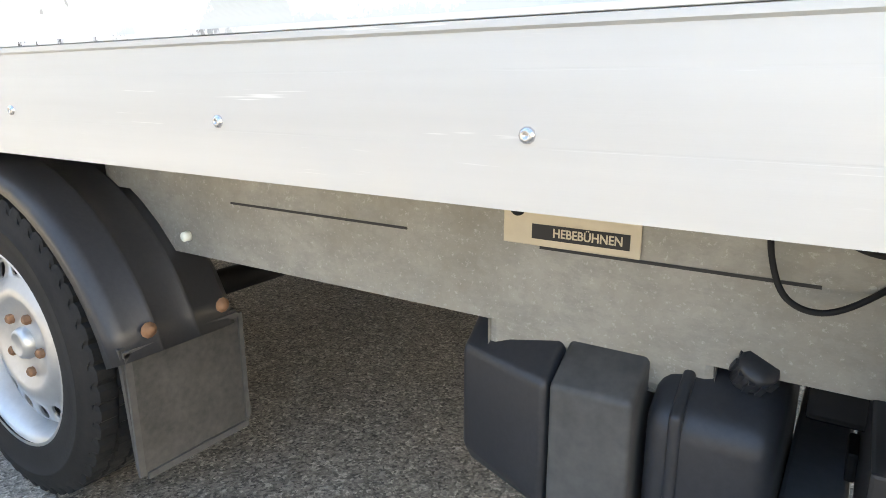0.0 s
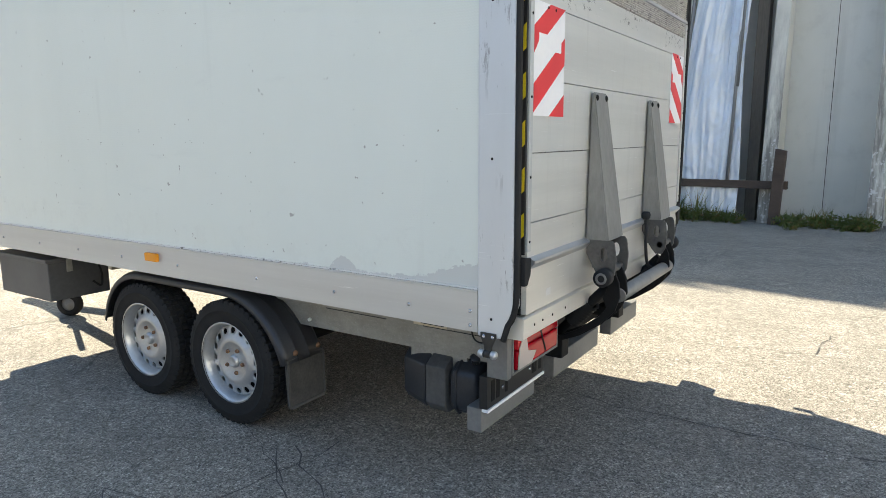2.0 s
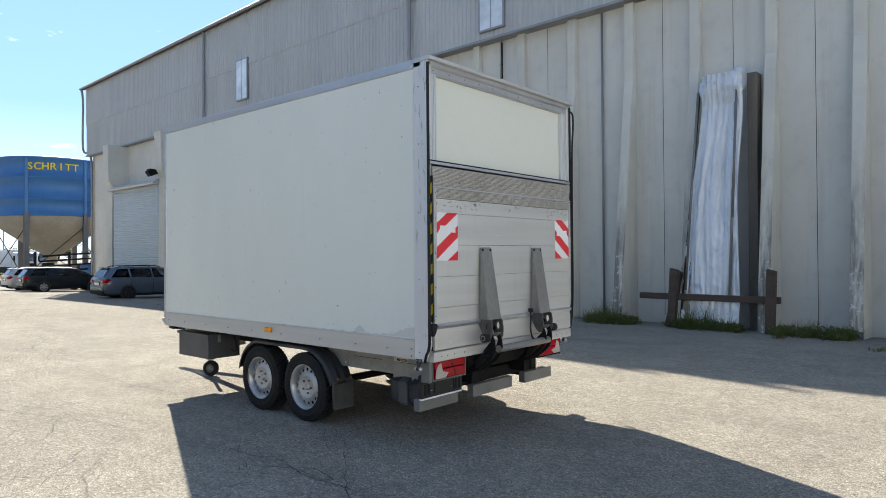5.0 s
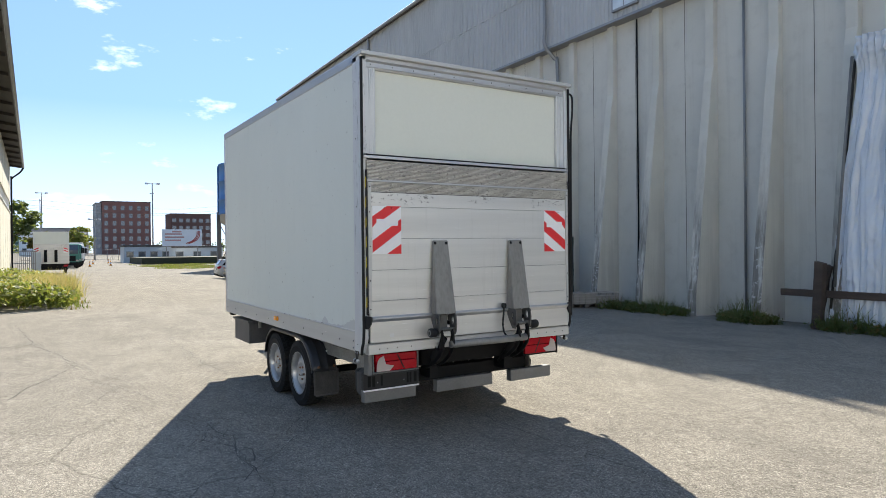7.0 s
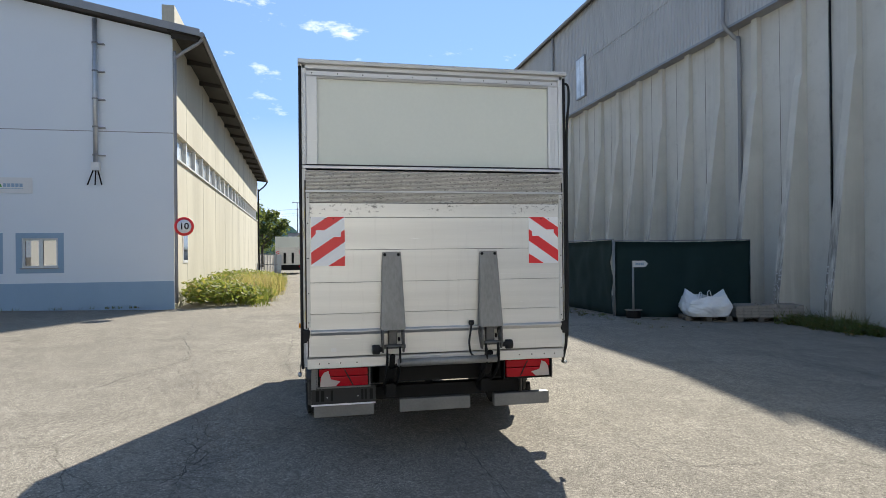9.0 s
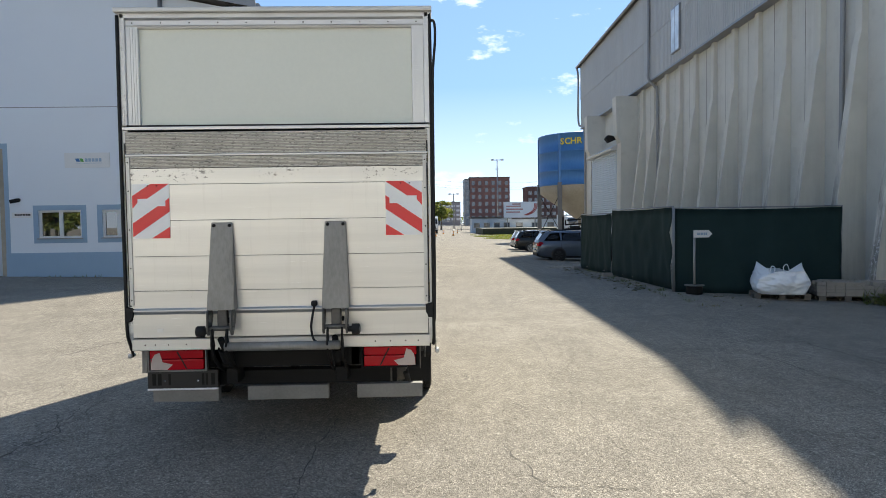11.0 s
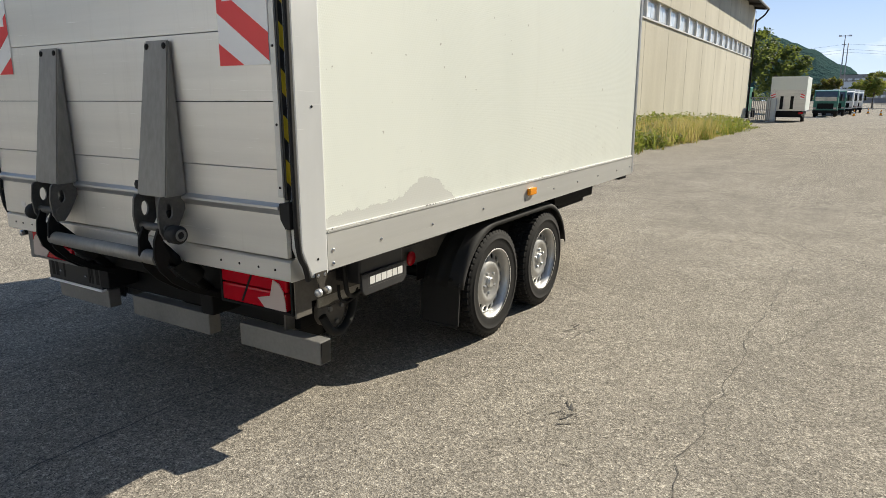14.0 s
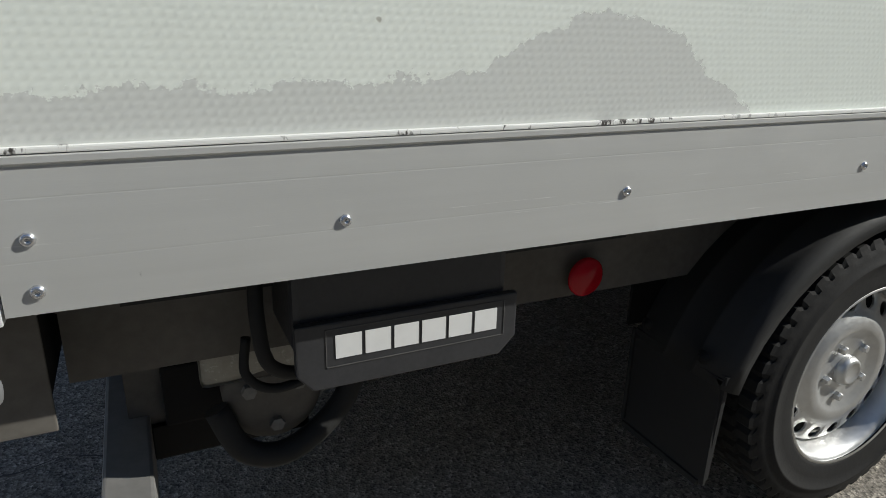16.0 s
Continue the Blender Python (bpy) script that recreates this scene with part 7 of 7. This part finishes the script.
    for sx_, zl, zb, zr, wl_, wm, wb_, wr in CAR:
        half = [(wl_, zl), (wm - 0.02, zl + 0.12), (wm, zl + (zb - zl) * 0.55), (wm - 0.015, zb - 0.07), (wb_, zb), (wr, zr - 0.05), (wr - 0.09, zr - 0.008)]
        pts = [(p, q) for p, q in half] + [(-p, q) for p, q in half[::-1]]
        cur = [bm.verts.new((sx_, p, q)) for p, q in pts]
        n = len(cur)
        if prev:
            for k in range(n):
                bm.faces.new((prev[k], cur[k], cur[(k + 1) % n], prev[(k + 1) % n])).smooth = True
        else:
            bm.faces.new(cur)
        prev = cur
    bm.faces.new(prev[::-1])
    bmesh.ops.recalc_face_normals(bm, faces=bm.faces)
    part("body", bm, paint, c)
    for s in (-1, 1):
        for bottom, top in (((-2.02, -1.24), (-1.72, -1.26)), ((-1.16, -0.26), (-1.16, -0.26)), ((-0.18, 0.98), (-0.18, 0.40))):
            part("side_window", car_pane(bottom, top, s), M["carglass"], c)
        part("window_trim", tube(bm_new(), [(xx, s * (car_at(xx)[6] + 0.004), car_at(xx)[2] + 0.012) for xx in (-2.0, -1.2, -0.4, 0.4, 1.0)], 0.010, 6), M["dark"], c)
        part("roof_rail", tube(bm_new(), [(-1.75, s * 0.53, 1.435), (-1.55, s * 0.54, 1.50), (0.0, s * 0.54, 1.51), (0.25, s * 0.53, 1.43)], 0.018, 6), M["dark"], c)
        for xx in (-1.20, -0.22, 0.86):
            part("door_seam", tube(bm_new(), [(xx, s * 0.900, 0.30), (xx, s * 0.9125, 0.58), (xx, s * 0.902, 0.90)], 0.006, 4), M["dark"], c)
        for xx in (-1.02, -0.06):
            part("door_handle", abox(bm_new(), xx - 0.09, xx + 0.09, min(s * 0.89, s * 0.925), max(s * 0.89, s * 0.925), 0.82, 0.855, 0.008), paint, c)
        part("sill_strip", abox(bm_new(), -0.98, 0.95, min(s * 0.84, s * 0.90), max(s * 0.84, s * 0.90), 0.17, 0.27, 0.015), M["dark"], c)
        for xw in (-1.33, 1.36):
            wh = new("wheel")
            wh.parent = c
            wh.matrix_basis = pose(xw, s * 0.822, 0.32, 0, 0, 0 if s < 0 else 180)
            part("tyre", lathe(bm_new(), [(0.20, 0.09), (0.30, 0.09), (0.32, 0.07), (0.32, -0.07), (0.30, -0.1), (0.225, -0.1), (0.215, -0.085)], "y", (0, 0, 0), 28), M["tyre"], wh)
            part("rim_well", lathe(bm_new(), [(0.218, -0.09), (0.20, -0.05), (0, -0.05)], "y", (0, 0, 0), 20), M["dark"], wh)
            part("rim_ring", lathe(bm_new(), [(0.218, -0.086), (0.216, -0.097), (0.196, -0.095), (0.192, -0.08)], "y", (0, 0, 0), 28), wheel_mat, wh)
            for k in range(7):
                sp = part("spoke", prism(bm_new(), [(-0.018, 0.03), (0.018, 0.03), (0.026, 0.20), (-0.026, 0.20)], "y", -0.092, -0.07), wheel_mat, wh)
                sp.matrix_basis = pose(0, 0, 0, 0, 360 * k / 7, 0)
            part("wheel_arch", lathe(bm_new(), [(0.0, s * 0.012), (0.352, s * 0.012), (0.36, 0.0), (0.36, -s * 0.3)], "y", (xw, s * 0.898, 0.335), 28), M["black"], c)
        part("tail_lamp", prism(bm_new(), [(-2.318, 0.80), (-2.30, 0.76), (-2.12, 0.78), (-2.06, 0.88), (-2.12, 0.95), (-2.28, 0.95)], "y", s * 0.78, s * 0.886, 0.01), M["red"], c)
        part("tail_lamp", abox(bm_new(), -2.352, -2.28, min(s * 0.52, s * 0.80), max(s * 0.52, s * 0.80), 0.77, 0.90, 0.015), M["red"], c)
        part("clear_lamp", abox(bm_new(), -2.357, -2.34, min(s * 0.55, s * 0.70), max(s * 0.55, s * 0.70), 0.81, 0.85, 0.004), M["clear"], c)
        part("mirror", abox(bm_new(), 0.82, 0.98, min(s * 0.88, s * 1.04), max(s * 0.88, s * 1.04), 0.94, 1.07, 0.03), paint, c)
        part("head_lamp", abox(bm_new(), 2.05, 2.24, min(s * 0.5, s * 0.74), max(s * 0.5, s * 0.74), 0.58, 0.69, 0.02), M["clear"], c)
    part("rear_window", slab([(-2.262, -0.60, 1.035), (-2.262, 0.60, 1.035), (-2.02, 0.50, 1.375), (-2.02, -0.50, 1.375)], (-0.014, 0, 0.010)), M["carglass"], c)
    part("rear_spoiler", prism(bm_new(), [(-2.09, 1.405), (-1.90, 1.44), (-1.90, 1.455), (-2.10, 1.43)], "y", -0.52, 0.52), paint, c)
    part("windscreen", slab([(1.20, -0.64, 1.0), (1.20, 0.64, 1.0), (0.50, 0.54, 1.375), (0.50, -0.54, 1.375)], (0.012, 0, 0.016)), M["carglass"], c)
    part("plate_recess", abox(bm_new(), -2.352, -2.31, -0.36, 0.36, 0.66, 0.80, 0.01), M["dark"], c)
    part("number_plate", abox(bm_new(), -2.358, -2.35, -0.26, 0.26, 0.675, 0.785), M["whitefilm"], c)
    part("rear_bumper", abox(bm_new(), -2.385, -2.15, -0.74, 0.74, 0.40, 0.60, 0.05), paint, c)
    part("bumper_strip", abox(bm_new(), -2.375, -2.1, -0.72, 0.72, 0.26, 0.40, 0.03), M["dark"], c)
    part("underside", abox(bm_new(), -2.1, 2.1, -0.72, 0.72, 0.17, 0.34), M["dark"], c)
    return c


car(-26.6, 10.65, 88, M["silver"], "blue-grey estate car parked nose to the hall", M["dark"])
car(-39.4, 11.4, 86, M["darkcar"], "black estate car parked nose to the hall", M["rim"])
car(-43.2, 11.65, 86, worn("white_car_paint", (0.5, 0.5, 0.5), (0.55, 0.55, 0.55), 0.3, 0.2), "white estate car beyond the black one", M["rim"])

# ---------- blue silos ----------


def silo(x, y, r, zt, zb, label):
    z0 = gz(x, y)
    s = thing("silo", label, "silo", "blue silos", at=pose(x, y, z0))
    prof = [(r - 0.05, zb), (r, zb)]
    for f in (0.0, 0.28, 0.66, 1.0):
        z = zb + (zt - zb) * f
        prof += [(r, z), (r + 0.09, z + 0.02), (r + 0.09, z + 0.16), (r, z + 0.18)]
    prof += [(r - 0.05, zt + 0.18), (0.3, zt + 0.9), (0, zt + 0.9)]
    part("drum", lathe(bm_new(), prof, "z", (0, 0, 0), 48), M["bluesteel"], s)
    part("hopper", lathe(bm_new(), [(r - 0.04, zb + 0.02), (r - 0.1, zb - 0.9), (0.5, zb - 4.2), (0.5, zb - 4.8), (0, zb - 4.8)], "z", (0, 0, 0), 36), M["cream"], s, "stained cream hopper")
    for k in range(6):
        a = 2 * math.pi * (k + 0.28) / 6
        px_, py_ = (r + 0.02) * math.cos(a), (r + 0.02) * math.sin(a)
        part("leg", abox(bm_new(), px_ - 0.22, px_ + 0.22, py_ - 0.22, py_ + 0.22, -0.4, zb + 0.3), M["legsteel"], s)
        part("rib", abox(bm_new(), px_ - 0.13, px_ + 0.13, py_ - 0.13, py_ + 0.13, zb + 0.3, zt), M["bluesteel"], s)
        b = 2 * math.pi * (k + 1.28) / 6
        part("brace", tube(bm_new(), [(px_, py_, 0.6), ((r) * math.cos(b), r * math.sin(b), zb - 1.0)], 0.04, 6), M["dark"], s)
    return s


SIL = silo(-74.0, 22.1, 5.2, 12.3, 6.5, "tall faded blue steel silo on legs with a cream hopper")
for k, ch in enumerate("SCHRITT"):
    a = 0.02 - 0.52 + (k - 1.4) * 0.128
    letters("letter", ch, 1.0, M["yellow"], SIL, pose(5.30 * math.cos(a), 5.30 * math.sin(a), 11.45, 90, 0, math.degrees(a) + 90), thick=0.01)
silo(-71.0, 31.0, 4.2, 12.0, 6.4, "second faded blue steel silo partly behind the hall")
mn = thing("machine_frame", "dark open steel conveyor frames under the silos", "machinery", at=pose(-66, 19.5, gz(-66, 19)))
for k in range(5):
    part("bar", tube(bm_new(), [(-2 + k, -1.5, 0.4 + 0.5 * k), (2, 7.5, 0.8 + 0.55 * k)], 0.09, 6), M["dark"], mn)
for y_ in (-1.5, 1.5, 4.5, 7.5):
    part("upright", abox(bm_new(), -0.1, 0.1, y_ - 0.1, y_ + 0.1, 0, 2.8), M["dark"], mn)
part("bin", abox(bm_new(), -1.5, 1.5, 3, 7, 0.5, 1.6, 0.1), M["bluesteel"], mn)


# ---------- distance ----------


def block(name, label, x0, x1, y0, y1, h, wall, rows, cols, ww, wh, z_first, dz, base=None, glassm="glass", category="building"):
    b = thing(name, label, category, at=pose(x1, 0, gz(x1, y0) if base is None else base))
    part("wall", abox(bm_new(), x0 - x1, 0.0, y0, y1, -0.5, h), wall, b)
    part("roof", abox(bm_new(), x0 - x1 - 0.2, 0.25, y0 - 0.25, y1 + 0.25, h, h + 0.35), M["roofing"], b)
    for r in range(rows):
        for c in range(cols):
            yc = y0 + (y1 - y0) * (c + 0.5) / cols
            z = z_first + r * dz
            w = part("window", abox(bm_new(), 0.0, 0.06, yc - ww / 2, yc + ww / 2, z, z + wh), M["pipe"], b)
            part("pane", abox(bm_new(), 0.06, 0.09, yc - ww / 2 + 0.12, yc + ww / 2 - 0.12, z + 0.12, z + wh - 0.12), M[glassm], w)
    return b


block("brick_office_building", "red brown office block with rows of pale windows", -445, -420, 32, 58, 31.0, M["brick"], 6, 6, 2.0, 2.6, 3.6, 4.5, glassm="glass")
block("brick_office_building", "pale stair wing of the office block", -444, -421, 29.0, 31.8, 30.0, M["pipe"], 6, 1, 1.8, 2.4, 4.0, 4.4, glassm="glass")
block("dark_office_building", "dark brown flat roofed block in the distance", -450, -430, 71, 95, 25.0, worn("dark_brown_facade", (0.10, 0.06, 0.055), (0.13, 0.08, 0.07), 0.9), 4, 6, 2.4, 2.4, 6.0, 4.6)
block("long_office_building", "long low grey building with ribbon windows", -520, -500, -8, 30, 17.0, M["pipe"], 4, 10, 2.8, 1.8, 3.0, 3.4, glassm="skyglass")
block("grey_house", "small pale house with a dark gable roof", -330, -320, -7.0, 4.5, 9.0, M["render"], 2, 3, 1.6, 1.6, 1.6, 3.4)
block("office_container", "pale grey site office container with windows", -136, -130, 12.5, 20.8, 2.95, M["shutter"], 1, 4, 1.3, 1.1, 1.0, 1.0, category="container")
block("office_container", "pale grey site office container beside the first", -138, -132, 21.0, 31.0, 2.8, M["shutter"], 1, 3, 1.5, 1.1, 1.0, 1.0, category="container")
bb = thing("billboard", "white advertising board with faded red bars", "billboard", at=pose(-129, 19.0, gz(-129, 19)))
part("board", abox(bm_new(), 0, 0.15, 0, 7.3, 3.1, 6.35), M["whitefilm"], bb)
bm = bm_new()
for z, y0, y1 in ((5.3, 0.5, 3.6), (4.7, 0.5, 4.0), (4.1, 0.5, 3.4), (5.75, 1.8, 3.5)):
    abox(bm, 0.15, 0.17, y0, y1, z, z + 0.28)
part("board_bars", bm, plain("faded_red_print", (0.55, 0.30, 0.27)), bb)
bm = bm_new()
for k in range(3):
    tube(bm, curve_pts([(0.17, 4.3 + 0.3 * k, 3.6), (0.17, 5.6 + 0.3 * k, 4.2), (0.17, 6.3 + 0.25 * k, 5.1), (0.17, 6.4 + 0.25 * k, 6.0)], 5), 0.09, 4)
part("board_swoosh", bm, plain("red_print", (0.5, 0.12, 0.10)), bb)
for y_ in (0.8, 6.5):
    part("leg", abox(bm_new(), -0.2, 0, y_ - 0.1, y_ + 0.1, 0, 6.2), M["pipe"], bb)


def mast(x, y, h, label):
    m_ = thing("lamp_mast", label, "lamp mast", "yard lamp masts", at=pose(x, y, gz(x, y)))
    part("pole", tube(bm_new(), [(0, 0, -0.2), (0, 0, h)], 0.15, 8, [0.2, 0.1]), M["pipe"], m_)
    part("crossarm", tube(bm_new(), [(0, -1.1, h - 0.2), (0, 1.1, h - 0.2)], 0.08, 6), M["pipe"], m_)
    for y_ in (-1.1, 1.1):
        part("lamp_head", abox(bm_new(), -0.2, 0.5, y_ - 0.3, y_ + 0.3, h - 0.35, h, 0.05), M["alu"], m_)
    part("crossarm", tube(bm_new(), [(0, -0.5, h - 2.2), (0, 0.4, h - 2.2)], 0.08, 6), M["pipe"], m_)


mast(-141, 19.1, 16.3, "tall grey floodlight mast")
mast(-190, 0.0, 17.2, "tall grey floodlight mast by the road")
mast(-172, 10.6, 10.0, "slim grey lamp mast")
wr = thing("overhead_line", "thin overhead wires on tall poles across the distance", "power line")
for y0 in (-60, 0, 60, 120):
    part("pole", tube(bm_new(), [(-230, y0, -0.6), (-230, y0, 17.8)], 0.14, 6), M["pipe"], wr)
for z, y0 in ((17.5, -60), (16.0, -60), (15.2, -60)):
    part("wire", tube(bm_new(), [(-230, y0 + 20 * k, z - 2.2 * math.sin(math.pi * (k % 3) / 3)) for k in range(10)], 0.025, 4), M["dark"], wr)
kb = solid("verge_kerb", abox(bm_new(), -126, -110, 13, 40, -0.5, 0.55, 0.05), worn("dark_hedge_bank", (0.03, 0.035, 0.02), (0.06, 0.06, 0.035), 0.9), "dark low bank before the containers", "bank")
bm = bm_new()
rnd = random.Random(8)
for _ in range(700):
    x, y = rnd.uniform(-108, -78), rnd.uniform(10.5, 24)
    if noise.noise((x * 0.1, y * 0.2, 0)) > -0.1:
        blades(bm, x, y, gz(x, y), 0.2, 8, rnd, 0.05, 0.8, 0.8)
solid("far_grass", bm, M["weed"], "patchy grass before the containers", "grass", kind="stuff")
# mesh fence across the end of the yard
ff = thing("mesh_fence", "pale metal mesh fence across the end of the yard", "fence", at=pose(-150, -4, gz(-150, 0)))
for k in range(9):
    part("post", tube(bm_new(), [(0, 2.2 * k, 0), (0, 2.2 * k, 2.4)], 0.06, 6), M["pipe"], ff)
for z in (0.3, 1.3, 2.3):
    part("bar", tube(bm_new(), [(0, 0, z), (0, 17.6, z)], 0.04, 6), M["pipe"], ff)
for k in range(44):
    part("wire_bar", tube(bm_new(), [(0, 0.4 * k, 0.2), (0, 0.4 * k, 2.35)], 0.012, 4), M["pipe"], ff)


def cone(x, y):
    c = thing("traffic_cone", "small orange and white traffic cone", "cone", "traffic cones", at=pose(x, y, gz(x, y)))
    part("base", abox(bm_new(), -0.2, 0.2, -0.2, 0.2, 0, 0.04), M["dark"], c)
    part("body", lathe(bm_new(), [(0.15, 0.04), (0.10, 0.3), (0.04, 0.72), (0, 0.72)], "z", (0, 0, 0), 14), M["orange"], c)
    part("band", lathe(bm_new(), [(0.112, 0.3), (0.082, 0.46)], "z", (0, 0, 0), 14), M["whitefilm"], c)


for x, y in ((-92, 4.4), (-110, 6.0), (-96, 7.2), (-120, 9.0)):
    cone(x, y)


def lorry(x, y, cab, label, box=True):
    """A lorry seen from its tail or nose; length along x."""
    l = thing("lorry", label, "lorry", "parked lorries", at=pose(x, y, gz(x, y)))
    part("cab", prism(bm_new(), [(0.0, 0.7), (0.0, 2.2), (-0.35, 2.9), (-1.9, 3.0), (-1.9, 0.7)], "y", -1.2, 1.2, 0.06), cab, l)
    part("windscreen", prism(bm_new(), [(0.012, 1.75), (0.012, 2.2), (-0.28, 2.8), (-0.30, 2.8), (-0.02, 2.2), (-0.02, 1.75)], "y", -1.05, 1.05), M["glass"], l)
    part("grille", abox(bm_new(), 0.0, 0.03, -0.8, 0.8, 0.9, 1.5), M["dark"], l)
    part("bumper", abox(bm_new(), -0.1, 0.08, -1.2, 1.2, 0.4, 0.75, 0.03), M["dark"], l)
    for y_ in (-1.0, 1.0):
        for xx in (-1.0, -5.2):
            part("wheel", lathe(bm_new(), [(0, -0.15), (0.45, -0.15), (0.48, -0.1), (0.48, 0.1), (0.45, 0.15), (0, 0.15)], "y", (xx, y_, 0.48), 20), M["tyre"], l)
        part("head_lamp", abox(bm_new(), 0.0, 0.04, y_ - 0.18, y_ + 0.1, 0.85, 1.05), M["clear"], l)
        part("mirror", abox(bm_new(), -0.25, -0.1, y_ * 1.45 - 0.1, y_ * 1.45 + 0.1, 1.8, 2.5, 0.03), M["dark"], l)
    if box:
        part("load_box", abox(bm_new(), -8.0, -2.05, -1.24, 1.24, 1.0, 3.3, 0.03), M["white"], l)
    part("frame", abox(bm_new(), -7.8, -0.2, -0.45, 0.45, 0.6, 1.0), M["dark"], l)


green = worn("green_lorry_paint", (0.02, 0.16, 0.09), (0.03, 0.20, 0.11), 0.4)
teal = worn("teal_lorry_paint", (0.03, 0.16, 0.12), (0.05, 0.20, 0.15), 0.4)
lorry(-68.0, -5.4, green, "green lorry parked beside the yellow building", False)
for k, (x, y, mt) in enumerate(((-84, 1.6, teal), (-91, 2.2, teal), (-99, 2.9, M["white"]), (-107, 3.4, M["white"]), (-116, 4.0, M["white"]))):
    lorry(x, y, mt, "pale lorry in a row of parked lorries", k > 1)
for k, (x, y) in enumerate(((-150, 20.5), (-150, 32), (-95, 26.0), (-98, 29.5))):
    lorry(x, y, M["white"], "white lorry parked beyond the containers")

# a second box trailer of the same kind far along the yard
ft = thing("far_box_trailer", "distant white box trailer with a grey tail lift and warning plates", "trailer", at=pose(-63.0, -0.6, gz(-63, -0.6)))
part("box_body", abox(bm_new(), -5.5, 0.0, -1.3, 1.5, 0.95, 3.85, 0.03), M["grp"], ft)
part("tail_lift", abox(bm_new(), 0.0, 0.06, -1.25, 1.45, 0.95, 2.75, 0.01), M["plank"], ft)
for y_ in (-0.35, 0.45):
    part("lift_arm", prism(bm_new(), [(0.06, 2.2), (0.06, 1.1), (0.2, 1.1)], "y", y_ - 0.12, y_ + 0.12), M["dark"], ft)
for s_ in (-1, 1):
    yy = -1.2 if s_ < 0 else 1.05
    wp = part("warning_plate", abox(bm_new(), 0.06, 0.065, yy, yy + 0.32, 1.95, 2.4), M["whitefilm"], ft)
    for z in (2.0, 2.2):
        pts = [(yy, z), (yy + 0.32, z + 0.12), (yy + 0.32, z + 0.22), (yy, z + 0.10)] if s_ < 0 else [(yy, z + 0.12), (yy + 0.32, z), (yy + 0.32, z + 0.10), (yy, z + 0.22)]
        part("red_stripe", prism(bm_new(), pts, "x", 0.065, 0.068), M["redfilm"], wp)
    part("tail_lamp", abox(bm_new(), -0.02, 0.05, yy + (-0.02 if s_ < 0 else 0), yy + 0.35, 0.68, 0.86), M["red"], ft)
    for xx in (-1.8, -2.7):
        part("wheel", lathe(bm_new(), [(0, -0.12), (0.33, -0.12), (0.36, -0.08), (0.36, 0.08), (0.33, 0.12), (0, 0.12)], "y", (xx, -1.05 if s_ < 0 else 1.25, 0.36), 20), M["tyre"], ft)
part("chassis", abox(bm_new(), -5.3, 0.0, -1.1, 1.3, 0.55, 0.95), M["dark"], ft)
part("underrun_bumper", abox(bm_new(), -0.1, 0.02, -1.2, 1.4, 0.4, 0.55), M["dark"], ft)

# grey gate and mesh panels by the yellow building's far end
gt = thing("grey_gate", "light grey metal gate beside the yellow building", "gate", at=pose(-62.2, -3.4, gz(-62, -3)))
for k in range(12):
    part("bar", abox(bm_new(), -0.03, 0.03, 0.15 * k, 0.15 * k + 0.05, 0.05, 2.1), M["pipe"], gt)
for z in (0.1, 1.0, 2.05):
    part("rail", abox(bm_new(), -0.04, 0.04, 0.0, 1.75, z, z + 0.06), M["pipe"], gt)
part("cabinet", abox(bm_new(), -0.6, 0.0, 1.4, 2.1, 0.0, 2.0, 0.02), M["shutter"], gt)

for k, (x, y, h, r, mt) in enumerate(((-88, -9.0, 11.0, 4.2, "tree"), (-96, -5.0, 9.6, 3.6, "tree"), (-175, 7.2, 8.5, 3.4, "leaf"),
                                       (-190, 5.0, 7.0, 3.0, "leaf"), (-140, -0.5, 6.5, 2.4, "autumn"), (-60, 28.5, 8.0, 3.0, "autumn"), (-110, 34, 9, 4.0, "tree"))):
    tree(x, y, h, r, M[mt], "full green tree in the distance", 70 + k, 60, 0.30)
# wooded hill
bm = bm_new()
n_, m_ = 90, 26
g = []
for i in range(n_ + 1):
    row = []
    for j in range(m_ + 1):
        y = -620 + 645 * i / n_
        x = -1250 + 420 * j / m_
        t = min(1.0, max(0.0, (25.0 - y) / 140.0))
        prof = math.sin(math.pi * 0.5 * (1 - abs(2 * j / m_ - 1)))
        z = 92 * (t ** 0.6) * prof + 5.5 * noise.noise((x * 0.03, y * 0.05, 1)) * (t > 0) + 2.6 * noise.noise((x * 0.13, y * 0.17, 4)) * (t > 0)
        row.append(bm.verts.new((x, y, z - 1)))
    g.append(row)
for i in range(n_):
    for j in range(m_):
        bm.faces.new((g[i][j], g[i + 1][j], g[i + 1][j + 1], g[i][j + 1])).smooth = True
# distance haze is put into the colour as a blue green tint
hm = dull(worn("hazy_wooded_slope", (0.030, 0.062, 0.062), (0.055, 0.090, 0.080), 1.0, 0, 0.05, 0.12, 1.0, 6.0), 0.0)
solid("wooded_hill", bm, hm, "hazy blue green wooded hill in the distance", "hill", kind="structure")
bm = bm_new()
rnd = random.Random(3)
for k in range(170):
    y = -420 + 900 * k / 170
    leaves(bm, (-560 + rnd.uniform(-25, 25), y, 3.0 + rnd.uniform(0, 4)), rnd.uniform(5, 9), 60, 1.1, rnd, 0.7)
solid("far_tree_line", bm, M["tree"], "low line of trees on the horizon", "trees", kind="stuff")
